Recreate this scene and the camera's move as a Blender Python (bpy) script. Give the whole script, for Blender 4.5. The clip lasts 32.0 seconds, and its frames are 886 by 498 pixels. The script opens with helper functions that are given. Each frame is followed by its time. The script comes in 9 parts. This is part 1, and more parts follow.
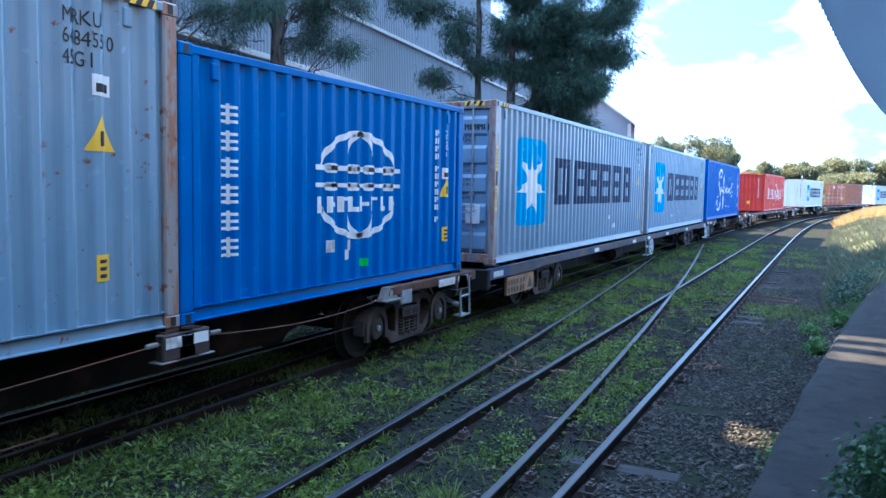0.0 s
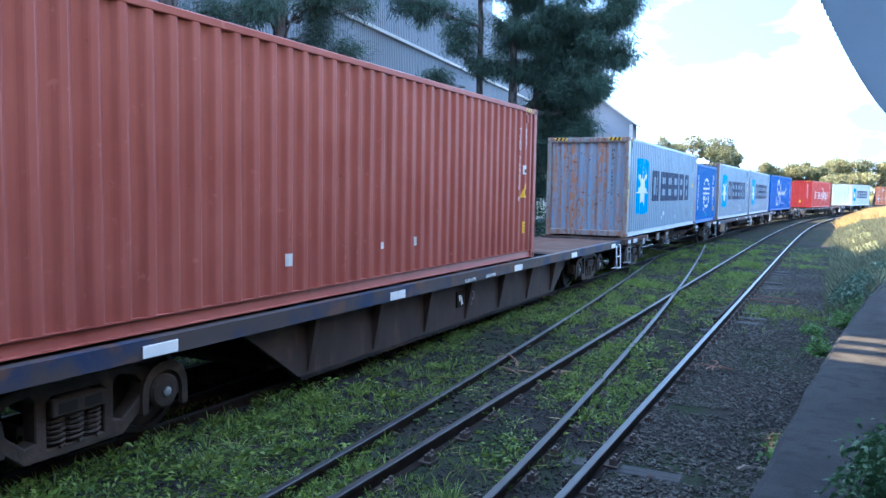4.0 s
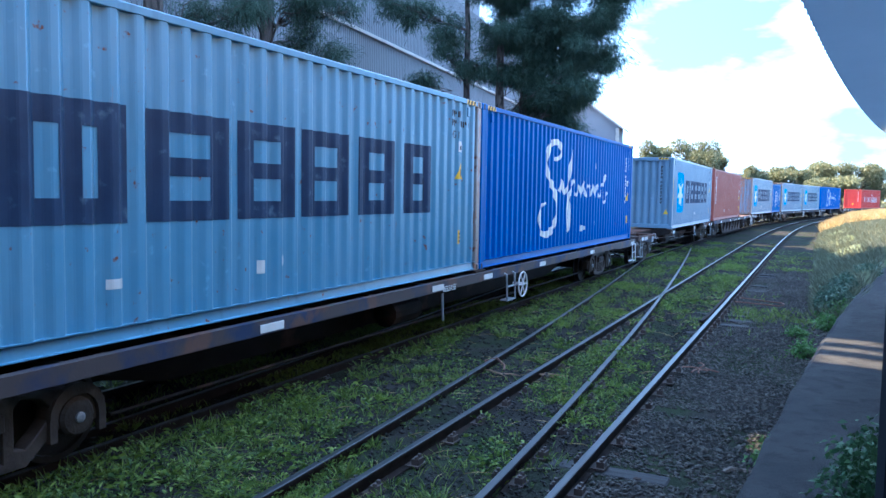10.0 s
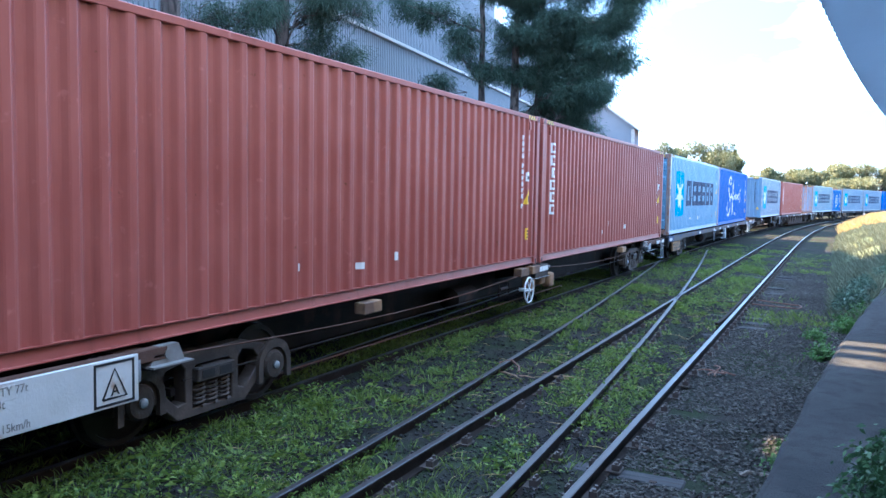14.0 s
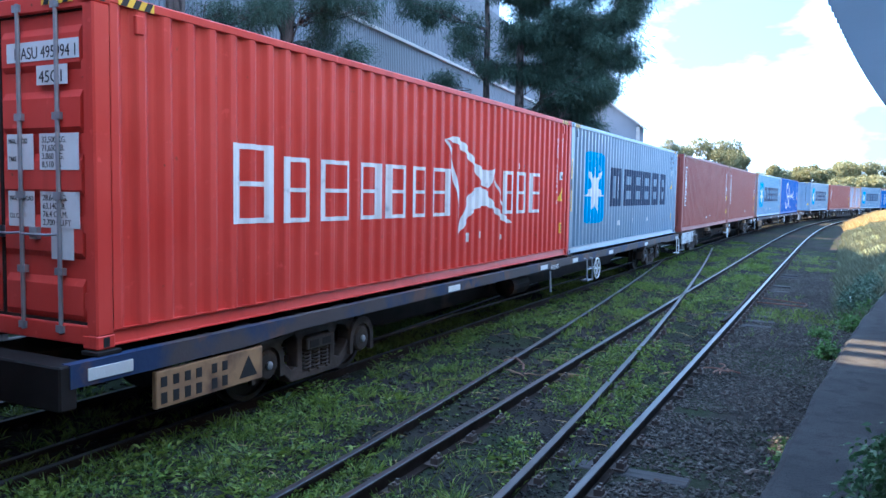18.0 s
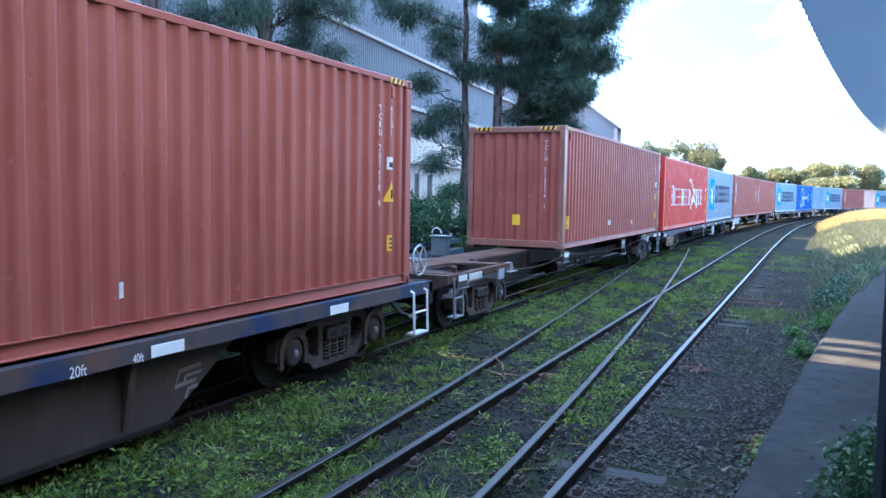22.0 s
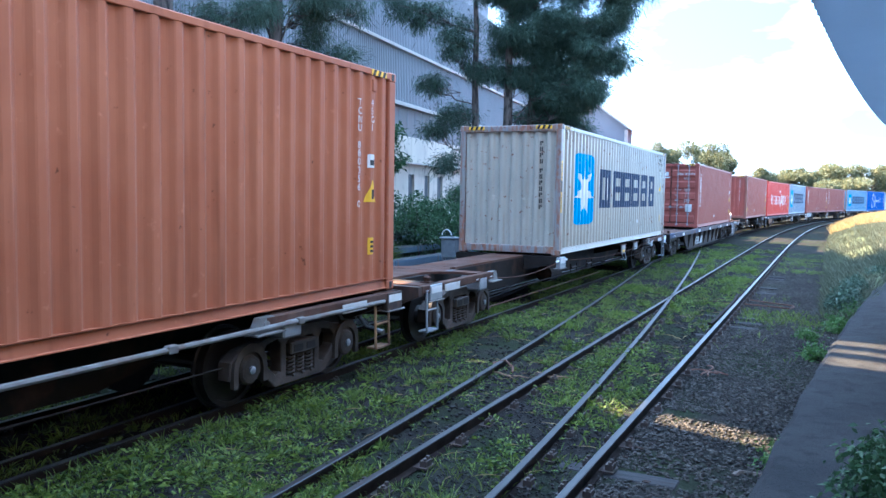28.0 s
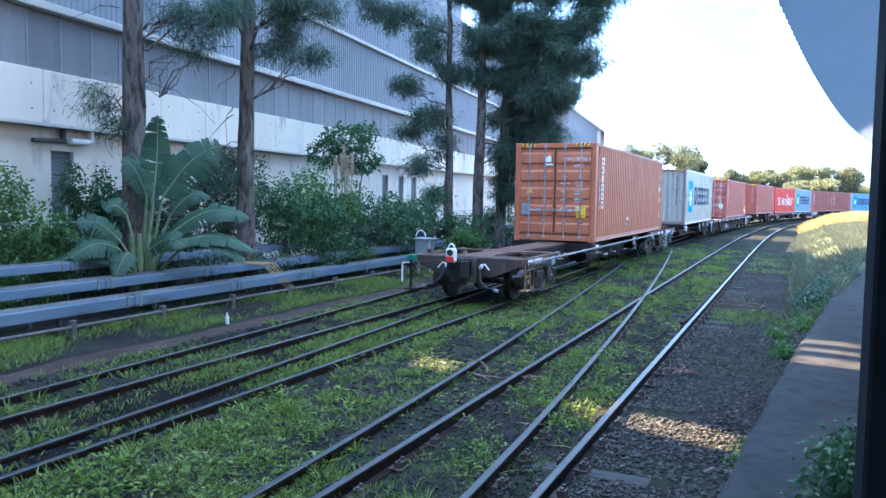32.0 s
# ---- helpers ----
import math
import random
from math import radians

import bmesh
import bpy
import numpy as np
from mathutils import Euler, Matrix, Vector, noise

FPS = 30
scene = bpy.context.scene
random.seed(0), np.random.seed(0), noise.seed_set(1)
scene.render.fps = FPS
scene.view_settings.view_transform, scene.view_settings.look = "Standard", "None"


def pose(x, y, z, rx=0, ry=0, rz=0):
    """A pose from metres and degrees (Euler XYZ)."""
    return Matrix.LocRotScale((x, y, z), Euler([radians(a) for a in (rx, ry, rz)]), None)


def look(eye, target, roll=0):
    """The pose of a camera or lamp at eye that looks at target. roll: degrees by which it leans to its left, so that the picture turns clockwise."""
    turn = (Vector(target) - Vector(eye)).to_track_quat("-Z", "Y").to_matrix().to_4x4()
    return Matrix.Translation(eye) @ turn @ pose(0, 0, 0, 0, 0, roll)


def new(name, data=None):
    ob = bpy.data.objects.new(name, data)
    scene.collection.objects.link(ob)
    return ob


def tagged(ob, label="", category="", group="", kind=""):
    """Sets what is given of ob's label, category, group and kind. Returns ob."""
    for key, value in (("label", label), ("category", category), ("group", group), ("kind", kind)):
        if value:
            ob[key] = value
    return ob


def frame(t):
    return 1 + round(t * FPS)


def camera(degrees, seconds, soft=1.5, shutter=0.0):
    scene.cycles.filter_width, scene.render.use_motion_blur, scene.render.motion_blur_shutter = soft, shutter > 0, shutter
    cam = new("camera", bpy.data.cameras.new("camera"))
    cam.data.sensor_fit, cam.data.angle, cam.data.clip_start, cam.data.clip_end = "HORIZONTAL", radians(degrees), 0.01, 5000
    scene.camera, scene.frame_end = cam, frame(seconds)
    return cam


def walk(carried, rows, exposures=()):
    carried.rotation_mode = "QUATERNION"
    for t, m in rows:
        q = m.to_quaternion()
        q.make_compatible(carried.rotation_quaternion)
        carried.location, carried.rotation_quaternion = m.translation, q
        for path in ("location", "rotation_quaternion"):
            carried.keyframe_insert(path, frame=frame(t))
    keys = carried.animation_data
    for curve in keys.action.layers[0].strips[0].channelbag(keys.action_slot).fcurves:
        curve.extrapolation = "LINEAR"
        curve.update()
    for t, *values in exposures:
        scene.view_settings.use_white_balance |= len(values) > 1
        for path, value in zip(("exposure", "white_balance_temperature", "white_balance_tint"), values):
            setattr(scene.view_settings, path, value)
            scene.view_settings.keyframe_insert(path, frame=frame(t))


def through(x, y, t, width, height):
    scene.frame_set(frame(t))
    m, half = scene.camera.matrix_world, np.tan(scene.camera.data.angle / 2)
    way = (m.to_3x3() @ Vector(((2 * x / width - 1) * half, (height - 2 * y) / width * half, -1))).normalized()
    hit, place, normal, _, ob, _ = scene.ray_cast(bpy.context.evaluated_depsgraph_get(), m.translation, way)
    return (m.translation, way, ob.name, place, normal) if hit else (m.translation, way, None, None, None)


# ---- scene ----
EYE = (0.0, 0.0, 2.327)
cam = camera(59.13, 32.0, soft=1.5, shutter=0.0)
# seconds, turn to the left of the track, tilt
SWAY = [
    (0, 26.38, -4.42), (0.5, 26.49, -4.48), (1, 26.64, -4.49), (1.5, 26.78, -4.49), (2, 26.81, -4.47), (2.5, 26.72, -4.44),
    (3, 26.60, -4.39), (3.5, 26.50, -4.37), (5.5, 26.55, -4.40), (6, 26.58, -4.37), (6.5, 26.66, -4.36), (7, 26.19, -4.33),
    (7.5, 25.71, -4.29), (8, 25.70, -4.22), (8.5, 25.55, -4.16), (9, 25.32, -4.15), (9.5, 25.46, -4.14), (10, 25.57, -4.12),
    (10.5, 25.79, -4.13), (11, 25.98, -4.11), (11.5, 26.09, -4.09), (12, 26.26, -4.07), (12.5, 26.39, -4.04), (13, 26.49, -4.01),
    (13.5, 26.58, -4.02), (14, 26.65, -4.02), (14.5, 26.73, -4.02), (16.5, 26.93, -4.11), (17, 26.96, -4.15), (17.5, 27.01, -4.18),
    (18, 26.99, -4.19), (18.5, 26.95, -4.21), (19, 26.96, -4.23), (19.5, 27.00, -4.22), (20, 27.04, -4.22), (20.5, 26.85, -4.21),
    (21, 25.89, -4.19), (21.5, 24.96, -4.14), (22, 25.45, -4.11), (22.5, 25.67, -4.12), (23, 25.84, -4.10), (23.5, 25.77, -4.07),
    (24, 25.18, -4.03), (24.5, 24.93, -3.96), (25, 24.70, -3.94), (25.5, 25.27, -3.94), (27.5, 26.04, -4.00), (28, 26.19, -3.99),
    (28.5, 26.32, -4.01), (29, 26.32, -4.02), (29.5, 26.03, -4.01), (30, 25.77, -3.96), (30.5, 25.12, -3.90), (31, 24.54, -3.89),
    (31.5, 24.40, -3.91), (32, 24.29, -3.90),
]
# the camera's own exposure drifts as bright and dark containers pass
EXPOSURE = 3.63
GAIN = [(0, -0.18), (2, -0.16), (3, 0.05), (6, -0.08), (8, -0.03), (9, 0.05), (10, -0.20), (11, -0.20), (12, 0.06), (13, 0.20), (14, 0.20), (17, -0.08), (18, -0.08), (19, 0.15), (20, 0.17),
        (21, 0.25), (22, 0.17), (23, 0.17), (24, 0.25), (25, -0.04), (28, 0.12), (29, 0.12), (30, 0.15), (31, 0.25), (32, 0.27)]
walk(cam, [(t, pose(*EYE, 90 + tilt, 0, turn) @ pose(0, 0, 0, 0, 0, 0.965)) for t, turn, tilt in SWAY],
     exposures=[(t, EXPOSURE + d, 4330 + 900 * min(0, d), 4) for t, d in GAIN])
# ---- light ----
SUN_TURN, SUN_HEIGHT = 79.0, 39.5      # degrees to the left of the track's direction, above the horizon
world = bpy.data.worlds.new("sky")
scene.world = world
world.use_nodes = True


def sky_nodes():
    nt = world.node_tree
    nt.nodes.clear()
    out = nt.nodes.new("ShaderNodeOutputWorld")
    bg = nt.nodes.new("ShaderNodeBackground")
    bg.inputs["Strength"].default_value = 0.06
    sky = nt.nodes.new("ShaderNodeTexSky")
    sky.sky_type, sky.sun_disc = "NISHITA", False
    sky.sun_elevation, sky.sun_rotation = radians(SUN_HEIGHT), radians(-SUN_TURN)
    sky.altitude, sky.air_density, sky.dust_density, sky.ozone_density = 30, 1.0, 1.4, 1.0
    # broken white cloud, hazy at the horizon and thick overhead
    tc = nt.nodes.new("ShaderNodeTexCoord")
    mp = nt.nodes.new("ShaderNodeMapping")
    mp.inputs["Scale"].default_value = (1.0, 1.0, 2.6)
    mp.inputs["Location"].default_value = (0.0, 0.0, 0.0)
    nz = nt.nodes.new("ShaderNodeTexNoise")
    nz.inputs["Scale"].default_value, nz.inputs["Detail"].default_value, nz.inputs["Roughness"].default_value = 4.2, 6, 0.52
    sep = nt.nodes.new("ShaderNodeSeparateXYZ")
    lift = nt.nodes.new("ShaderNodeValToRGB")
    cr = lift.color_ramp
    cr.elements[0].position, cr.elements[0].color = 0.0, (0.42, 0.42, 0.42, 1)
    cr.elements[1].position, cr.elements[1].color = 0.75, (0.33, 0.33, 0.33, 1)
    for at, v in ((0.12, 0.34), (0.24, 0.08), (0.36, 0.08), (0.5, 0.28)):
        cr.elements.new(at).color = (v, v, v, 1)
    half = nt.nodes.new("ShaderNodeMath")
    half.operation = "MULTIPLY_ADD"
    half.inputs[1].default_value, half.inputs[2].default_value = 0.5, 0.0
    add = nt.nodes.new("ShaderNodeMath")
    ramp = nt.nodes.new("ShaderNodeMapRange")
    ramp.inputs["From Min"].default_value, ramp.inputs["From Max"].default_value = 0.56, 0.92
    ramp.inputs["To Min"].default_value = 0.08
    mix = nt.nodes.new("ShaderNodeMix")
    mix.data_type = "RGBA"
    # clouds are brighter towards the sun
    el, az = radians(SUN_HEIGHT), radians(SUN_TURN)
    toward = nt.nodes.new("ShaderNodeVectorMath")
    toward.operation = "DOT_PRODUCT"
    toward.inputs[1].default_value = (-math.sin(az) * math.cos(el), math.cos(az) * math.cos(el), math.sin(el))
    glow = nt.nodes.new("ShaderNodeMapRange")
    glow.inputs["From Min"].default_value, glow.inputs["From Max"].default_value = -0.3, 1.0
    glow.inputs["To Min"].default_value, glow.inputs["To Max"].default_value = 0.55, 1.75
    cloud = nt.nodes.new("ShaderNodeVectorMath")
    cloud.operation = "SCALE"
    cloud.inputs[0].default_value = (11.0, 11.4, 12.0)
    L = nt.links.new
    L(tc.outputs["Generated"], mp.inputs["Vector"])
    L(mp.outputs["Vector"], nz.inputs["Vector"])
    L(tc.outputs["Generated"], sep.inputs[0])
    L(tc.outputs["Generated"], toward.inputs[0])
    L(toward.outputs["Value"], glow.inputs["Value"])
    L(glow.outputs["Result"], cloud.inputs["Scale"])
    L(cloud.outputs[0], mix.inputs["B"])
    L(sep.outputs["Z"], lift.inputs["Fac"])
    L(lift.outputs["Color"], half.inputs[0])
    L(nz.outputs["Fac"], add.inputs[0])
    L(half.outputs[0], add.inputs[1])
    L(add.outputs[0], ramp.inputs["Value"])
    L(ramp.outputs["Result"], mix.inputs["Factor"])
    dim = nt.nodes.new("ShaderNodeVectorMath")
    dim.operation = "SCALE"
    dim.inputs["Scale"].default_value = 0.27
    L(sky.outputs["Color"], dim.inputs[0])
    L(dim.outputs[0], mix.inputs["A"])
    L(mix.outputs["Result"], bg.inputs["Color"])
    L(bg.outputs[0], out.inputs[0])


sky_nodes()
sun = new("sun", bpy.data.lights.new("sun", "SUN"))
sun.data.energy, sun.data.angle, sun.data.color = 5.0, radians(0.5), (1.0, 0.57, 0.23)
_az, _el = radians(SUN_TURN), radians(SUN_HEIGHT)
SUN_DIR = Vector((-math.sin(_az) * math.cos(_el), math.cos(_az) * math.cos(_el), math.sin(_el)))
sun.matrix_world = look(SUN_DIR * 50, (0, 0, 0))
# ---- materials ----
def principled(name, rough=0.6, metal=0.0, spec=0.5):
    m = bpy.data.materials.new(name)
    m.use_nodes = True
    b = m.node_tree.nodes["Principled BSDF"]
    b.inputs["Roughness"].default_value, b.inputs["Metallic"].default_value = rough, metal
    b.inputs["Specular IOR Level"].default_value = spec
    return m, m.node_tree, b


def noise_fac(nt, scale, lo, hi, detail=5, stretch=(1, 1, 1), coord="Object", rough=0.55):
    """A soft mask between lo and hi of a noise of that scale."""
    tc = nt.nodes.new("ShaderNodeTexCoord")
    mp = nt.nodes.new("ShaderNodeMapping")
    mp.inputs["Scale"].default_value = stretch
    nz = nt.nodes.new("ShaderNodeTexNoise")
    nz.inputs["Scale"].default_value, nz.inputs["Detail"].default_value, nz.inputs["Roughness"].default_value = scale, detail, rough
    r = nt.nodes.new("ShaderNodeMapRange")
    r.inputs["From Min"].default_value, r.inputs["From Max"].default_value = lo, hi
    nt.links.new(tc.outputs[coord], mp.inputs["Vector"])
    nt.links.new(mp.outputs["Vector"], nz.inputs["Vector"])
    nt.links.new(nz.outputs["Fac"], r.inputs["Value"])
    return r.outputs["Result"], nz.outputs["Fac"], mp


def blend(nt, fac, a, b):
    """Mix of two colours, or of a colour socket and a colour, by a mask."""
    mx = nt.nodes.new("ShaderNodeMix")
    mx.data_type = "RGBA"
    for key, v in (("A", a), ("B", b)):
        if isinstance(v, tuple):
            mx.inputs[key].default_value = (*v, 1)
        else:
            nt.links.new(v, mx.inputs[key])
    if isinstance(fac, float):
        mx.inputs["Factor"].default_value = fac
    else:
        nt.links.new(fac, mx.inputs["Factor"])
    return mx.outputs["Result"]


def times(nt, a, k):
    mu = nt.nodes.new("ShaderNodeMath")
    mu.operation = "MULTIPLY"
    nt.links.new(a, mu.inputs[0])
    if isinstance(k, float):
        mu.inputs[1].default_value = k
    else:
        nt.links.new(k, mu.inputs[1])
    return mu.outputs[0]


def bump(nt, b, height, strength=0.3, dist=0.01):
    bp = nt.nodes.new("ShaderNodeBump")
    bp.inputs["Strength"].default_value, bp.inputs["Distance"].default_value = strength, dist
    nt.links.new(height, bp.inputs["Height"])
    nt.links.new(bp.outputs[0], b.inputs["Normal"])


def surface(name, base, second, rough=0.7, scale=3.0, lo=0.35, hi=0.7, metal=0.0, spots=None, spot=(0.6, 0.68), spot_scale=2.0,
            fine=40.0, bumpy=0.2, stretch=(1, 1, 1), spec=0.4, dist=0.01, vary=0.0):
    """Two tones blended by a noise, stains of a third tone, a fine grain in the relief; vary: how far pieces differ."""
    m, nt, b = principled(name, rough, metal, spec)
    fac, _, _ = noise_fac(nt, scale, lo, hi, 6, stretch)
    col = blend(nt, fac, base, second)
    if spots:
        f2, _, _ = noise_fac(nt, spot_scale, spot[0], spot[1], 8, stretch)
        col = blend(nt, f2, col, spots)
    _, g, _ = noise_fac(nt, fine, 0, 1, 4)
    if vary:
        oi = nt.nodes.new("ShaderNodeObjectInfo")
        mr = nt.nodes.new("ShaderNodeMapRange")
        mr.inputs["To Min"].default_value, mr.inputs["To Max"].default_value = 1 - vary, 1 + vary
        hs = nt.nodes.new("ShaderNodeHueSaturation")
        nt.links.new(oi.outputs["Random"], mr.inputs["Value"])
        nt.links.new(mr.outputs["Result"], hs.inputs["Value"])
        nt.links.new(col, hs.inputs["Color"])
        col = hs.outputs["Color"]
    nt.links.new(col, b.inputs["Base Color"])
    bump(nt, b, g, bumpy, dist)
    return m


def paint(name, base, faded, rust=0.0, rough=0.30, streak=0.5, runs=(3.0, 3.0, 0.8), tone=(0.20, 0.085, 0.036), edge=None, spec=0.5):
    """Container paint: faded in clouds, streaked downwards by dirt, with rust where it is worn."""
    m, nt, b = principled(name, rough, 0.0, spec)
    fac, _, _ = noise_fac(nt, 0.9, 0.35, 0.7, 5)
    col = blend(nt, fac, base, faded)
    dark = tuple(c * 0.45 for c in base)
    f2, _, _ = noise_fac(nt, 1.0, 0.56, 0.78, 6, (5.5, 5.5, 0.45))
    col = blend(nt, times(nt, f2, streak), col, dark)
    f4, _, _ = noise_fac(nt, 7.0, 0.66, 0.74, 4)
    col = blend(nt, times(nt, f4, 0.35), col, tuple(min(1, c * 1.5 + 0.05) for c in faded))
    if rust:
        lo, hi = edge or (0.74 - 0.22 * rust, 0.82 - 0.1 * rust)
        f3, _, _ = noise_fac(nt, 1.7, lo, hi, 8, runs, rough=0.68)
        if edge:
            f6, _, _ = noise_fac(nt, 13.0, 0.34, 0.52, 6, (1, 1, 0.5))
            f3 = times(nt, f3, f6)
        col = blend(nt, times(nt, f3, 0.85), col, tone)
        f5, _, _ = noise_fac(nt, 9.0, 0.72 - 0.12 * rust, 0.76 - 0.08 * rust, 6)
        col = blend(nt, f5, col, (0.14, 0.05, 0.025))
    nt.links.new(col, b.inputs["Base Color"])
    _, g, _ = noise_fac(nt, 2.2, 0, 1, 3)
    bump(nt, b, g, 0.25, 0.012)
    return m


PAINTS = {
    "steel_blue": paint("steel_blue_paint", (0.165, 0.245, 0.35), (0.21, 0.29, 0.40), 0.12),
    "sky_blue": paint("sky_blue_paint", (0.12, 0.26, 0.42), (0.165, 0.305, 0.46), 0.45),
    "worn_blue": paint("worn_blue_paint", (0.165, 0.255, 0.36), (0.22, 0.30, 0.39), 0.6),
    "worn_white": paint("worn_white_paint", (0.345, 0.335, 0.295), (0.42, 0.40, 0.345), 0.72, runs=(4.5, 4.5, 0.14), tone=(0.26, 0.155, 0.085)),
    "royal_blue": paint("royal_blue_paint", (0.002, 0.090, 0.36), (0.004, 0.115, 0.41), 0.08, 0.45, spec=0.25),
    "cobalt_blue": paint("cobalt_blue_paint", (0.002, 0.078, 0.38), (0.004, 0.102, 0.43), 0.08, 0.45, spec=0.25),
    "oxide_red": paint("oxide_red_paint", (0.262, 0.073, 0.056), (0.318, 0.104, 0.082), 0.14, 0.42, spec=0.28),
    "brown_red": paint("brown_red_paint", (0.250, 0.070, 0.056), (0.305, 0.099, 0.081), 0.20, 0.42, spec=0.28),
    "signal_red": paint("signal_red_paint", (0.48, 0.038, 0.027), (0.54, 0.063, 0.047), 0.15, 0.40, spec=0.3),
    "rust_orange": paint("rust_orange_paint", (0.335, 0.118, 0.060), (0.40, 0.158, 0.083), 0.28, 0.45, spec=0.25),
    "rusted_post": paint("rusted_post_paint", (0.22, 0.24, 0.27), (0.29, 0.27, 0.25), 1.0, runs=(5, 5, 0.6), tone=(0.24, 0.10, 0.042), edge=(0.42, 0.56)),
    "rusted_blue": paint("rusted_through_blue_paint", (0.20, 0.29, 0.42), (0.26, 0.31, 0.38), 0.9, runs=(3.4, 3.4, 0.13), tone=(0.36, 0.15, 0.05), edge=(0.43, 0.56)),
    "rubbed_red": paint("rubbed_red_post_paint", (0.22, 0.085, 0.062), (0.29, 0.16, 0.125), 0.8, runs=(6, 6, 0.8), tone=(0.15, 0.07, 0.04)),
    "grey_white": paint("grey_white_paint", (0.60, 0.60, 0.58), (0.68, 0.68, 0.66), 0.25),
}
MAT = {
    "black": surface("soot_black_steel", (0.007, 0.007, 0.008), (0.014, 0.013, 0.013), 0.8, 2.5, spots=(0.025, 0.018, 0.014)),
    "frame": surface("grimy_frame_steel", spec=0.15, base=(0.010, 0.009, 0.009), second=(0.022, 0.018, 0.017), rough=0.75, scale=1.6, spots=(0.055, 0.032, 0.022), spot=(0.55, 0.7)),
    "sill_blue": surface("worn_blue_sill_paint", (0.016, 0.030, 0.085), (0.060, 0.050, 0.052), 0.6, 0.9, 0.42, 0.52, spots=(0.095, 0.058, 0.046), spot=(0.54, 0.6), spot_scale=1.4),
    "worn_plate": surface("worn_grey_plate", (0.20, 0.20, 0.20), (0.12, 0.11, 0.105), 0.6, 4.0, metal=0.2, spots=(0.16, 0.10, 0.07), spot=(0.55, 0.7)),
    "board": surface("rust_stained_board", (0.50, 0.51, 0.52), (0.40, 0.40, 0.39), 0.6, 2.0, spots=(0.26, 0.15, 0.08), spot=(0.58, 0.7), spot_scale=3.0),
    "worn_ink": surface("faded_ink", (0.10, 0.10, 0.10), (0.28, 0.27, 0.26), 0.7, 12.0),
    "belly": surface("brown_side_web", (0.030, 0.022, 0.020), (0.052, 0.038, 0.033), 0.75, 1.4, spots=(0.085, 0.05, 0.036), spot=(0.58, 0.7), stretch=(2, 2, 0.8)),
    "deck": surface("rusty_deck_plate", (0.062, 0.037, 0.029), (0.115, 0.077, 0.062), 0.85, 1.8, spots=(0.085, 0.040, 0.026), spot=(0.5, 0.66), bumpy=0.35, spec=0.12),
    "bogie": surface("bogie_cast_steel", (0.026, 0.021, 0.018), (0.080, 0.062, 0.052), 0.72, 2.2, 0.4, 0.66, spots=(0.016, 0.013, 0.012), spot=(0.55, 0.7), bumpy=0.5),
    "wheel": surface("wheel_steel", (0.018, 0.016, 0.016), (0.036, 0.03, 0.028), 0.5, 3.0, metal=0.4),
    "white": surface("dirty_white_paint", (0.66, 0.68, 0.70), (0.55, 0.56, 0.56), 0.55, 4.0, spots=(0.3, 0.28, 0.26)),
    "zinc": surface("galvanised_steel", (0.36, 0.38, 0.42), (0.26, 0.28, 0.31), 0.5, 5.0, metal=0.6, bumpy=0.05),
    "ochre": surface("ochre_plate_paint", (0.29, 0.18, 0.085), (0.21, 0.13, 0.07), 0.7, 3.0, spots=(0.10, 0.06, 0.04), spot=(0.5, 0.66)),
    "yellow": surface("yellow_vinyl", (0.80, 0.52, 0.02), (0.72, 0.45, 0.02), 0.45, 6.0),
    "ink": surface("black_ink", (0.012, 0.012, 0.014), (0.02, 0.02, 0.022), 0.5, 6.0),
    "mark_white": surface("white_marking_paint", (0.76, 0.78, 0.80), (0.64, 0.67, 0.70), 0.5, 2.5, spots=(0.42, 0.45, 0.5), spot=(0.6, 0.72), spot_scale=5.0),
    "mark_navy": surface("navy_marking_paint", (0.010, 0.026, 0.075), (0.022, 0.045, 0.11), 0.5, 2.5, spots=(0.10, 0.15, 0.22), spot=(0.62, 0.74), spot_scale=5.0),
    "mark_cyan": surface("cyan_marking_paint", (0.010, 0.27, 0.62), (0.02, 0.33, 0.66), 0.5, 1.5, spots=(0.2, 0.42, 0.62), spot=(0.6, 0.74), spot_scale=4.0),
    "green": surface("green_sticker", (0.02, 0.55, 0.05), (0.03, 0.48, 0.06), 0.5, 6.0),
    "red_lens": surface("red_marker_paint", (0.60, 0.02, 0.015), (0.5, 0.02, 0.015), 0.3, 6.0),
    "rubber": surface("black_rubber", (0.012, 0.012, 0.012), (0.02, 0.02, 0.02), 0.8, 6.0),
}
# ---- mesh helpers ----
def box(bm, x0, x1, y0, y1, z0, z1):
    v = [bm.verts.new(p) for p in ((x0, y0, z0), (x1, y0, z0), (x1, y1, z0), (x0, y1, z0), (x0, y0, z1), (x1, y0, z1), (x1, y1, z1), (x0, y1, z1))]
    for f in ((3, 2, 1, 0), (4, 5, 6, 7), (0, 1, 5, 4), (1, 2, 6, 5), (2, 3, 7, 6), (3, 0, 4, 7)):
        bm.faces.new([v[i] for i in f])


def bevelled(x0, x1, y0, y1, z0, z1, r=0.01, seg=1):
    bm = bmesh.new()
    box(bm, x0, x1, y0, y1, z0, z1)
    bmesh.ops.bevel(bm, geom=bm.edges[:], offset=r, segments=seg, affect="EDGES", profile=0.5)
    return bm


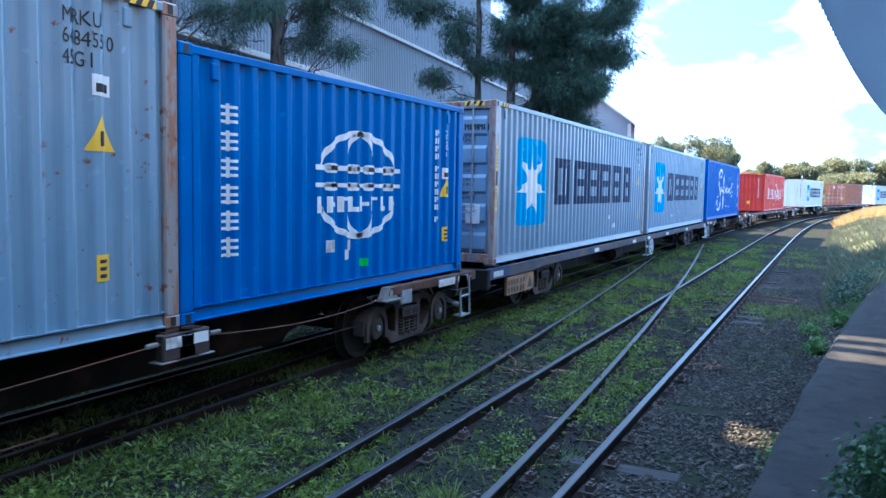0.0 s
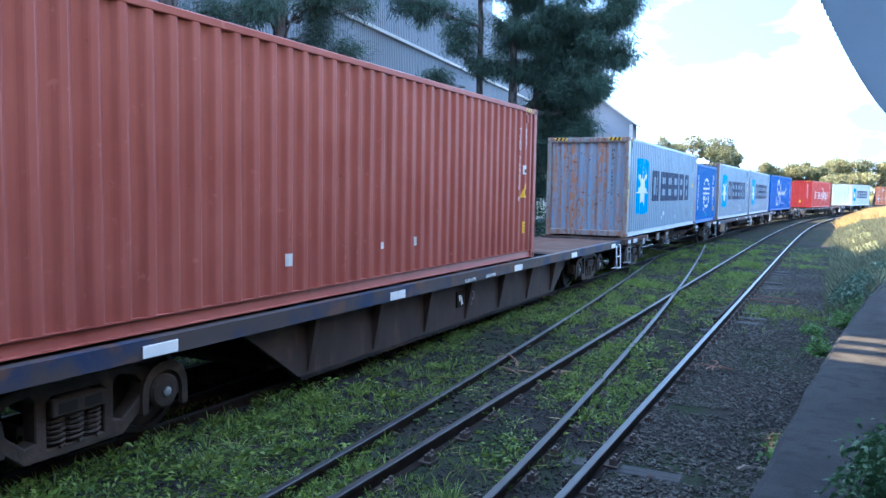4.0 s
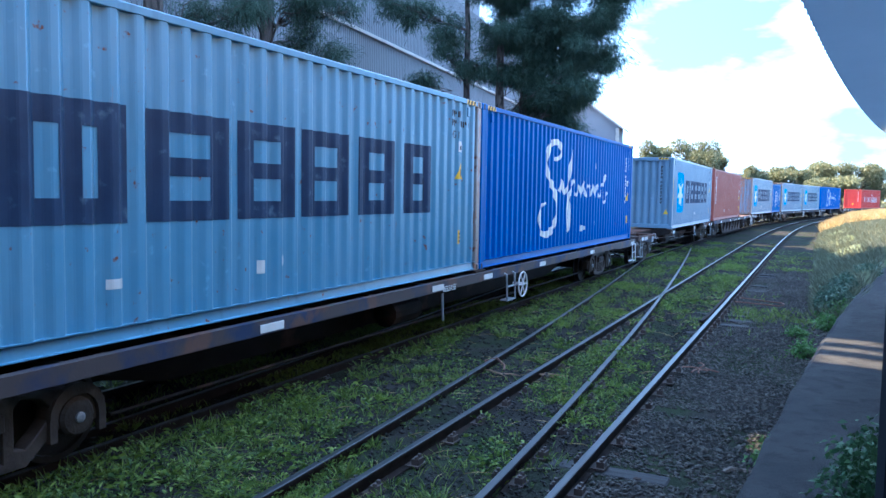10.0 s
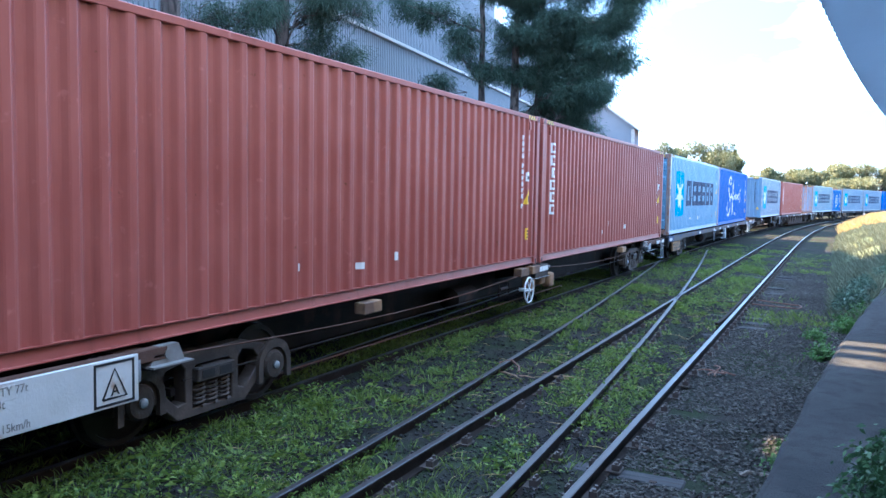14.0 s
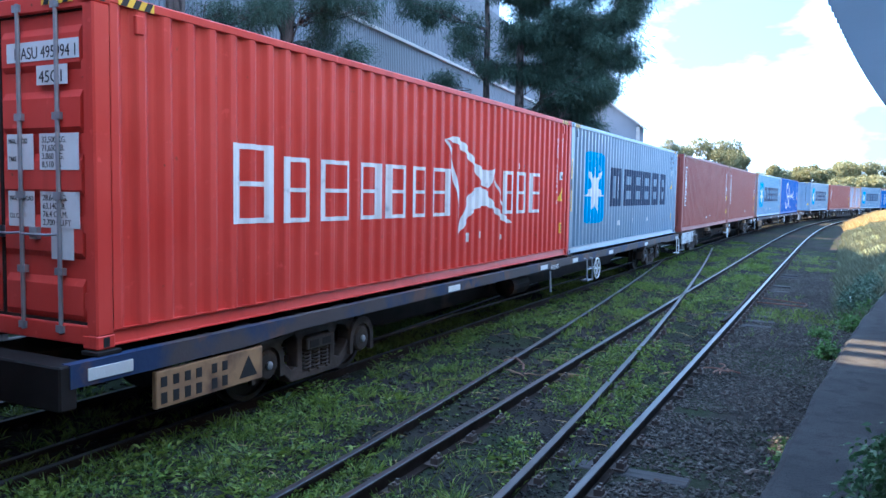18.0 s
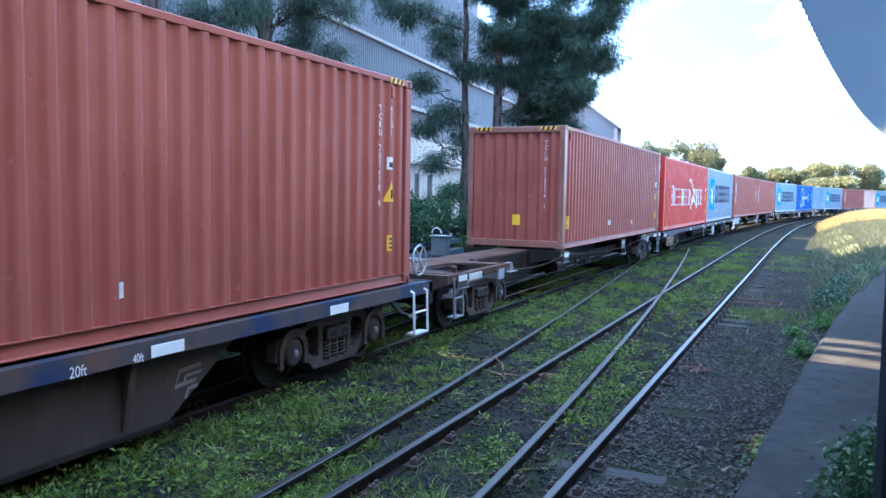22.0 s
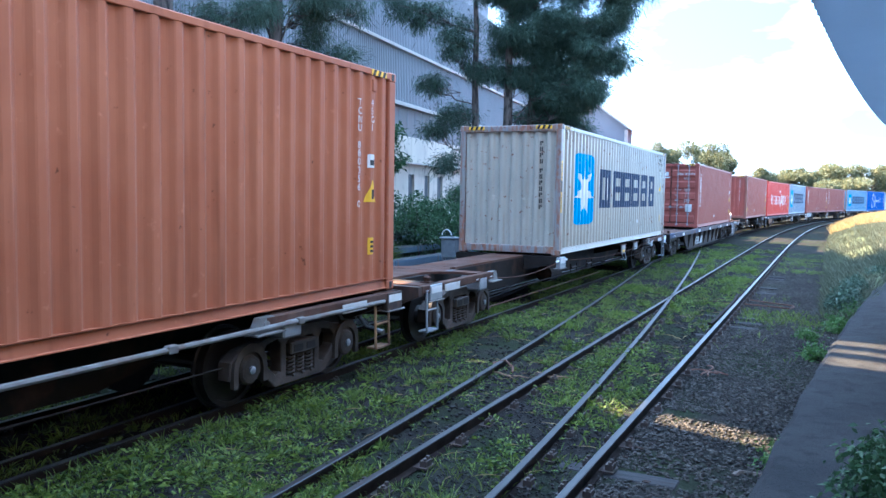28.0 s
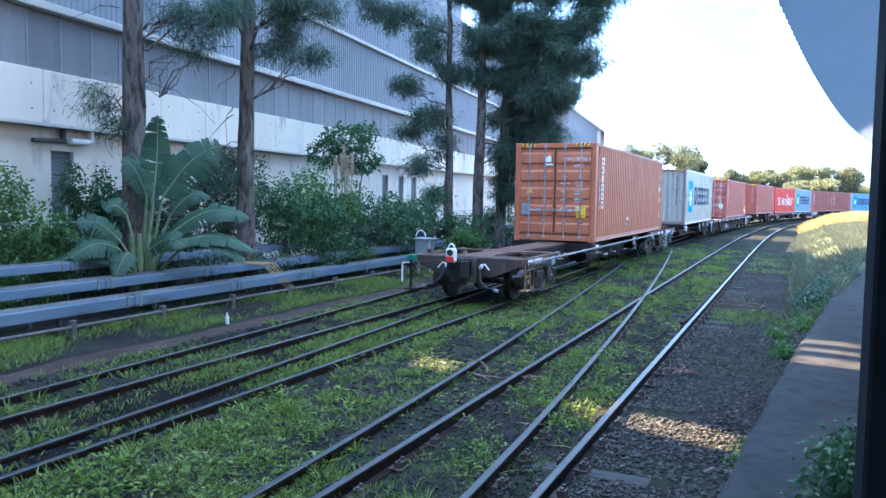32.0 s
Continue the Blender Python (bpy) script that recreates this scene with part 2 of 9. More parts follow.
def tube(bm, pts, r, seg=8, closed=False):
    """A round bar along the points; r may be a list."""
    rs = r if isinstance(r, (list, tuple)) else [r] * len(pts)
    pts = [Vector(p) for p in pts]
    rings, n, prev = [], len(pts), None
    for i, p in enumerate(pts):
        a, b = pts[i - 1] if (i or closed) else p, pts[(i + 1) % n] if (i < n - 1 or closed) else p
        d = (b - a).normalized()
        side = prev - d * prev.dot(d) if prev else (d.cross(Vector((0, 0, 1))) if abs(d.z) < 0.9 else d.cross(Vector((1, 0, 0))))
        side.normalize()
        prev = side
        up = side.cross(d)
        rings.append([bm.verts.new(p + (side * math.cos(2 * math.pi * k / seg) + up * math.sin(2 * math.pi * k / seg)) * rs[i]) for k in range(seg)])
    for i in range(n if closed else n - 1):
        A, B = rings[i], rings[(i + 1) % n]
        for k in range(seg):
            bm.faces.new((A[k], A[(k + 1) % seg], B[(k + 1) % seg], B[k]))
    if not closed:
        bm.faces.new(rings[0][::-1])
        bm.faces.new(rings[-1])


def lathe(bm, profile, axis="x", seg=24, at=(0, 0, 0)):
    """Turned body: profile of (along, radius)."""
    rings = []
    for a, r in profile:
        ring = []
        for k in range(seg):
            c, s = r * math.cos(2 * math.pi * k / seg), r * math.sin(2 * math.pi * k / seg)
            p = {"x": (a, c, s), "y": (s, a, c), "z": (c, s, a)}[axis]
            ring.append(bm.verts.new((p[0] + at[0], p[1] + at[1], p[2] + at[2])))
        rings.append(ring)
    for A, B in zip(rings, rings[1:]):
        for k in range(seg):
            bm.faces.new((A[k], A[(k + 1) % seg], B[(k + 1) % seg], B[k]))
    bm.faces.new(rings[0][::-1])
    bm.faces.new(rings[-1])


def prism(bm, poly, lo, hi, axis="x"):
    """A flat outline pushed from lo to hi along an axis: outline in (y, z) for x, (x, z) for y, (x, y) for z."""
    def at(p, h):
        return {"x": (h, p[0], p[1]), "y": (p[0], h, p[1]), "z": (p[0], p[1], h)}[axis]
    A, B = [bm.verts.new(at(p, lo)) for p in poly], [bm.verts.new(at(p, hi)) for p in poly]
    n = len(poly)
    bm.faces.new(A[::-1])
    bm.faces.new(B)
    for i in range(n):
        bm.faces.new((A[i], A[(i + 1) % n], B[(i + 1) % n], B[i]))


def finish(bm, name, mat, smooth=False):
    bmesh.ops.recalc_face_normals(bm, faces=bm.faces[:])
    me = bpy.data.meshes.new(name)
    bm.to_mesh(me)
    bm.free()
    me.materials.append(mat)
    if smooth:
        for p in me.polygons:
            p.use_smooth = True
    return me


def part(name, bm, mat, parent, label="", smooth=False, at=None):
    me = bm if isinstance(bm, bpy.types.Mesh) else finish(bm, name, mat, smooth)
    ob = new(name, me)
    ob.parent = parent
    if at is not None:
        ob.matrix_basis = at
    if label:
        ob["label"] = label
    return ob


def pieces(name, bm, mat, parent, label=""):
    """Each separate piece of a mesh as a part of its own."""
    left = set(bm.faces)
    out = []
    while left:
        f = left.pop()
        todo, own = [f], [f]
        while todo:
            for e in todo.pop().edges:
                for g in e.link_faces:
                    if g in left:
                        left.remove(g)
                        own.append(g)
                        todo.append(g)
        new_bm = bmesh.new()
        made = {}
        for g in sorted(own, key=lambda q: q.calc_center_median().to_tuple(4)):
            for v in g.verts:
                if v not in made:
                    made[v] = new_bm.verts.new(v.co)
            new_bm.faces.new([made[v] for v in g.verts])
        out.append((min(v.co.to_tuple(4) for v in made), new_bm))
    bm.free()
    return [part(name, b, mat, parent, label) for _, b in sorted(out, key=lambda q: q[0])]


def thing(name, label, category, m=None, group="", kind="", bm=None, mat=None, smooth=False):
    ob = new(name, finish(bm, name, mat, smooth) if bm is not None else None)
    if m is not None:
        ob.matrix_basis = m
    return tagged(ob, label, category, group, kind)


# ---- the line of the railway: straight, then a curve to the right ----
LINE_X = -6.522
BEND_FROM, BEND_EASE, BEND = 24.8, 52.5, 0.002927
DECK = 1.05


def line_at(l, x=LINE_X, start=0.0):
    """Place and heading (radians to the right) on the curve at l metres along it."""
    n = max(1, int(abs(l) / 2))
    px, py, th, dl = 0.0, 0.0, 0.0, l / n
    for i in range(n):
        k = BEND * min(1.0, max(0.0, ((i + 0.5) * dl - BEND_FROM - start) / BEND_EASE))
        th += k * dl / 2
        px += math.sin(th) * dl
        py += math.cos(th) * dl
        th += k * dl / 2
    return x + px, py, th


def gone(t):
    """How far the train has run after t seconds."""
    return 7.34287 * t + 0.0011623 * t ** 2 - 0.00098575 * t ** 3 + 1.44905e-5 * t ** 4
# ---- containers ----
W2 = 1.219                                        # half a container's width
PITCH, FLAT, SLOPE, DEEP, ROUND = 0.278, 0.084, 0.058, 0.046, 0.009


def ripple(d):
    """Depth of the corrugated wall at a distance d along it, its folds a little rounded."""
    return 0.5 * (sharp_ripple(d - ROUND) + sharp_ripple(d + ROUND))


def sharp_ripple(d):
    d %= PITCH
    if d < FLAT:
        return 0.0
    if d < FLAT + SLOPE:
        return DEEP * (d - FLAT) / SLOPE
    if d < PITCH - SLOPE:
        return DEEP
    return DEEP * (PITCH - d) / SLOPE


def breaks(lo, hi):
    """The folds of the wall between lo and hi."""
    out = []
    for k in range(int(lo / PITCH) - 1, int(hi / PITCH) + 2):
        out += [k * PITCH + q + e for q in (0, FLAT, FLAT + SLOPE, PITCH - SLOPE) for e in (-ROUND, ROUND)]
    return [b for b in out if lo + 1e-4 < b < hi - 1e-4]


def folded(lo, hi, z0, z1, put):
    """A corrugated sheet from lo to hi; put(d, depth, z) places a point."""
    bm = bmesh.new()
    cols = [(bm.verts.new(put(d, ripple(d - lo), z0)), bm.verts.new(put(d, ripple(d - lo), z1))) for d in [lo] + [lo + b for b in breaks(0, hi - lo)] + [hi]]
    for a, b in zip(cols, cols[1:]):
        bm.faces.new((a[0], b[0], b[1], a[1]))
    return bm


SIDE0 = 0.17                                      # where the folds of a side begin


def on_side(bm, length, proud=0.005):
    """Lay flat shapes, drawn in y and z, on the folds of the side wall."""
    ys = [v.co.y for v in bm.verts]
    for b in breaks(min(ys) - SIDE0, max(ys) - SIDE0):
        bmesh.ops.bisect_plane(bm, geom=bm.verts[:] + bm.edges[:] + bm.faces[:], plane_co=(0, b + SIDE0, 0), plane_no=(0, 1, 0), dist=1e-5)
    for v in bm.verts:
        inside = SIDE0 < v.co.y < length - SIDE0
        v.co.x = W2 - 0.006 + proud - (ripple(v.co.y - SIDE0) if inside else 0.0)
    return bm


def shape(bm, pts):
    """A flat outline in (y, z)."""
    f = bm.faces.new([bm.verts.new((0, *p)) for p in pts])
    return f


def rect(bm, y0, y1, z0, z1):
    shape(bm, ((y0, z0), (y1, z0), (y1, z1), (y0, z1)))


def rounded(y0, y1, z0, z1, r, n=5):
    pts = []
    for cy, cz, a0 in ((y1 - r, z0 + r, -90), (y1 - r, z1 - r, 0), (y0 + r, z1 - r, 90), (y0 + r, z0 + r, 180)):
        pts += [(cy + r * math.cos(radians(a0 + 90 * k / n)), cz + r * math.sin(radians(a0 + 90 * k / n))) for k in range(n + 1)]
    return pts


def star_shape(cy, cz, r, points=7, inner=0.37):
    pts = []
    for k in range(points * 2):
        q = r if k % 2 == 0 else r * inner
        a = math.pi / 2 + math.pi * k / points
        pts.append((cy + q * math.cos(a), cz + q * math.sin(a)))
    return pts


def ribbon(bm, path, width):
    """A flat stroke along points in (y, z); width may be a list."""
    n = len(path)
    ws = width if isinstance(width, (list, tuple)) else [width] * n
    rows = []
    for i, (a, b) in enumerate(path):
        p, q = path[max(0, i - 1)], path[min(n - 1, i + 1)]
        d = Vector((q[0] - p[0], q[1] - p[1])).normalized()
        rows.append((bm.verts.new((0, a - d.y * ws[i] / 2, b + d.x * ws[i] / 2)), bm.verts.new((0, a + d.y * ws[i] / 2, b - d.x * ws[i] / 2))))
    for r, s in zip(rows, rows[1:]):
        bm.faces.new((r[0], r[1], s[1], s[0]))


def smooth_path(pts, n=5):
    """Catmull-Rom through the points."""
    out = []
    P = [pts[0]] + list(pts) + [pts[-1]]
    for i in range(1, len(P) - 2):
        for k in range(n):
            t = k / n
            out.append(tuple(0.5 * (2 * P[i][c] + (P[i + 1][c] - P[i - 1][c]) * t + (2 * P[i - 1][c] - 5 * P[i][c] + 4 * P[i + 1][c] - P[i + 2][c]) * t * t
                                    + (3 * P[i][c] - P[i - 1][c] - 3 * P[i + 1][c] + P[i + 2][c]) * t ** 3) for c in (0, 1)))
    return out + [pts[-1]]


def letters(text, size, mat, parent, m, name="marking", label="", squeeze=1.0):
    """Writing in the built-in font, as a thin flat mesh."""
    cu = bpy.data.curves.new("writing", "FONT")
    cu.body, cu.size, cu.extrude = text, size, 0.001
    ob = bpy.data.objects.new("writing", cu)
    me = bpy.data.meshes.new_from_object(ob)
    bpy.data.objects.remove(ob)
    me.transform(Matrix.Diagonal((squeeze, 1, 1, 1)))
    me.materials.clear()
    me.materials.append(mat)
    return part(name, me, mat, parent, label, at=m)


def frame_mark(bm, y0, y1, z0, z1, sw, wide=False, mid=True, bar=None):
    """A plain upright frame of painted bars, closed at top and bottom, with a bar across."""
    bar = bar or sw * 0.7
    rect(bm, y0, y0 + sw, z0, z1)
    rect(bm, y1 - sw, y1, z0, z1)
    rect(bm, y0 + sw, y1 - sw, z0, z0 + bar)
    if wide:
        c = (y0 + y1) / 2
        rect(bm, c - sw * 0.36, c + sw * 0.36, z0 + bar, z1 - bar)
        rect(bm, y0 + sw, y1 - sw, z1 - bar, z1)
        return
    rect(bm, y0 + sw, y1 - sw, z1 - bar, z1)
    if mid:
        c = (z0 + z1) / 2
        rect(bm, y0 + sw, y1 - sw, c - bar * 0.45, c + bar * 0.45)


def code_marks(bm, y, z, rows, char=(0.062, 0.10), step=0.085, drop=0.15, down=False, rnd=None):
    """Small bars, one for each sign of a code that is not spelt out: rows of words' lengths."""
    for r, words in enumerate(rows):
        d = 0.0
        for wlen in words:
            for k in range(wlen):
                yy, zz = (y + r * drop, z - d) if down else (y + d, z - r * drop)
                rect(bm, yy, yy + char[0] * 0.42, zz - char[1], zz)
                rect(bm, yy + char[0] * 0.6, yy + char[0], zz - char[1] * (1.0 if k % 2 else 0.55), zz)
                d += (char[1] * 1.35 if down else step)
            d += step * 0.8


def text_bm(text, size, y, z, squeeze=0.8, down=0.0):
    """Flat writing in (y, z); down: the step from sign to sign when they stand under one another."""
    bm = bmesh.new()
    for k, sign in enumerate(text if down else [text]):
        if sign == " ":
            continue
        cu = bpy.data.curves.new("writing", "FONT")
        cu.body, cu.size, cu.resolution_u = sign, size, 3
        ob = bpy.data.objects.new("writing", cu)
        me = bpy.data.meshes.new_from_object(ob)
        bpy.data.objects.remove(ob)
        me.transform(Matrix(((0, 0, 1, 0), (squeeze, 0, 0, y), (0, 1, 0, z - size * 0.7 - k * down), (0, 0, 0, 1))))
        bm.from_mesh(me)
        bpy.data.meshes.remove(me)
    return bm


CODES = {5: "HASU 495994 1", 1: "TCNU 880356 0", 3: "TCKU 703678 9", 4: "TCLU 513514 1", 8: "TRHU 443595 2", 9: "MSKU 153913 7", 12: "TCKU 769030 0", 13: "MRKU 648455 0"}
SIDES, CASTINGS = {}, {}


def casting_mesh(mat_key):
    if mat_key not in CASTINGS:
        CASTINGS[mat_key] = finish(bevelled(-0.09, 0.09, -0.09, 0.09, 0, 0.118, 0.012), "corner_casting", PAINTS[mat_key])
        # black plate on the face, standing for the dark inside the casting's hole
        bm = bmesh.new()
        box(bm, -0.006, 0.006, -0.03, 0.03, -0.042, 0.042)
        CASTINGS[mat_key, "slot"] = finish(bm, "slot", MAT["ink"])
    return CASTINGS[mat_key]


def door_end(ob, H, key, code=True, bars_mat="zinc"):
    """The two-leaf door at the rear, with its locking bars."""
    p = PAINTS[key]
    for s in (-1, 1):
        bm = bmesh.new()
        x0, x1 = (0.012, 1.09) if s > 0 else (-1.09, -0.012)
        box(bm, x0, x1, 0.05, 0.10, 0.19, H - 0.14)
        leaf = part("door", bm, p, ob)
        n = 5
        hz = (H - 0.33) / n
        for k in range(n):
            za = 0.19 + k * hz
            bm = bmesh.new()
            prism(bm, ((0.0495, za + 0.03), (0.018, za + 0.08), (0.018, za + hz * 0.62), (0.0495, za + hz * 0.74)), x0 + 0.05, x1 - 0.05, "x")
            part("rib", bm, p, leaf)
        bm = bmesh.new()
        for z0, z1 in ((0.19, 0.215), (H - 0.165, H - 0.14)):
            box(bm, x0, x1, 0.036, 0.05, z0, z1)
        box(bm, x0 - 0.006 if s > 0 else x1 - 0.004, x0 + 0.004 if s > 0 else x1 + 0.006, 0.034, 0.052, 0.19, H - 0.14)
        part("gasket", bm, MAT["rubber"], leaf)
        for bx in (0.30, 0.78):
            bm = bmesh.new()
            tube(bm, ((s * bx, 0.004, 0.10), (s * bx, 0.004, H - 0.06)), 0.019, 8)
            for z in (0.14, 0.62, 1.25, 1.9, H - 0.10):
                box(bm, s * bx - 0.05, s * bx + 0.05, -0.012, 0.03, z - 0.03, z + 0.03)
            bar = part("locking_bar", bm, MAT[bars_mat], leaf)
            bm = bmesh.new()
            tube(bm, ((s * bx, -0.012, 0.93), (s * bx - s * 0.12, -0.03, 0.92), (s * bx - s * 0.42, -0.03, 0.92)), 0.013, 6)
            box(bm, s * bx - s * 0.3 - 0.05, s * bx - s * 0.3 + 0.05, -0.02, 0.03, 0.88, 0.98)
            part("handle", bm, MAT[bars_mat], leaf)
        bm = bmesh.new()
        for z in (0.32, 0.95, 1.6, 2.2):
            box(bm, s * 1.10 - 0.035, s * 1.10 + 0.035, 0.012, 0.07, z, z + 0.14)
        pieces("hinge", bm, p, leaf)


def corner_tape(ob, L, H):
    """Striped warning tape at the top corners of a tall container."""
    for y0, y1 in ((0.25, 0.62), (L - 0.62, L - 0.25)):
        bm = bmesh.new()
        box(bm, W2 + 0.001, W2 + 0.004, y0, y1, H - 0.095, H - 0.02)
        tape = part("warning_tape", bm, MAT["yellow"], ob, "black and yellow striped tape")
        bm = bmesh.new()
        for k in range(3):
            a = y0 + 0.02 + k * 0.12
            prism(bm, ((a, H - 0.095), (a + 0.06, H - 0.095), (a + 0.1, H - 0.02), (a + 0.04, H - 0.02)), W2 + 0.003, W2 + 0.006, "x")
        part("stripe", bm, MAT["ink"], tape)
    for x0, x1 in ((-1.0, -0.62), (0.62, 1.0)):
        bm = bmesh.new()
        box(bm, x0, x1, -0.004, -0.001, H - 0.1, H - 0.02)
        tape = part("warning_tape", bm, MAT["yellow"], ob)
        bm = bmesh.new()
        for k in range(3):
            a = x0 + 0.02 + k * 0.12
            prism(bm, ((a, H - 0.1), (a + 0.06, H - 0.1), (a + 0.1, H - 0.02), (a + 0.04, H - 0.02)), -0.006, -0.003, "y")
        part("stripe", bm, MAT["ink"], tape)


def container(key, label, L=12.192, H=2.896, door=False, livery=None, rear_code=False, tape=True, seed=0, frame_key=None, end_key=None):
    p = PAINTS[key]
    fp = PAINTS[frame_key or key]
    ob = thing("shipping_container", label, "container", group="containers on the train")
    rnd = random.Random(seed)
    if (key, L, H) not in SIDES:
        s0 = finish(folded(SIDE0, L - SIDE0, 0.155, H - 0.09, lambda d, q, z: (W2 - 0.006 - q, d, z)), "side_wall", p)
        s1 = finish(folded(SIDE0, L - SIDE0, 0.155, H - 0.09, lambda d, q, z: (-W2 + 0.006 + q, d, z)), "side_wall", p)
        e = finish(folded(-1.07, 1.07, 0.16, H - 0.13, lambda d, q, z: (d, 0.035 + 1.25 * q, z)), "end_wall", p)
        e2 = finish(folded(-1.07, 1.07, 0.16, H - 0.13, lambda d, q, z: (d, L - 0.035 - 1.25 * q, z)), "end_wall", p)
        bm = bmesh.new()
        box(bm, -W2 + 0.03, W2 - 0.03, 0.05, L - 0.05, H - 0.045, H - 0.022)
        for k in range(int(L / 0.42)):
            y = 0.3 + k * 0.42
            if y < L - 0.3:
                prism(bm, ((y, H - 0.022), (y + 0.18, H - 0.022), (y + 0.14, H - 0.006), (y + 0.04, H - 0.006)), -1.08, 1.08, "x")
        roof = finish(bm, "roof", p)
        bm = bmesh.new()
        box(bm, -W2 + 0.06, W2 - 0.06, 0.06, L - 0.06, 0.10, 0.15)
        for k in range(int(L / 0.6)):
            y = 0.5 + k * 0.6
            if y < L - 0.4:
                box(bm, -W2 + 0.05, W2 - 0.05, y, y + 0.05, 0.015, 0.10)
        floor = finish(bm, "floor", MAT["black"])
        SIDES[key, L, H] = (s0, s1, e, e2, roof, floor)
    s0, s1, e, e2, roof, floor = SIDES[key, L, H]
    part("side_wall", s0, p, ob)
    part("side_wall", s1, p, ob)
    part("end_wall", e2, p, ob)
    if door:
        door_end(ob, H, key)
    else:
        if end_key:
            e = e.copy()
            e.materials[0] = PAINTS[end_key]
        part("end_wall", e, p, ob)
    part("roof", roof, p, ob)
    part("floor", floor, p, ob)
    for s in (-1, 1):
        bm = bmesh.new()
        prism(bm, [(s * (W2 - q), z) for q, z in ((0.06, 0.02), (0.002, 0.02), (0.002, 0.03), (0.030, 0.036), (0.048, 0.135), (0.002, 0.148), (0.001, 0.158), (0.06, 0.158))][::s], 0.09, L - 0.09, "y")
        bmesh.ops.recalc_face_normals(bm, faces=bm.faces[:])
        part("bottom_rail", bm, p, ob)
        part("top_rail", bevelled(s * W2 - 0.06 * (s > 0), s * W2 + 0.06 * (s < 0), 0.09, L - 0.09, H - 0.092, H - 0.012, 0.008), p, ob)
        for y0, y1 in ((0.0, 0.172), (L - 0.172, L)):
            part("corner_post", bevelled(s * W2 - 0.13 * (s > 0), s * W2 + 0.13 * (s < 0), y0 + 0.003, y1 - 0.003, 0.11, H - 0.11, 0.015), fp, ob)
        for y in (0.089, L - 0.089):
            for z in (0.0, H - 0.118):
                cm = casting_mesh(frame_key or key)
                cst = part("corner_casting", cm, fp, ob, at=pose(s * (W2 - 0.088), y, z))
                if s > 0:
                    part("slot", CASTINGS[(frame_key or key), "slot"], MAT["ink"], cst, at=pose(0.087, 0, 0.059))
    for y0, y1 in ((0.004, 0.09), (L - 0.09, L - 0.004)):
        part("end_rail", bevelled(-W2 + 0.1, W2 - 0.1, y0, y1, 0.03, 0.19, 0.01), fp, ob)
        part("end_rail", bevelled(-W2 + 0.1, W2 - 0.1, y0, y1, H - 0.15, H - 0.012, 0.01), fp, ob)
    if tape and H > 2.7:
        corner_tape(ob, L, H)
    if livery:
        livery(ob, L, H, key)
    ink = MAT["mark_white"] if key in ("royal_blue", "cobalt_blue", "oxide_red", "brown_red", "signal_red", "rust_orange") else MAT["ink"]
    # codes and stickers at the front end of the side
    size = "22G1" if L < 7 else "45G1"
    if livery in (star_livery,):
        if seed in CODES and not door:
            word, rest = CODES[seed].split(" ", 1)
            tagged(part("code", on_side(text_bm(word, 0.17, L - 1.18, H - 0.24), L), ink, ob), kind="stuff")
            tagged(part("code", on_side(text_bm(rest, 0.17, L - 1.18, H - 0.40), L), ink, ob), kind="stuff")
        else:
            bm = bmesh.new()
            code_marks(bm, L - 1.18, H - 0.24, ((4,), (3, 3, 1)))
            tagged(part("code", on_side(bm, L), ink, ob), kind="stuff")
        tagged(part("code", on_side(text_bm(size, 0.17, L - 1.18, H - 0.56), L), ink, ob), kind="stuff")
    else:
        if seed in CODES:
            bm = text_bm(CODES[seed], 0.125, L - 0.92, H - 0.42, 0.85, 0.106)
        else:
            bm = bmesh.new()
            code_marks(bm, L - 0.92, H - 0.42, ((4, 6, 1),), char=(0.06, 0.085), down=True)
        tagged(part("code", on_side(bm, L), ink, ob), kind="stuff")
        tagged(part("code", on_side(text_bm(size, 0.125, L - 0.62, H - 0.40, 0.85, 0.106), L), ink, ob), kind="stuff")
    bm = bmesh.new()
    up, c = (0.38, L - 0.82) if livery is star_livery else (0.0, L - 0.57)
    rect(bm, c - 0.09, c + 0.11, H * 0.56 + up, H * 0.56 + up + 0.17)
    part("class_plate", on_side(bm, L), MAT["mark_white"], ob)
    bm = bmesh.new()
    rect(bm, c - 0.06, c + 0.08, H * 0.56 + up + 0.03, H * 0.56 + up + 0.10)
    part("class_mark", on_side(bm, L, 0.008), MAT["ink"], ob)
    bm = bmesh.new()
    shape(bm, ((c - 0.15, 1.18 + up), (c + 0.15, 1.18 + up), (c, 1.47 + up)))
    tri = part("warning_triangle", on_side(bm, L), MAT["yellow"], ob, "yellow warning triangle sticker")
    bm = bmesh.new()
    rect(bm, c - 0.025, c + 0.025, 1.22 + up, 1.34 + up)
    part("pictogram", on_side(bm, L, 0.008), MAT["ink"], tri)
    bm = bmesh.new()
    rect(bm, c - 0.08, c + 0.08, 0.50, 0.72)
    st = part("height_sticker", on_side(bm, L), MAT["yellow"], ob, "yellow height sticker")
    bm = bmesh.new()
    for k in range(3):
        rect(bm, c - 0.05, c + 0.05, 0.53 + k * 0.06, 0.56 + k * 0.06)
    part("pictogram", on_side(bm, L, 0.008), MAT["ink"], st)
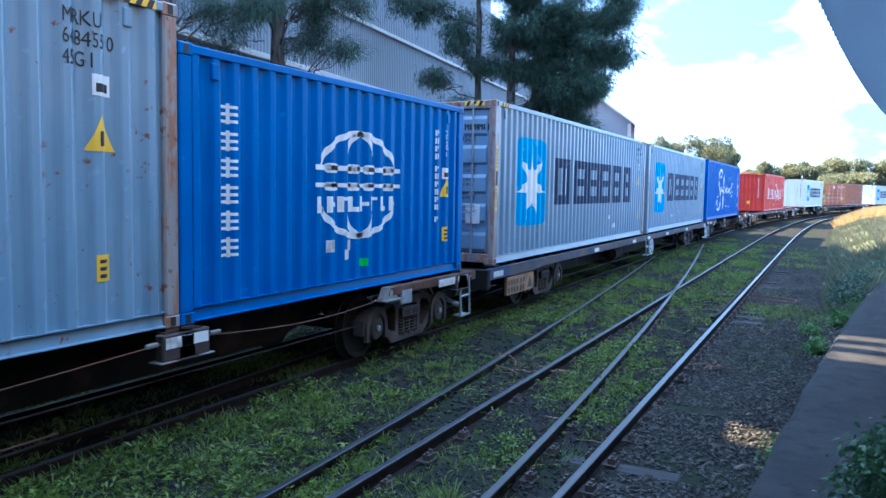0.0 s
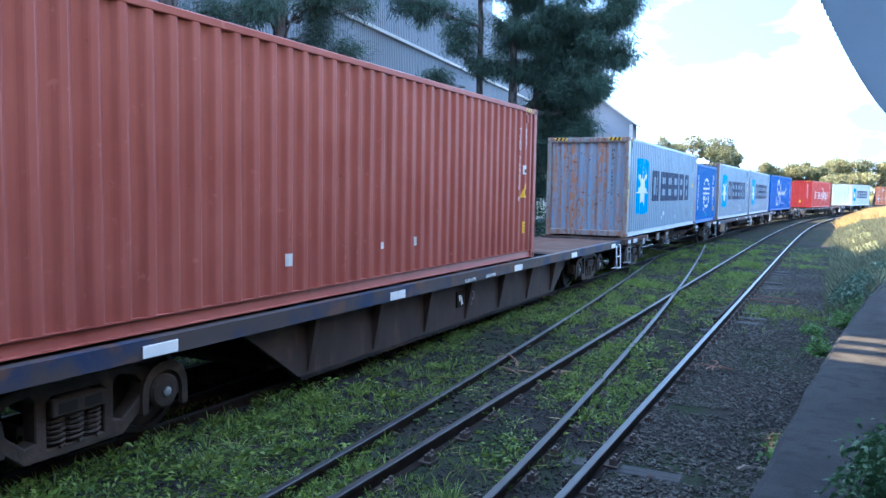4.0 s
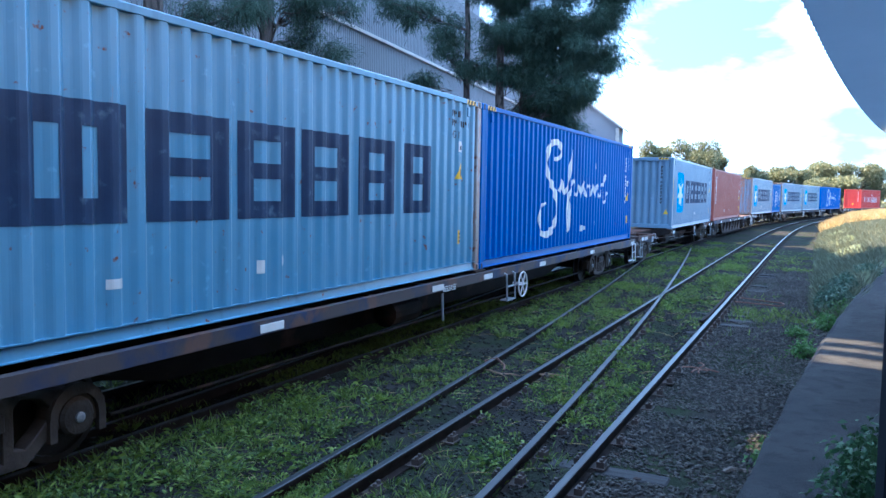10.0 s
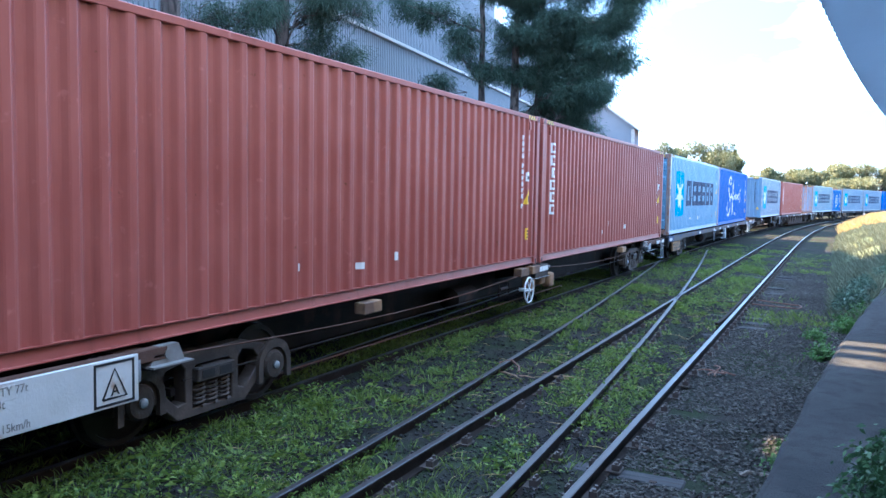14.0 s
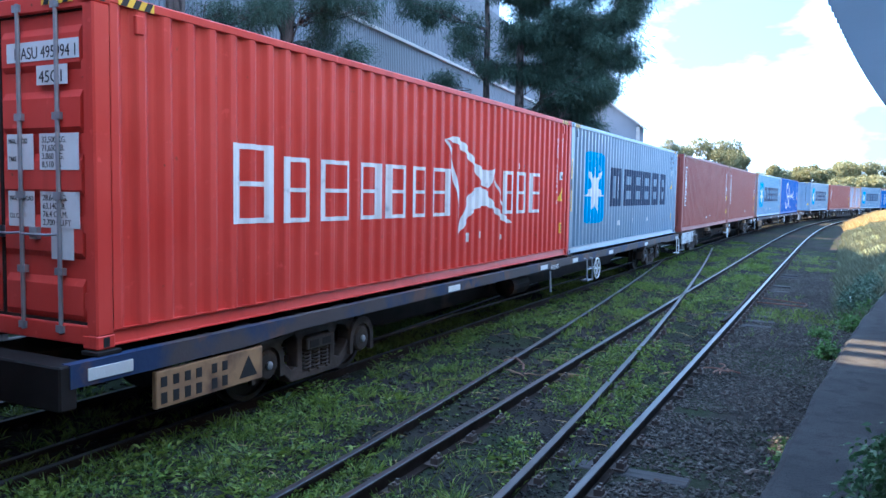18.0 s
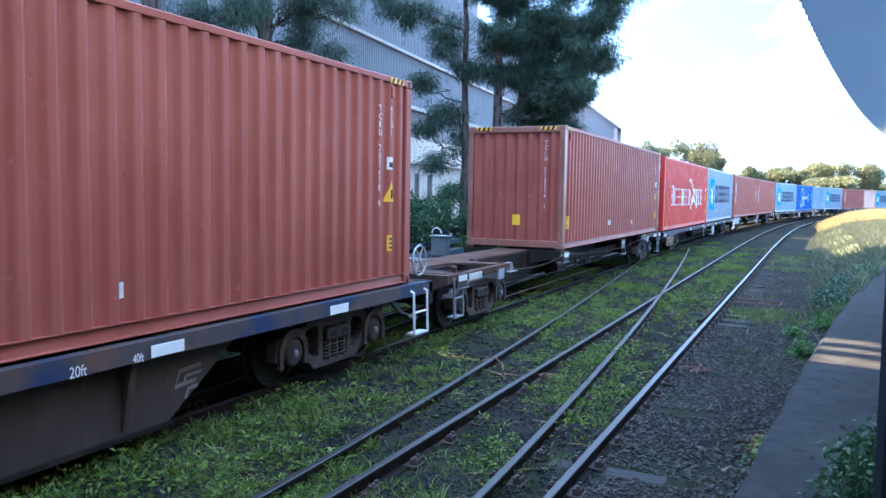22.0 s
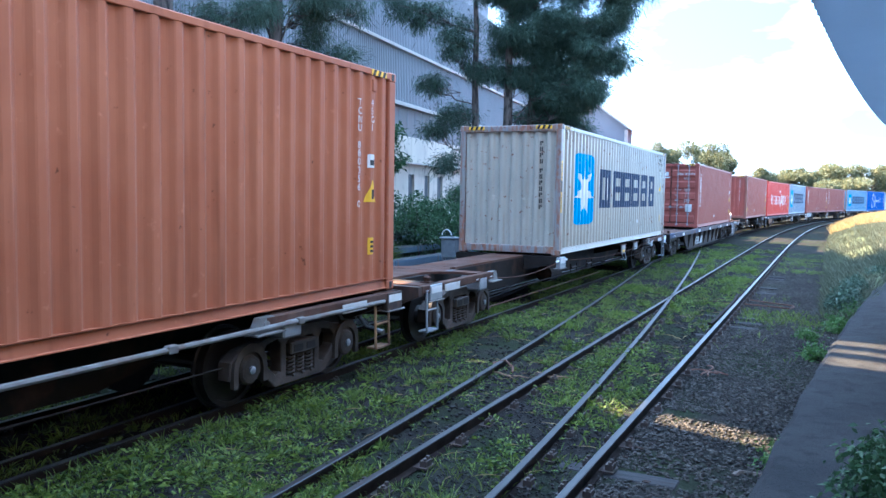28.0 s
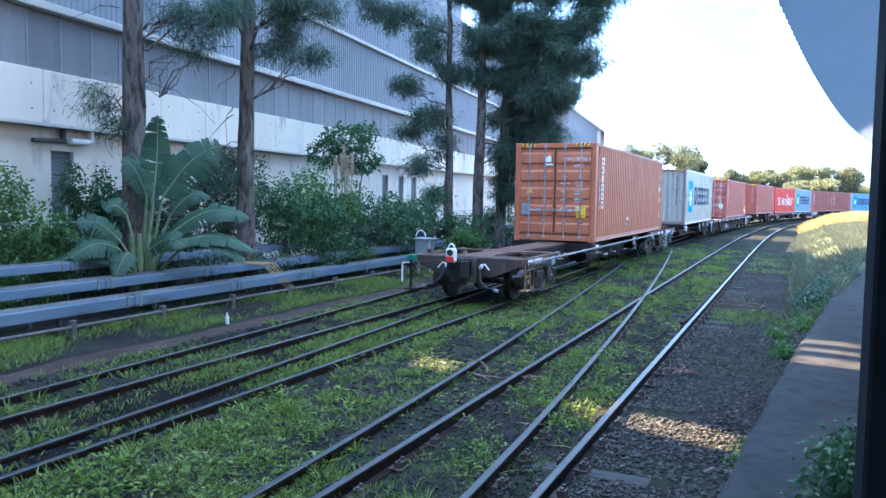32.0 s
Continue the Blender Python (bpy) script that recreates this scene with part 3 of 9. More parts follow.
    if seed == 4:
        bm = bmesh.new()
        rect(bm, 0.37, 0.61, 0.48, 0.78)
        cs = part("caution_sticker", on_side(bm, L), MAT["yellow"], ob, "yellow high container caution sticker")
        bm = bmesh.new()
        for k, wd in enumerate(("CAUTION", "HIGH", "CONTAINER")):
            tb = text_bm(wd, 0.062, 0.385 + 0.05 * (k == 1), 0.755 - k * 0.09, 0.62)
            tm = finish(tb, "writing", MAT["ink"])
            bm.from_mesh(tm)
        tagged(part("writing", on_side(bm, L, 0.008), MAT["ink"], cs), kind="stuff")
    for k in range(3):
        bm = bmesh.new()
        a, z = rnd.uniform(0.35, 0.7) * L, rnd.uniform(0.35, 0.6)
        rect(bm, a, a + rnd.uniform(0.08, 0.18), z, z + rnd.uniform(0.08, 0.15))
        part("sticker", on_side(bm, L), MAT["white"], ob)
    for y in (0.42, L - 0.6):
        part("vent_cover", bevelled(W2 - 0.03, W2 + 0.012, y, y + 0.09, H - 0.30, H - 0.14, 0.01), p, ob)
    if rear_code:
        ends = MAT["mark_white"] if ink is not MAT["ink"] else MAT["ink"]
        if door:
            if key != "signal_red":
                bm = bmesh.new()
                if seed not in CODES:
                    code_marks(bm, 0.30, H - 0.42, ((4, 6, 1),), step=0.066)
                for k, (head, kilo, pound) in enumerate((("MAX. GROSS", "32,500 KGS", "71,650 LBS"), ("TARE", "3,700 KGS", "8,160 LBS"), ("NET", "28,800 KGS", "63,490 LBS"), ("CU. CAP.", "76.4 CU.M.", "2,700 CU.FT"))):
                    z = 1.72 - k * 0.24
                    letters(head, 0.075, ends, ob, pose(0.18, 0.0105, z - 0.03, 90), squeeze=0.7)
                    letters(kilo, 0.075, ends, ob, pose(0.60, 0.0105, z, 90), squeeze=0.7)
                    letters(pound, 0.075, ends, ob, pose(0.60, 0.0105, z - 0.085, 90), squeeze=0.7)
                rect(bm, -0.32, -0.06, H - 0.66, H - 0.60)
                shape(bm, ((-0.28, H - 0.56), (-0.12, H - 0.56), (-0.12, H - 0.40), (-0.20, H - 0.36), (-0.28, H - 0.44)))
                for v in bm.verts:
                    v.co = (v.co.y, 0.0115, v.co.z)
                tagged(part("code", bm, ends, ob), kind="stuff")
                bm = bmesh.new()
                box(bm, -1.0, -0.74, 0.014, 0.0175, 0.78, 1.12)
                part("data_plate", bm, MAT["zinc"], ob, "dull grey metal data plate")
            if key == "signal_red":
                for x0, x1, z0, z1, rows in ((0.14, 1.04, H - 0.54, H - 0.38, 0), (0.52, 0.90, H - 0.74, H - 0.58, 0), (0.12, 0.46, 1.46, 1.76, 3), (0.54, 1.02, 1.46, 1.76, 4), (0.12, 0.46, 0.98, 1.28, 2), (0.54, 1.02, 0.98, 1.28, 4)):
                    bm = bmesh.new()
                    box(bm, x0, x1, 0.012, 0.0165, z0, z1)
                    plate = part("data_plate", bm, MAT["white"], ob, "white plate with dark lines of writing")
                    bm = bmesh.new()
                    for k in range(rows):
                        z = z1 - 0.05 - k * (z1 - z0 - 0.06) / rows
                        box(bm, x0 + 0.03, x1 - 0.06 - 0.04 * (k % 2), 0.0085, 0.0118, z - 0.022, z)
                    if rows == 4:
                        words = ("32,500 KG.", "71,650 LB.", "3,860 KG.", "8,510 LB.") if z0 > 1.2 else ("28,640 KG.", "63,140 LB.", "76.4 CU.M.", "2,700 CU.FT")
                        for k, word in enumerate(words):
                            letters(word, 0.07, MAT["ink"], plate, pose(x0 + 0.03, 0.0105, z1 - 0.075 - k * 0.068, 90), squeeze=0.95)
                        bm.free()
                    elif rows:
                        words = ("MAX. GROSS", "TARE") if z0 > 1.2 else ("MAX. PAYLOAD", "CU. CAP.")
                        for k, word in enumerate(words):
                            letters(word, 0.06, MAT["ink"], plate, pose(x0 + 0.02, 0.0105, z1 - 0.08 - k * 0.15, 90), squeeze=0.72)
                        bm.free()
                ends = MAT["ink"]
            if seed in CODES:
                letters(CODES[seed], 0.14, ends, ob, pose(0.24, 0.0105, H - 0.52, 90), squeeze=0.85)
            letters("45G1", 0.14, ends, ob, pose(0.55, 0.0105, H - 0.72, 90))
            bm = bmesh.new()
            shape(bm, ((-0.86, 1.42), (-0.66, 1.42), (-0.76, 1.62)))
            for v in bm.verts:
                v.co = (v.co.y, 0.017, v.co.z)
            part("warning_triangle", bm, MAT["yellow"], ob)
            bm = bmesh.new()
            rect(bm, 0.66, 0.94, 0.72, 1.06)
            for v in bm.verts:
                v.co = (v.co.y, 0.0165, v.co.z)
            if key == "rust_orange":
                sg = part("caution_sticker", bm, MAT["yellow"], ob, "yellow high container caution sticker")
                for k, w in enumerate(("CAUTION", "9'6\"", "HIGH", "CONTAINER")):
                    letters(w, 0.062, MAT["ink"], sg, pose(0.675, 0.0155, 1.0 - k * 0.08, 90), squeeze=0.75)
            else:
                part("data_plate", bm, MAT["white"], ob)
        else:
            if seed in CODES:
                bm = text_bm(CODES[seed], 0.14, 0.72, H - 0.34, 0.8, 0.125)
            else:
                bm = bmesh.new()
                code_marks(bm, 0.72, H - 0.36, ((4, 7),), char=(0.07, 0.10), down=True)
            for v in bm.verts:
                v.co = (v.co.y, 0.028, v.co.z)
            tagged(part("code", bm, ends, ob), kind="stuff")
            if livery is not star_livery:
                bm = bmesh.new()
                rect(bm, -0.05, 0.15, 0.55, 0.80)
                for v in bm.verts:
                    v.co = (v.co.y, 0.03, v.co.z)
                part("height_sticker", bm, MAT["yellow"], ob)
            elif seed == 11:
                bm = bmesh.new()
                shape(bm, ((0.86, 0.60), (1.06, 0.60), (0.96, 0.80)))
                for v in bm.verts:
                    v.co = (v.co.y, 0.03, v.co.z)
                part("warning_triangle", bm, MAT["yellow"], ob)
    return ob


# ---- what is painted on the sides ----
def star_livery(ob, L, H, key):
    bm = bmesh.new()
    shape(bm, rounded(1.15, 2.75, 0.64, 2.34, 0.2))
    panel = part("emblem_panel", on_side(bm, L), MAT["mark_cyan"], ob, "bright blue rounded square with a white star")
    bm = bmesh.new()
    shape(bm, star_shape(1.95, 1.46, 0.78))
    part("star", on_side(bm, L, 0.009), MAT["mark_white"], panel)
    bm = bmesh.new()
    for y0, y1, sw in ((3.36, 4.54, 0.30), (4.72, 5.78, 0.27), (5.95, 6.87, 0.26), (7.05, 7.98, 0.26), (8.22, 9.20, 0.27), (9.45, 10.36, 0.26)):
        frame_mark(bm, y0, y1, 1.03, 2.03, sw, y1 - y0 > 1.1)
    pieces("name_block", on_side(bm, L), MAT["mark_navy"], ob, "dark navy painted block")
    tag = bmesh.new()
    box(tag, W2 + 0.001, W2 + 0.004, 0.05, 0.12, 0.95, 2.1)
    strip = part("caution_strip", tag, MAT["yellow"], ob, "yellow upright caution strip")
    tag = bmesh.new()
    box(tag, W2 + 0.004, W2 + 0.006, 0.05, 0.12, 1.40, 1.66)
    for k in range(6):
        box(tag, W2 + 0.004, W2 + 0.006, 0.068, 0.10, 1.03 + k * 0.058, 1.06 + k * 0.058)
        box(tag, W2 + 0.004, W2 + 0.006, 0.068, 0.10, 1.72 + k * 0.058, 1.75 + k * 0.058)
    tagged(part("writing", tag, MAT["ink"], strip), kind="stuff")


def stack_livery(ob, L, H, key):
    bm = bmesh.new()
    for k in range(6):
        a, z = (0.75, 2.50 - k * 0.26) if key == "rust_orange" else (0.63, 2.45 - k * 0.255)
        w = (0.31, 0.29, 0.20, 0.31, 0.29, 0.31)[k]
        frame_mark(bm, a + (0.31 - w) / 2, a + (0.31 + w) / 2, z - 0.21, z, 0.062, mid=False, bar=0.048)
    pieces("name_block", on_side(bm, L), MAT["mark_white"], ob, "white painted block")
    if key == "rust_orange":
        # chalked scribbles beside it
        bm = bmesh.new()
        loops = [(0.50 + 0.035 * math.sin(k * 2.1) + 0.012 * (k % 3), 1.66 - 0.052 * k + 0.03 * math.cos(k * 2.6)) for k in range(14)]
        brush(bm, L, smooth_path(loops, 4), 0.011)
        brush(bm, L, smooth_path([(0.53, 1.70), (0.525, 1.45), (0.54, 1.2), (0.535, 0.93)], 4), 0.010)
        hooks = [(0.66 + 0.03 * math.sin(k * 1.7), 1.90 - 0.073 * k) for k in range(14)]
        brush(bm, L, smooth_path(hooks, 4), 0.009)
        tagged(part("scribble", bm, MAT["mark_white"], ob, "faint chalk scribble"), kind="stuff")


def brush(bm, L, path, width, chunk=5):
    """A painted stroke laid on the side in short runs, each a hair above the last, so that it may cross itself."""
    ws = width if isinstance(width, list) else [width] * len(path)
    for i, a in enumerate(range(0, len(path) - 1, chunk)):
        run = bmesh.new()
        ribbon(run, path[a:a + chunk + 1], ws[a:a + chunk + 1])
        me = bpy.data.meshes.new("stroke")
        on_side(run, L, 0.005 + 0.0009 * (i % 8)).to_mesh(me)
        run.free()
        bm.from_mesh(me)
        bpy.data.meshes.remove(me)


def script_livery(ob, L, H, key):
    """One flowing white brush stroke."""
    bm = bmesh.new()
    big = [(4.21, 2.13), (4.42, 2.13), (4.60, 2.18), (4.67, 2.33), (4.57, 2.46), (4.33, 2.50), (4.01, 2.46), (3.75, 2.27), (3.66, 2.02), (3.82, 1.72), (4.17, 1.47), (4.40, 1.22), (4.41, 0.85), (4.16, 0.58), (3.75, 0.46), (3.40, 0.52), (3.26, 0.75), (3.30, 1.0),
           (3.49, 1.12), (3.74, 1.15)]
    n = 5 * (len(big) - 1) + 1
    brush(bm, L, smooth_path(big), [0.05 + 0.115 * math.sin(math.pi * k / (n - 1)) ** 0.7 + 0.02 * math.sin(k * 0.4) for k in range(n)])
    mid = [(4.60, 1.40), (4.80, 1.66), (4.96, 1.36), (5.21, 1.50), (5.46, 2.08), (5.58, 2.38), (5.60, 2.20), (5.41, 1.80), (5.27, 1.37), (5.22, 0.94), (5.29, 0.50), (5.42, 0.56), (5.45, 0.93), (5.38, 1.25), (5.55, 1.5)]
    brush(bm, L, smooth_path(mid), 0.10)
    tail = [(5.52 + 0.225 * k, (1.62 + 0.06 * math.sin(1.7 * k)) if k % 2 else (1.31 + 0.02 * math.sin(k))) for k in range(0, 14)]
    tail += [(8.66, 1.62), (8.80, 1.90), (8.68, 1.60), (8.62, 1.22), (8.80, 1.16), (9.06, 1.42)]
    brush(bm, L, smooth_path(tail), 0.085)
    part("brush_stroke", bm, MAT["mark_white"], ob, "flowing white painted brush stroke")
    bm = bmesh.new()
    shape(bm, [(7.76 + 0.06 * math.cos(a * math.pi / 4), 2.10 + 0.1 * math.sin(a * math.pi / 4)) for a in range(8)])
    part("brush_dot", on_side(bm, L), MAT["mark_white"], ob)


def bird_livery(ob, L, H, key):
    bm = bmesh.new()
    frame_mark(bm, 1.59, 2.22, 0.98, 1.78, 0.14, bar=0.055)
    for y0, y1 in ((2.38, 2.88), (3.07, 3.67), (3.88, 4.36), (4.52, 5.02), (5.18, 5.62), (5.78, 6.34)):
        frame_mark(bm, y0, y1, 0.97, 1.68, 0.105, bar=0.05)
    for y0, y1 in ((8.47, 8.92), (9.06, 9.58), (9.78, 10.36)):
        frame_mark(bm, y0, y1, 0.96, 1.72, 0.115, bar=0.06)
    for y in (9.2, 9.42):
        rect(bm, y, y + 0.08, 1.78, 1.88)
    pieces("name_bar", on_side(bm, L), MAT["mark_white"], ob, "thin white painted bar")
    bm = bmesh.new()
    over = smooth_path([(6.22, 2.12), (6.40, 2.175), (6.62, 2.17), (6.88, 2.08), (7.12, 1.93), (7.33, 1.80), (7.58, 1.72), (7.85, 1.70), (8.05, 1.75)], 4)
    under = smooth_path([(6.22, 2.12), (6.38, 2.10), (6.57, 2.07), (6.79, 1.98), (7.01, 1.87), (7.24, 1.72), (7.45, 1.53), (7.68, 1.42), (7.90, 1.43), (8.05, 1.75)], 4)
    shape(bm, under + over[-2:0:-1])
    over = smooth_path([(6.72, 0.67), (6.77, 0.89), (6.97, 1.20), (7.20, 1.37), (7.51, 1.42), (7.78, 1.33), (8.06, 1.14), (8.37, 1.0), (8.70, 0.88), (8.85, 0.80)], 4)
    under = smooth_path([(6.72, 0.67), (6.96, 0.86), (7.20, 1.01), (7.51, 1.10), (7.77, 1.10), (8.02, 1.04), (8.29, 0.91), (8.61, 0.80), (8.85, 0.80)], 4)
    shape(bm, under + over[-2:0:-1])
    ribbon(bm, smooth_path([(6.22, 2.12), (6.40, 1.88), (6.51, 1.59), (6.65, 1.20), (6.72, 0.72)]), [0.03 + 0.05 * math.sin(math.pi * k / 20) for k in range(21)])
    ribbon(bm, smooth_path([(8.05, 1.74), (8.14, 1.52), (8.33, 1.28), (8.49, 1.11), (8.70, 0.88)]), 0.045)
    part("banner_shape", on_side(bm, L), MAT["mark_white"], ob, "white waving banner shape")


def globe_livery(ob, L, H, key):
    bm = bmesh.new()
    for a0, a1 in ((20, 160), (200, 340)):
        ribbon(bm, [(3.07 + 0.92 * math.cos(radians(a)), 1.33 + 0.64 * math.sin(radians(a))) for a in range(a0, a1 + 1, 10)], 0.075)
        for q in (0.40,):
            ribbon(bm, [(3.07 + q * 0.92 * math.cos(radians(a)), 1.33 + 0.64 * math.sin(radians(a))) for a in range(a0 + 16, a1 - 15, 9)], 0.07)
    rect(bm, 2.1, 4.05, 1.50, 1.56)
    rect(bm, 2.1, 4.05, 1.30, 1.35)
    for k in range(4):
        shape(bm, rounded(2.32 + k * 0.42, 2.32 + k * 0.42 + 0.28, 1.47, 1.585, 0.04, 2))
        shape(bm, rounded(2.32 + k * 0.42, 2.32 + k * 0.42 + 0.28, 1.26, 1.36, 0.04, 2))
    for k in range(8):
        a = 2.12 + k * 0.235
        rect(bm, a, a + 0.085, 1.0, 1.19)
        rect(bm, a + 0.085, a + 0.185, 1.0 + 0.07 * (k % 3), 1.06 + 0.06 * (k % 3))
    part("globe_emblem", on_side(bm, L), MAT["mark_white"], ob, "white ring emblem with bars across")
    bm = bmesh.new()
    for k in range(6):
        z = 2.10 - k * 0.262
        for r in range(3):
            rect(bm, 0.56, 0.78, z - 0.05 - r * 0.07, z - 0.02 - r * 0.07)
        rect(bm, 0.655, 0.69, z - 0.20, z)
    pieces("sign_block", on_side(bm, L), MAT["mark_white"], ob, "white painted block")
    bm = bmesh.new()
    rect(bm, 3.08, 3.24, 0.30, 0.40)
    part("sticker", on_side(bm, L), MAT["green"], ob, "bright green sticker")


# ---- bogies and wagons ----
WHEEL_R = 0.43


def wheelset_meshes():
    bm = bmesh.new()
    for s in (-1, 1):
        lathe(bm, [(s * 0.685, WHEEL_R + 0.028), (s * 0.71, WHEEL_R + 0.028), (s * 0.722, WHEEL_R), (s * 0.815, WHEEL_R - 0.008), (s * 0.815, WHEEL_R - 0.06),
                   (s * 0.78, WHEEL_R - 0.07), (s * 0.765, 0.15), (s * 0.83, 0.12), (s * 0.83, 0.05)][::s], "x", 28)
    tube(bm, ((-1.0, 0, 0), (1.0, 0, 0)), 0.075, 12)
    for s in (-1, 1):
        for k in range(3):
            a = 2 * math.pi * k / 3
            tube(bm, ((s * 0.98, 0.045 * math.cos(a), 0.045 * math.sin(a)), (s * 1.03, 0.045 * math.cos(a), 0.045 * math.sin(a))), 0.014, 6)
    return finish(bm, "wheelset", MAT["wheel"])


def sideframe_mesh():
    """Cast truss of a three-piece bogie, one piece with three windows."""
    bm = bmesh.new()
    outer = [(-1.22, 0.36), (-0.72, 0.36), (-0.47, 0.14), (0.47, 0.14), (0.72, 0.36), (1.22, 0.36), (1.20, 0.55), (1.04, 0.65), (0.70, 0.70), (0.45, 0.78), (-0.45, 0.78), (-0.70, 0.70), (-1.04, 0.65), (-1.20, 0.55)]
    wide = [(-0.27, 0.22), (0.27, 0.22), (0.27, 0.60), (0.22, 0.64), (-0.22, 0.64), (-0.27, 0.60)]
    left = [(-0.37, 0.30), (-0.37, 0.62), (-0.43, 0.68), (-0.60, 0.645), (-0.68, 0.56), (-0.66, 0.46), (-0.56, 0.36), (-0.46, 0.28)]
    right = [(-y, z) for y, z in left[::-1]]
    edges = []
    for loop in (outer, wide, left, right):
        vs = [bm.verts.new((0.90, y, z)) for y, z in loop]
        edges += [bm.edges.new((vs[k], vs[(k + 1) % len(vs)])) for k in range(len(vs))]
    bmesh.ops.triangle_fill(bm, edges=edges, use_beauty=True, use_dissolve=False)
    ext = bmesh.ops.extrude_face_region(bm, geom=bm.faces[:])
    for v in ext["geom"]:
        if isinstance(v, bmesh.types.BMVert):
            v.co.x = 1.06
    rim = [e for e in bm.edges if len(e.link_faces) == 2 and e.calc_face_angle(0) > 0.8]
    bmesh.ops.recalc_face_normals(bm, faces=bm.faces[:])
    bmesh.ops.bevel(bm, geom=rim, offset=0.010, segments=1, affect="EDGES")
    return finish(bm, "sideframe", MAT["bogie"])


def spring_mesh():
    bm = bmesh.new()
    pts = [(0.078 * math.cos(a * math.pi / 4), 0.078 * math.sin(a * math.pi / 4), 0.22 + 0.26 * a / 48) for a in range(49)]
    tube(bm, pts, 0.016, 5)
    return finish(bm, "spring", MAT["bogie"])


BOGIE = None


def bogie(parent, y):
    """A four-wheeled bogie under a wagon."""
    global BOGIE
    if BOGIE is None:
        bm = bmesh.new()
        prism(bm, [(-0.18, 0.46), (0.18, 0.46), (0.18, 0.62), (-0.18, 0.62)], -1.1, 1.1, "x")
        bmesh.ops.bevel(bm, geom=bm.edges[:], offset=0.01, segments=1, affect="EDGES")
        bolster = finish(bm, "bogie", MAT["bogie"])
        bm = bmesh.new()
        lathe(bm, [(0.60, 0.24), (0.74, 0.24)], "z", 16)
        centre = finish(bm, "centre_plate", MAT["bogie"])
        bearer = finish(bevelled(-0.09, 0.09, -0.14, 0.14, 0.6, 0.72, 0.01), "side_bearer", MAT["bogie"])
        bm = bmesh.new()
        lathe(bm, [(0.88, 0.165), (1.075, 0.165), (1.10, 0.14), (1.105, 0.10)], "x", 16)
        box_me = finish(bm, "bearing_box", MAT["bogie"])
        bm = bmesh.new()
        lathe(bm, [(1.10, 0.045), (1.125, 0.045), (1.135, 0.02)], "x", 10)
        cap_me = finish(bm, "axle_cap", MAT["zinc"])
        bm = bmesh.new()
        box(bm, -0.95, 0.95, -0.03, 0.03, 0.36, 0.43)
        brake = finish(bm, "brake_beam", MAT["black"])
        bm = bmesh.new()
        prism(bm, [(0.03, 0.30), (0.08, 0.28), (0.075, 0.56), (0.03, 0.56)], -0.05, 0.05, "x")
        shoe = finish(bm, "brake_shoe", MAT["black"])
        bm = bmesh.new()
        arc = [(math.cos(radians(k)), math.sin(radians(k))) for k in range(0, 181, 20)]
        ring = [(0.27, -0.16)] + [(0.27 * c, 0.27 * q + 0.02) for c, q in arc] + [(-0.27, -0.16)] + [(-0.20, -0.16)] + [(0.20 * c, 0.20 * q) for c, q in arc[::-1]] + [(0.20, -0.16)]
        prism(bm, ring, 1.05, 1.10, "x")
        arch = finish(bm, "pedestal", MAT["bogie"])
        cap_end = finish(bevelled(1.03, 1.12, -0.26, 0.26, 0.475, 0.615, 0.012), "bolster_end", MAT["bogie"])
        # thin black plate painted as the shade in a bolster recess
        pocket_dark = finish(bevelled(1.118, 1.123, -0.085, 0.085, 0.50, 0.585, 0.002), "pocket_dark", MAT["black"])
        BOGIE = (arch, cap_end, pocket_dark, bolster, wheelset_meshes(), sideframe_mesh(), spring_mesh(), box_me, cap_me, brake, shoe, centre, bearer)
    arch, cap_end, pocket_dark, bolster, ws, sf, sp, bx, cap, brake, shoe, centre, bearer = BOGIE
    bo = part("bogie", bolster, MAT["bogie"], parent, "grimy cast steel four-wheeled bogie", at=pose(0, y, 0))
    part("centre_plate", centre, MAT["bogie"], bo)
    for turn, s in ((0, 1), (180, -1)):
        part("sideframe", sf, MAT["bogie"], bo, at=pose(0, 0, 0, 0, 0, turn))
        part("side_bearer", bearer, MAT["bogie"], bo, at=pose(s * 0.62, 0, 0))
        part("bolster_end", cap_end, MAT["bogie"], bo, at=pose(0, 0, 0, 0, 0, turn))
        part("spring", sp, MAT["bogie"], bo, at=pose(s * 1.0, 0, 0))
        for q in (-1, 1):
            part("spring", sp, MAT["bogie"], bo, at=pose(s * 1.0, q * 0.172, 0))
            part("pedestal", arch, MAT["bogie"], bo, at=pose(0, q * 0.92, WHEEL_R, 0, 0, turn))
            part("pocket_dark", pocket_dark, MAT["black"], bo, at=pose(0, q * 0.12, 0, 0, 0, turn))
            part("bearing_box", bx, MAT["bogie"], bo, at=pose(0, q * 0.92, WHEEL_R, 0, 0, turn))
            part("axle_cap", cap, MAT["zinc"], bo, at=pose(0, q * 0.92, WHEEL_R, 0, 0, turn))
            part("brake_shoe", shoe, MAT["black"], bo, at=pose(s * 0.72, s * 0.42 * (1 if q > 0 else -1) * s, 0, 0, 0, 0 if q > 0 else 180))
    for q in (-1, 1):
        part("brake_beam", brake, MAT["black"], bo, at=pose(0, q * 0.42, 0))
    for q in (-1, 1):
        WHEELSETS.append(part("wheelset", ws, MAT["wheel"], bo, at=pose(0, q * 0.92, WHEEL_R)))
    return bo


WHEELSETS = []


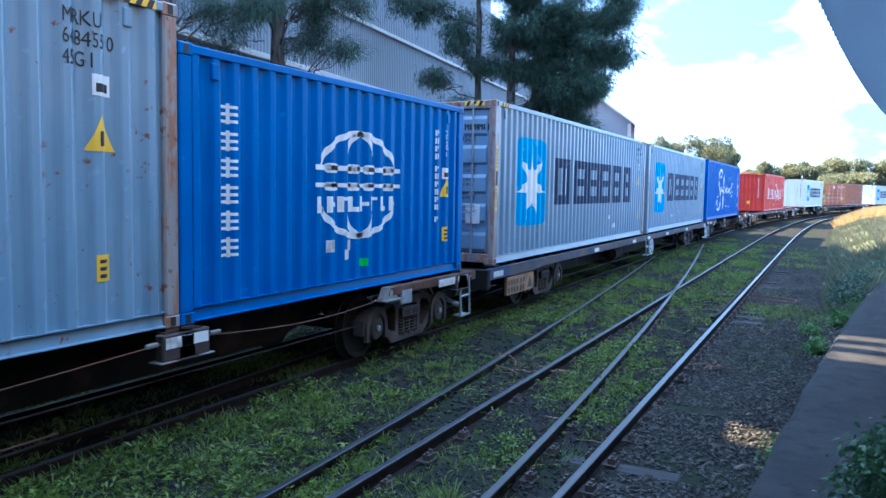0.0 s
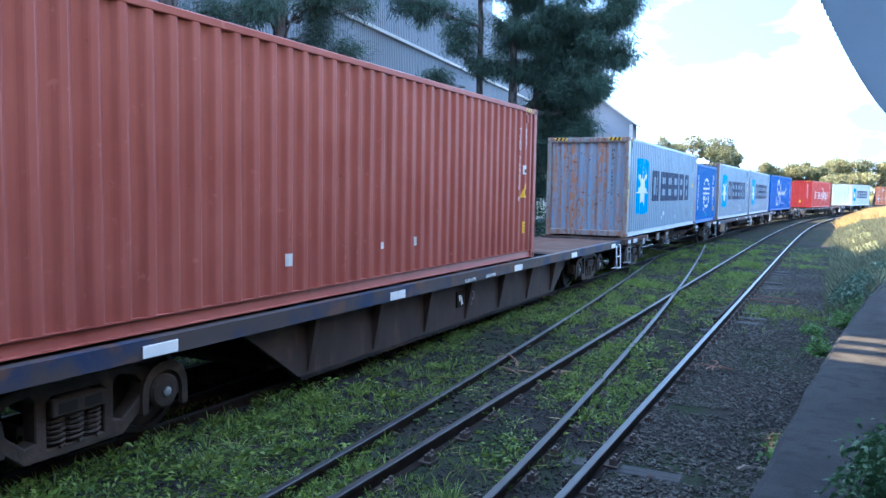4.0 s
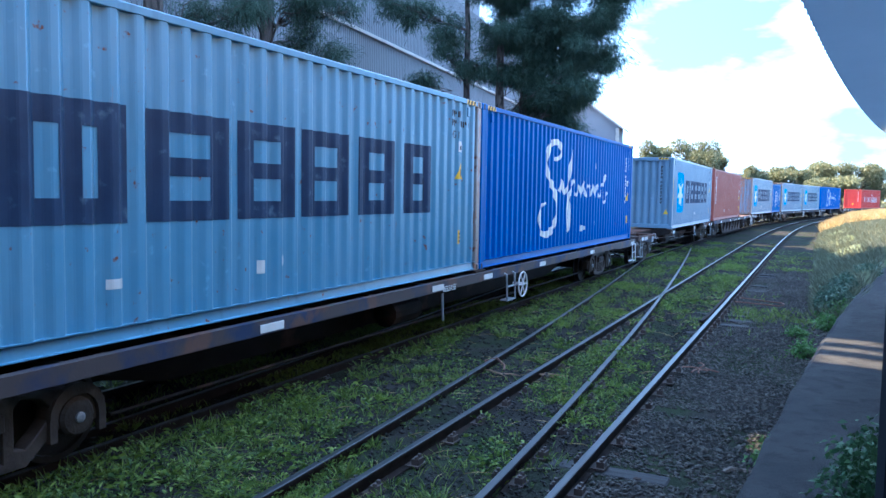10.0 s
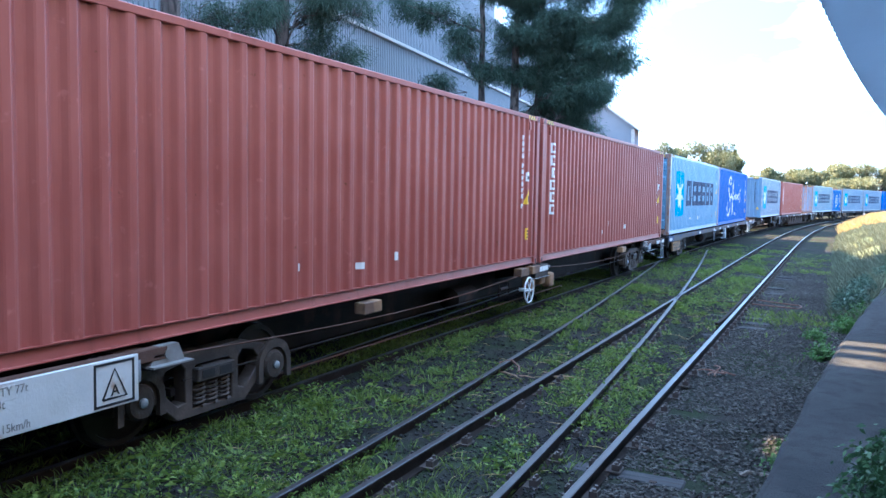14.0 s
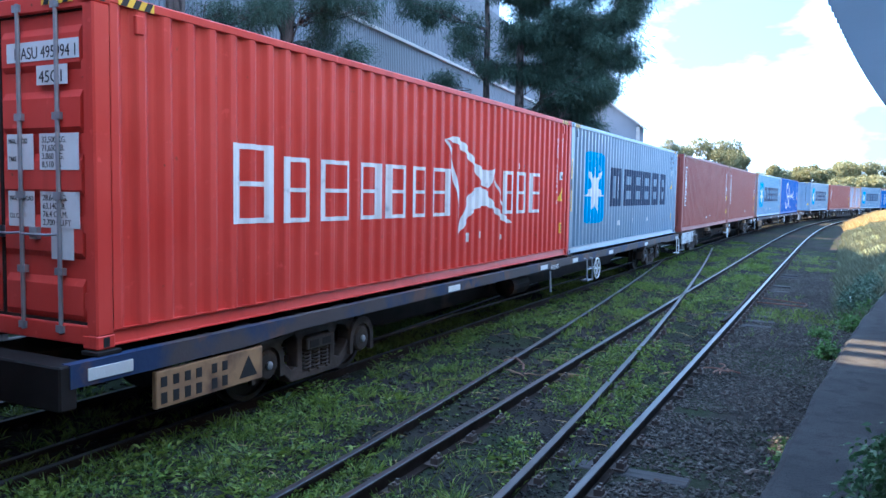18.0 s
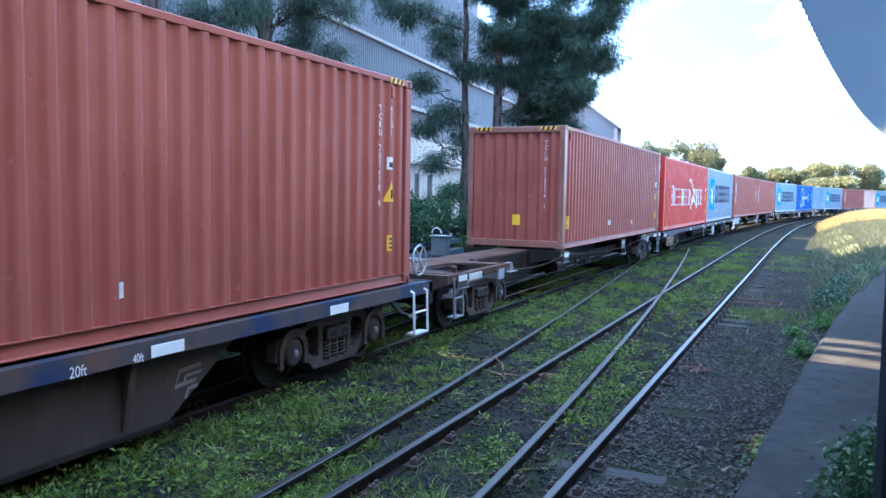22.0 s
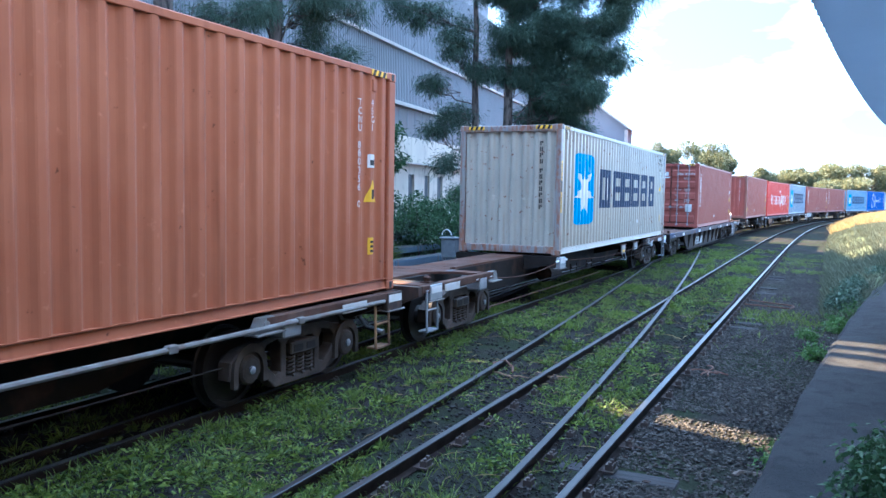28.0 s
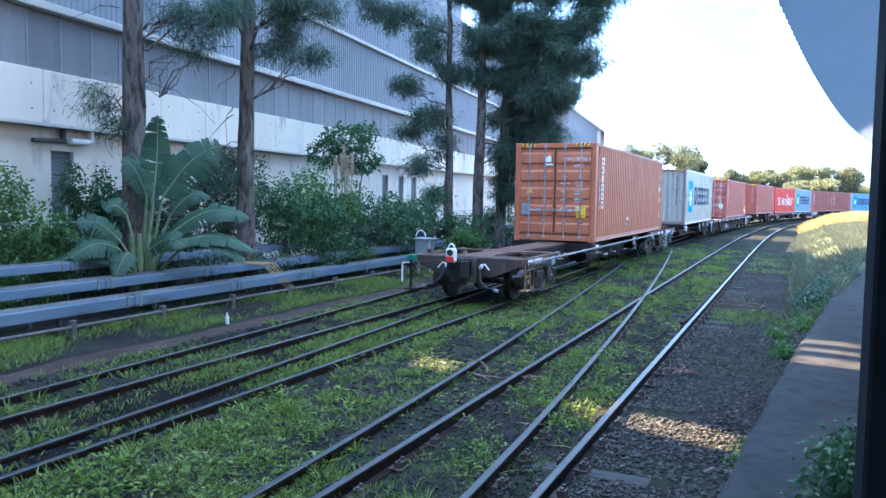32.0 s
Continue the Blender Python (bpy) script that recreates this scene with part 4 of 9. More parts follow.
def ladder(parent, y, z0=0.30, z1=0.95, w=0.34, mat="white", x=1.30):
    bm = bmesh.new()
    tube(bm, [(x - 0.06, y, z1), (x, y, z1 - 0.02), (x + 0.02, y, z0), (x + 0.02, y + w, z0), (x, y + w, z1 - 0.02), (x - 0.06, y + w, z1)], 0.018, 6)
    tube(bm, [(x, y, (z0 + z1) / 2), (x, y + w, (z0 + z1) / 2)], 0.016, 6)
    box(bm, x - 0.12, x + 0.03, y, y + w, z0 - 0.01, z0 + 0.015)
    part("step_ladder", bm, MAT[mat], parent, "step iron for the shunter")


def handwheel(parent, y, z=0.62, x=1.34, r=0.24, mat="white"):
    bm = bmesh.new()
    tube(bm, [(x, y + r * math.cos(k * math.pi / 12), z + r * math.sin(k * math.pi / 12)) for k in range(24)], 0.016, 6, True)
    for k in range(6):
        a = k * math.pi / 3
        tube(bm, [(x, y, z), (x, y + r * math.cos(a), z + r * math.sin(a))], 0.012, 5)
    lathe(bm, [(x - 0.2, 0.035), (x + 0.03, 0.035)], "x", 10, (0, y, z))
    part("handbrake_wheel", bm, MAT[mat], parent, "spoked handbrake wheel")


def coupler(parent, y, s):
    """Knuckle coupler in its striker casting, with the uncoupling rod and the two brake hoses."""
    def run(p, q):
        return min(y + s * p, y + s * q), max(y + s * p, y + s * q)
    bm = bmesh.new()
    box(bm, -0.12, 0.12, *run(0, 0.28), 0.66, 0.90)
    prism(bm, [(-0.20, y + s * 0.26), (0.20, y + s * 0.26), (0.24, y + s * 0.40), (0.10, y + s * 0.52), (-0.08, y + s * 0.46), (-0.22, y + s * 0.52)][::s], 0.60, 0.94, "z")
    cp = part("coupler", bm, MAT["black"], parent, "knuckle coupler")
    bm = bmesh.new()
    for x0, x1, z0, z1 in ((-0.30, -0.20, 0.46, 0.98), (0.20, 0.30, 0.46, 0.98), (-0.20, 0.20, 0.91, 0.98), (-0.20, 0.20, 0.46, 0.60)):
        box(bm, x0, x1, *run(-0.04, 0.14), z0, z1)
    part("striker", bm, MAT["bogie"], parent, "cast striker frame round the coupler")
    bm = bmesh.new()
    lathe(bm, [(0.94, 0.05), (1.0, 0.05), (1.02, 0.03)], "z", 10, (0.06, y + s * 0.38, 0))
    part("lock_pin", bm, MAT["bogie"], cp)
    bm = bmesh.new()
    tube(bm, [(-1.22, y + s * 0.12, 0.62), (-1.10, y + s * 0.13, 0.86), (0.0, y + s * 0.20, 0.98), (0.05, y + s * 0.36, 1.0)], 0.013, 6)
    part("uncoupling_rod", bm, MAT["deck"], parent, "thin rusty uncoupling rod")
    for k in (-1, 1):
        bm = bmesh.new()
        tube(bm, [(k * 0.40, y, 0.80), (k * 0.41, y + s * 0.18, 0.74), (k * 0.48, y + s * 0.30, 0.52), (k * 0.62, y + s * 0.34, 0.40), (k * 0.80, y + s * 0.30, 0.36)], 0.028, 8)
        hose = part("brake_hose", bm, MAT["rubber"], parent, "hanging rubber brake hose")
        bm = bmesh.new()
        tube(bm, [(k * 0.78, y + s * 0.30, 0.36), (k * 0.88, y + s * 0.29, 0.34)], 0.04, 8)
        part("hose_coupling", bm, MAT["worn_plate"], hose)
        bm = bmesh.new()
        tube(bm, [(k * 0.38, y, 0.82), (k * 0.40, y + s * 0.12, 0.80)], 0.045, 8)
        tube(bm, [(k * 0.40, y + s * 0.08, 0.84), (k * 0.50, y + s * 0.12, 0.88), (k * 0.60, y + s * 0.12, 0.76)], 0.014, 5)
        part("angle_cock", bm, MAT["white"], parent, "pale angle cock with its handle")


def twistlocks(parent, ys, z, half=1.13):
    for y in ys:
        for s in (-1, 1):
            bm = bmesh.new()
            box(bm, s * half - 0.08, s * half + 0.08, y - 0.08, y + 0.08, z - 0.02, z + 0.03)
            lathe(bm, [(z + 0.03, 0.05), (z + 0.07, 0.05), (z + 0.09, 0.065), (z + 0.12, 0.02)], "z", 10, (s * half, y, 0))
            part("twistlock", bm, MAT["deck"], parent)


def skeletal_wagon(L, slots, label, front_bogie=2.1, wheel_at=None, board=False, d=DECK, pipe=False, fresh=False, mids=((6.4, True), (12.86, True))):
    """Open spine wagon: a box spine with a plate on top, arms out to the container corners, a pipe along the side."""
    ob = thing("container_wagon", label, "wagon", group="wagons of the train")
    bm = bmesh.new()
    prism(bm, [(0.5, d - 0.06), (0.5, d - 0.30), (3.2, d - 0.32), (4.4, d - 0.62), (L - 4.4, d - 0.62), (L - 3.2, d - 0.32), (L - 0.5, d - 0.30), (L - 0.5, d - 0.06)], -0.42, 0.42, "x")
    part("spine", bm, MAT["frame"], ob)
    # top plate with openings, in ladder form at both ends, flared where the rungs leave the spine
    bm = bmesh.new()
    box(bm, -0.40, 0.40, 3.3, L - 3.3, d - 0.06, d - 0.02)
    for s, y0 in ((1, 0.35), (-1, L - 0.35)):
        a, b = sorted((y0, y0 + s * 2.95))
        box(bm, -0.33, 0.33, a, b, d - 0.06, d - 0.022)
        for q, w in ((0.0, 0.34), (2.15, 0.30)):
            c = y0 + s * q
            lo, hi = min(c, c + s * w), max(c, c + s * w)
            box(bm, -1.18, 1.18, lo, hi, d - 0.058, d - 0.018)
            for k in (-1, 1):
                for edge, way in ((lo, -1), (hi, 1)):
                    if q == 0.0 and way == -s:
                        continue
                    pts = [(k * 0.33, edge), (k * 0.80, edge), (k * 0.52, edge + way * 0.10), (k * 0.40, edge + way * 0.24), (k * 0.33, edge + way * 0.46)]
                    prism(bm, pts, d - 0.057, d - 0.02, "z")
    pieces("deck_plate", bm, MAT["deck"], ob, "rusty brown deck plate")
    # black plates laid on the deck for the dark of its openings
    for y in (2.65, L - 2.65):
        for x in (-0.62, 0.62):
            part("slot", bevelled(x - 0.06, x + 0.06, y - 0.17, y + 0.17, d - 0.0185, d - 0.0155, 0.001), MAT["ink"], ob)
    # channel along the edge over the bogies
    for s in (-1, 1):
        for a, b in ((0.3, 3.0), (L - 3.0, L - 0.3)):
            part("side_beam", bevelled(s * 1.24 - 0.05, s * 1.24 + 0.05, a, b, d - 0.145, d - 0.022, 0.012), MAT["deck"], ob)
            c = b if a < 1 else a
            bm = bmesh.new()
            prism(bm, [(c - 0.20, d - 0.18), (c + 0.20, d - 0.18), (c + 0.13, d - 0.02), (c - 0.10, d - 0.02)], s * 1.24 - 0.04, s * 1.24 + 0.045, "x")
            box(bm, min(s * 1.16, s * 1.36), max(s * 1.16, s * 1.36), c - 0.23, c + 0.24, d - 0.195, d - 0.18)
            lathe(bm, [(s * 1.28, 0.045), (s * 1.30, 0.045)][::s], "x", 10, (0, c, d - 0.10))
            part("gusset", bm, MAT["worn_plate"], ob, "worn grey gusset bracket")
    for y in (0.28, L - 0.28):
        bm = bmesh.new()
        prism(bm, [(-1.16, d - 0.03), (-1.16, d - 0.17), (-0.62, d - 0.44), (0.62, d - 0.44), (1.28, d - 0.17), (1.28, d - 0.03)], y - 0.08, y + 0.08, "y")
        part("end_beam", bm, MAT["belly"], ob)
    # arms
    for y in slots:
        bm = bmesh.new()
        for s in (-1, 1):
            prism(bm, [(s * 0.4, d - 0.02), (s * 1.26, d - 0.02), (s * 1.26, d - 0.16), (s * 0.4, d - 0.34)][::s], y - 0.14, y + 0.14, "y")
        pieces("arm", bm, MAT["frame"], ob)
        plate = part("arm_plate", bevelled(1.20, 1.300, y - 0.20, y + 0.20, d - 0.27, d - 0.03, 0.012), MAT["zinc"] if fresh else MAT["belly"], ob, "end plate of the arm")
        part("label_plate", bevelled(1.301, 1.306, y - 0.17, y + 0.17, d - 0.16, d - 0.06, 0.002), MAT["white"], plate, "white reflective label")
        part("flange", bevelled(1.16, 1.325, y - 0.24, y + 0.24, d - 0.285, d - 0.27, 0.004), MAT["worn_plate"], plate)
    # arms for shorter containers between them, some with a stirrup step
    for y, step in mids:
        if min(abs(y - q) for q in slots) < 0.45:
            continue
        bm = bmesh.new()
        for s in (-1, 1):
            prism(bm, [(s * 0.4, d - 0.03), (s * 1.24, d - 0.03), (s * 1.24, d - 0.15), (s * 0.4, d - 0.34)][::s], y - 0.12, y + 0.12, "y")
        pieces("arm", bm, MAT["frame"], ob)
        plate = part("arm_plate", bevelled(1.225, 1.265, y - 0.21, y + 0.21, d - 0.27 - 0.03 * step, d - 0.035, 0.008), MAT["worn_plate"] if not fresh else MAT["zinc"], ob, "end plate of the arm")
        part("flange", bevelled(1.2, 1.30, y - 0.24, y + 0.24, d - 0.05, d - 0.034, 0.004), MAT["deck"], plate)
        if step:
            part("label_plate", bevelled(1.266, 1.270, y - 0.17, y + 0.15, d - 0.16, d - 0.075, 0.001), MAT["board"], plate, "pale stencilled label")
            if fresh:
                part("label_plate", bevelled(1.266, 1.270, y - 0.15, y + 0.15, d - 0.27, d - 0.19, 0.001), MAT["yellow"], plate, "orange label")
            bm = bmesh.new()
            tube(bm, [(1.25, y - 0.19, d - 0.27), (1.30, y - 0.07, d - 0.47), (1.30, y + 0.21, d - 0.47), (1.25, y + 0.21, d - 0.29)], 0.013, 6)
            box(bm, 1.18, 1.31, y - 0.07, y + 0.21, d - 0.485, d - 0.472)
            part("stirrup", bm, MAT["zinc"], ob, "pale bent stirrup step")
    # brake gear hangers under the spine
    for y in (L * 0.44, L * 0.51):
        bm = bmesh.new()
        tube(bm, [(1.02, y, d - 0.30), (1.02, y, d - 0.52), (1.02, y + 0.48, d - 0.52), (1.02, y + 0.48, d - 0.30)], 0.016, 5)
        tube(bm, [(1.02, y + 0.05, d - 0.40), (1.02, y + 0.42, d - 0.40)], 0.03, 6)
        part("hanger", bm, MAT["belly"], ob)
    twistlocks(ob, slots, d - 0.03)
    # pipe and rods along the side
    if pipe:
        bm = bmesh.new()
        tube(bm, [(1.30, 0.6, d - 0.13), (1.30, L - 0.6, d - 0.13)], 0.028, 8)
        bar = part("brake_pipe", bm, MAT["worn_plate"], ob, "pale pipe along the side")
        for y in np.arange(1.6, L - 1.0, 1.9):
            part("clamp", bevelled(1.26, 1.335, y, y + 0.12, d - 0.17, d - 0.09, 0.01), MAT["worn_plate"], bar)
    else:
        bm = bmesh.new()
        stops = sorted(set([0.6, L - 0.6] + [min(max(y, 0.7), L - 0.7) for y in slots] + [2.6, L - 2.6]))
        pts = []
        for p, q in zip(stops, stops[1:]):
            n = max(2, int((q - p) / 0.5))
            pts += [(1.27, p + (q - p) * k / n, d - 0.10 - min(0.16, 0.03 * (q - p)) * math.sin(math.pi * k / n)) for k in range(n)]
        tube(bm, pts + [(1.27, L - 0.6, d - 0.10)], 0.008, 5)
        cable = part("brake_cable", bm, MAT["deck"], ob, "thin rusty cable hanging along the side")
        for q in stops[1:-1]:
            for k in (-0.3, 0.3):
                part("sleeve", bevelled(1.25, 1.29, q + k - 0.07, q + k + 0.07, d - 0.125, d - 0.083, 0.01), MAT["white"] if fresh else MAT["worn_plate"], cable)
    bm = bmesh.new()
    tube(bm, [(1.05, 3.4, 0.52), (1.05, L - 3.4, 0.52)], 0.011, 6)
    part("brake_rod", bm, MAT["frame"], ob)
    bm = bmesh.new()
    tube(bm, [(0.9, 3.6, 0.24), (0.9, L * 0.6, 0.26)], 0.012, 6)
    part("brake_rod", bm, MAT["deck"], ob)
    if pipe:
        for y in (L * 0.36, L * 0.43, L * 0.5, L * 0.57):
            part("hanger", bevelled(1.03, 1.07, y, y + 0.04, 0.30, 0.62, 0.004), MAT["frame"], ob)
    bm = bmesh.new()
    lathe(bm, [(L * 0.38, 0.05), (L * 0.38 + 0.06, 0.19), (L * 0.38 + 0.84, 0.19), (L * 0.38 + 0.9, 0.05)], "y", 14, (0.72, 0, 0.55))
    part("air_tank", bm, MAT["frame"], ob)
    for y in (0.45, L - 0.80):
        ladder(ob, y, 0.30, 0.93, 0.34, "ochre" if pipe else "zinc", 1.28)
    for y in (1.0, L - 1.6):
        part("data_plate", bevelled(1.302, 1.314, y, y + 0.55, d - 0.17, d - 0.06, 0.003), MAT["board"], ob)
    for y in (2.55, L - 2.55):
        part("side_bearer", bevelled(1.02, 1.292, y - 0.16, y + 0.16, d - 0.30, d - 0.08, 0.02), MAT["zinc"], ob)
    if wheel_at:
        handwheel(ob, wheel_at, 0.52)
        for k, y in enumerate((0.35, 0.95, 1.5)):
            part("brake_valve", bevelled(1.05, 1.24, wheel_at + y, wheel_at + y + 0.3, 0.42 + 0.1 * (k % 2), 0.72, 0.05, 2), MAT["ochre"], ob, "ochre brake gear")
        for y in (wheel_at - 0.35, wheel_at + 0.25, 6.2, L - 6.2):
            part("container_bracket", bevelled(1.15, 1.312, y, y + 0.42, d - 0.175, d - 0.027, 0.01), MAT["ochre"], ob, "ochre container bracket")
    if board:
        e = d + 0.085
        pl = part("number_board", bevelled(1.262, 1.312, 0.35, 2.65, e - 0.52, e - 0.12, 0.006), MAT["board"], ob, "rust-stained white capacity board")
        for k, w in enumerate(("CAPACITY 77t", "TARE 23t", "L 25.7", "SPEED 115km/h")):
            letters(w, 0.09, MAT["worn_ink"], pl, pose(1.317, 1.15, e - 0.215 - k * 0.09, 90, 0, 90), squeeze=0.85)
        bm = bmesh.new()
        for y0, y1, z0, z1 in ((2.2, 2.6, e - 0.16, e - 0.14), (2.2, 2.6, e - 0.50, e - 0.48), (2.2, 2.22, e - 0.48, e - 0.16), (2.58, 2.6, e - 0.48, e - 0.16)):
            box(bm, 1.312, 1.317, y0, y1, z0, z1)
        part("sign_frame", bm, MAT["ink"], pl)
        bm = bmesh.new()
        ribbon(bm, [(2.28, e - 0.44), (2.40, e - 0.20), (2.52, e - 0.44), (2.28, e - 0.44)], 0.022)
        for v in bm.verts:
            v.co.x = 1.317
        part("sign_triangle", bm, MAT["ink"], pl)
        letters("A", 0.13, MAT["ink"], pl, pose(1.317, 2.36, e - 0.42, 90, 0, 90))
        letters("-T", 0.24, MAT["ink"], pl, pose(1.317, 0.78, e - 0.47, 90, 0, 90))
    coupler(ob, 0.2, -1)
    coupler(ob, L - 0.2, 1)
    bogie(ob, front_bogie)
    bogie(ob, L - front_bogie)
    return ob


def sill_wagon(L, slots, label, d=0.95, bogie_at=3.6, wheel_at=None, release_at=None):
    """Flat wagon with low side sills; its containers stand end to end."""
    ob = thing("container_wagon", label, "wagon", group="wagons of the train")
    bm = bmesh.new()
    prism(bm, [(0.3, d - 0.08), (0.3, d - 0.34), (4.8, d - 0.36), (6.2, d - 0.66), (L - 6.2, d - 0.66), (L - 4.8, d - 0.36), (L - 0.3, d - 0.34), (L - 0.3, d - 0.08)], -0.38, 0.38, "x")
    part("spine", bm, MAT["frame"], ob)
    for s in (-1, 1):
        bm = bmesh.new()
        prism(bm, [(0.1, d), (0.1, d - 0.19), (2.2, d - 0.19), (2.9, d - 0.15), (L - 2.9, d - 0.15), (L - 2.2, d - 0.19), (L - 0.1, d - 0.19), (L - 0.1, d)], s * 1.26 - 0.05, s * 1.26 + 0.05, "x")
        part("side_sill", bm, MAT["sill_blue"], ob, "grimy dark blue side sill")
    bm = bmesh.new()
    for y in np.arange(0.2, L, 1.5):
        box(bm, -1.21, 1.21, y, y + 0.14, d - 0.16, d - 0.03)
    pieces("cross_member", bm, MAT["frame"], ob)
    for y in (0.09, L - 0.09):
        part("end_beam", bevelled(-1.3, 1.3, y - 0.08, y + 0.08, d - 0.36, d - 0.005, 0.015), MAT["frame"], ob)
    for y in (0.25, L - 0.75):
        part("data_plate", bevelled(1.312, 1.322, y, y + 0.44, d - 0.155, d - 0.055, 0.003), MAT["board"], ob)
    for y in (L * 0.26, L * 0.42, L * 0.5, L * 0.62, L * 0.78):
        part("reflector_plate", bevelled(1.312, 1.322, y, y + 0.40, d - 0.13, d - 0.04, 0.003), MAT["white"], ob)
    for y in slots:
        for s in (-1, 1):
            part("container_pad", bevelled(s * 1.16 - 0.1, s * 1.16 + 0.1, y - 0.12, y + 0.12, d + 0.002, d + 0.04, 0.006), MAT["frame"], ob)
    twistlocks(ob, slots, d + 0.01)
    bm = bevelled(1.24, 1.30, 0.95, 2.35, d - 0.56, d - 0.225, 0.01)
    pl = part("number_board", bm, MAT["ochre"], ob, "ochre number board with dark marks")
    bm = bmesh.new()
    for k, y in enumerate((1.0, 1.14, 1.28, 1.42, 1.62, 1.76)):
        box(bm, 1.30, 1.304, y, y + 0.07, d - 0.37, d - 0.28)
        box(bm, 1.30, 1.304, y, y + 0.07, d - 0.52, d - 0.42)
    prism(bm, [(2.0, d - 0.50), (2.26, d - 0.50), (2.13, d - 0.29)], 1.30, 1.304, "x")
    tagged(part("code", bm, MAT["ink"], pl), kind="stuff")
    ladder(ob, L - 0.75, 0.30, d - 0.12, 0.42, "white", 1.36)
    if wheel_at:
        handwheel(ob, wheel_at, 0.56)
        ladder(ob, wheel_at - 0.95, 0.34, d - 0.1, 0.42, "zinc", 1.36)
    if release_at:
        letters("RELEASE", 0.13, MAT["mark_white"], ob, pose(1.317, release_at, d - 0.17, 90, 0, 90), "marking", "white lettering")
        bm = bmesh.new()
        tube(bm, [(1.28, release_at + 0.05, d - 0.2), (1.30, release_at + 0.05, d - 0.62)], 0.02, 6)
        part("release_lever", bm, MAT["zinc"], ob)
    bm = bmesh.new()
    lathe(bm, [(L * 0.4, 0.05), (L * 0.4 + 0.06, 0.2), (L * 0.4 + 0.9, 0.2), (L * 0.4 + 0.96, 0.05)], "y", 14, (0.75, 0, 0.5))
    tube(bm, [(0.9, 5, 0.3), (0.9, L - 5, 0.28)], 0.02, 6)
    part("air_tank", bm, MAT["frame"], ob)
    coupler(ob, 0.05, -1)
    coupler(ob, L - 0.05, 1)
    bogie(ob, bogie_at)
    bogie(ob, L - bogie_at)
    return ob


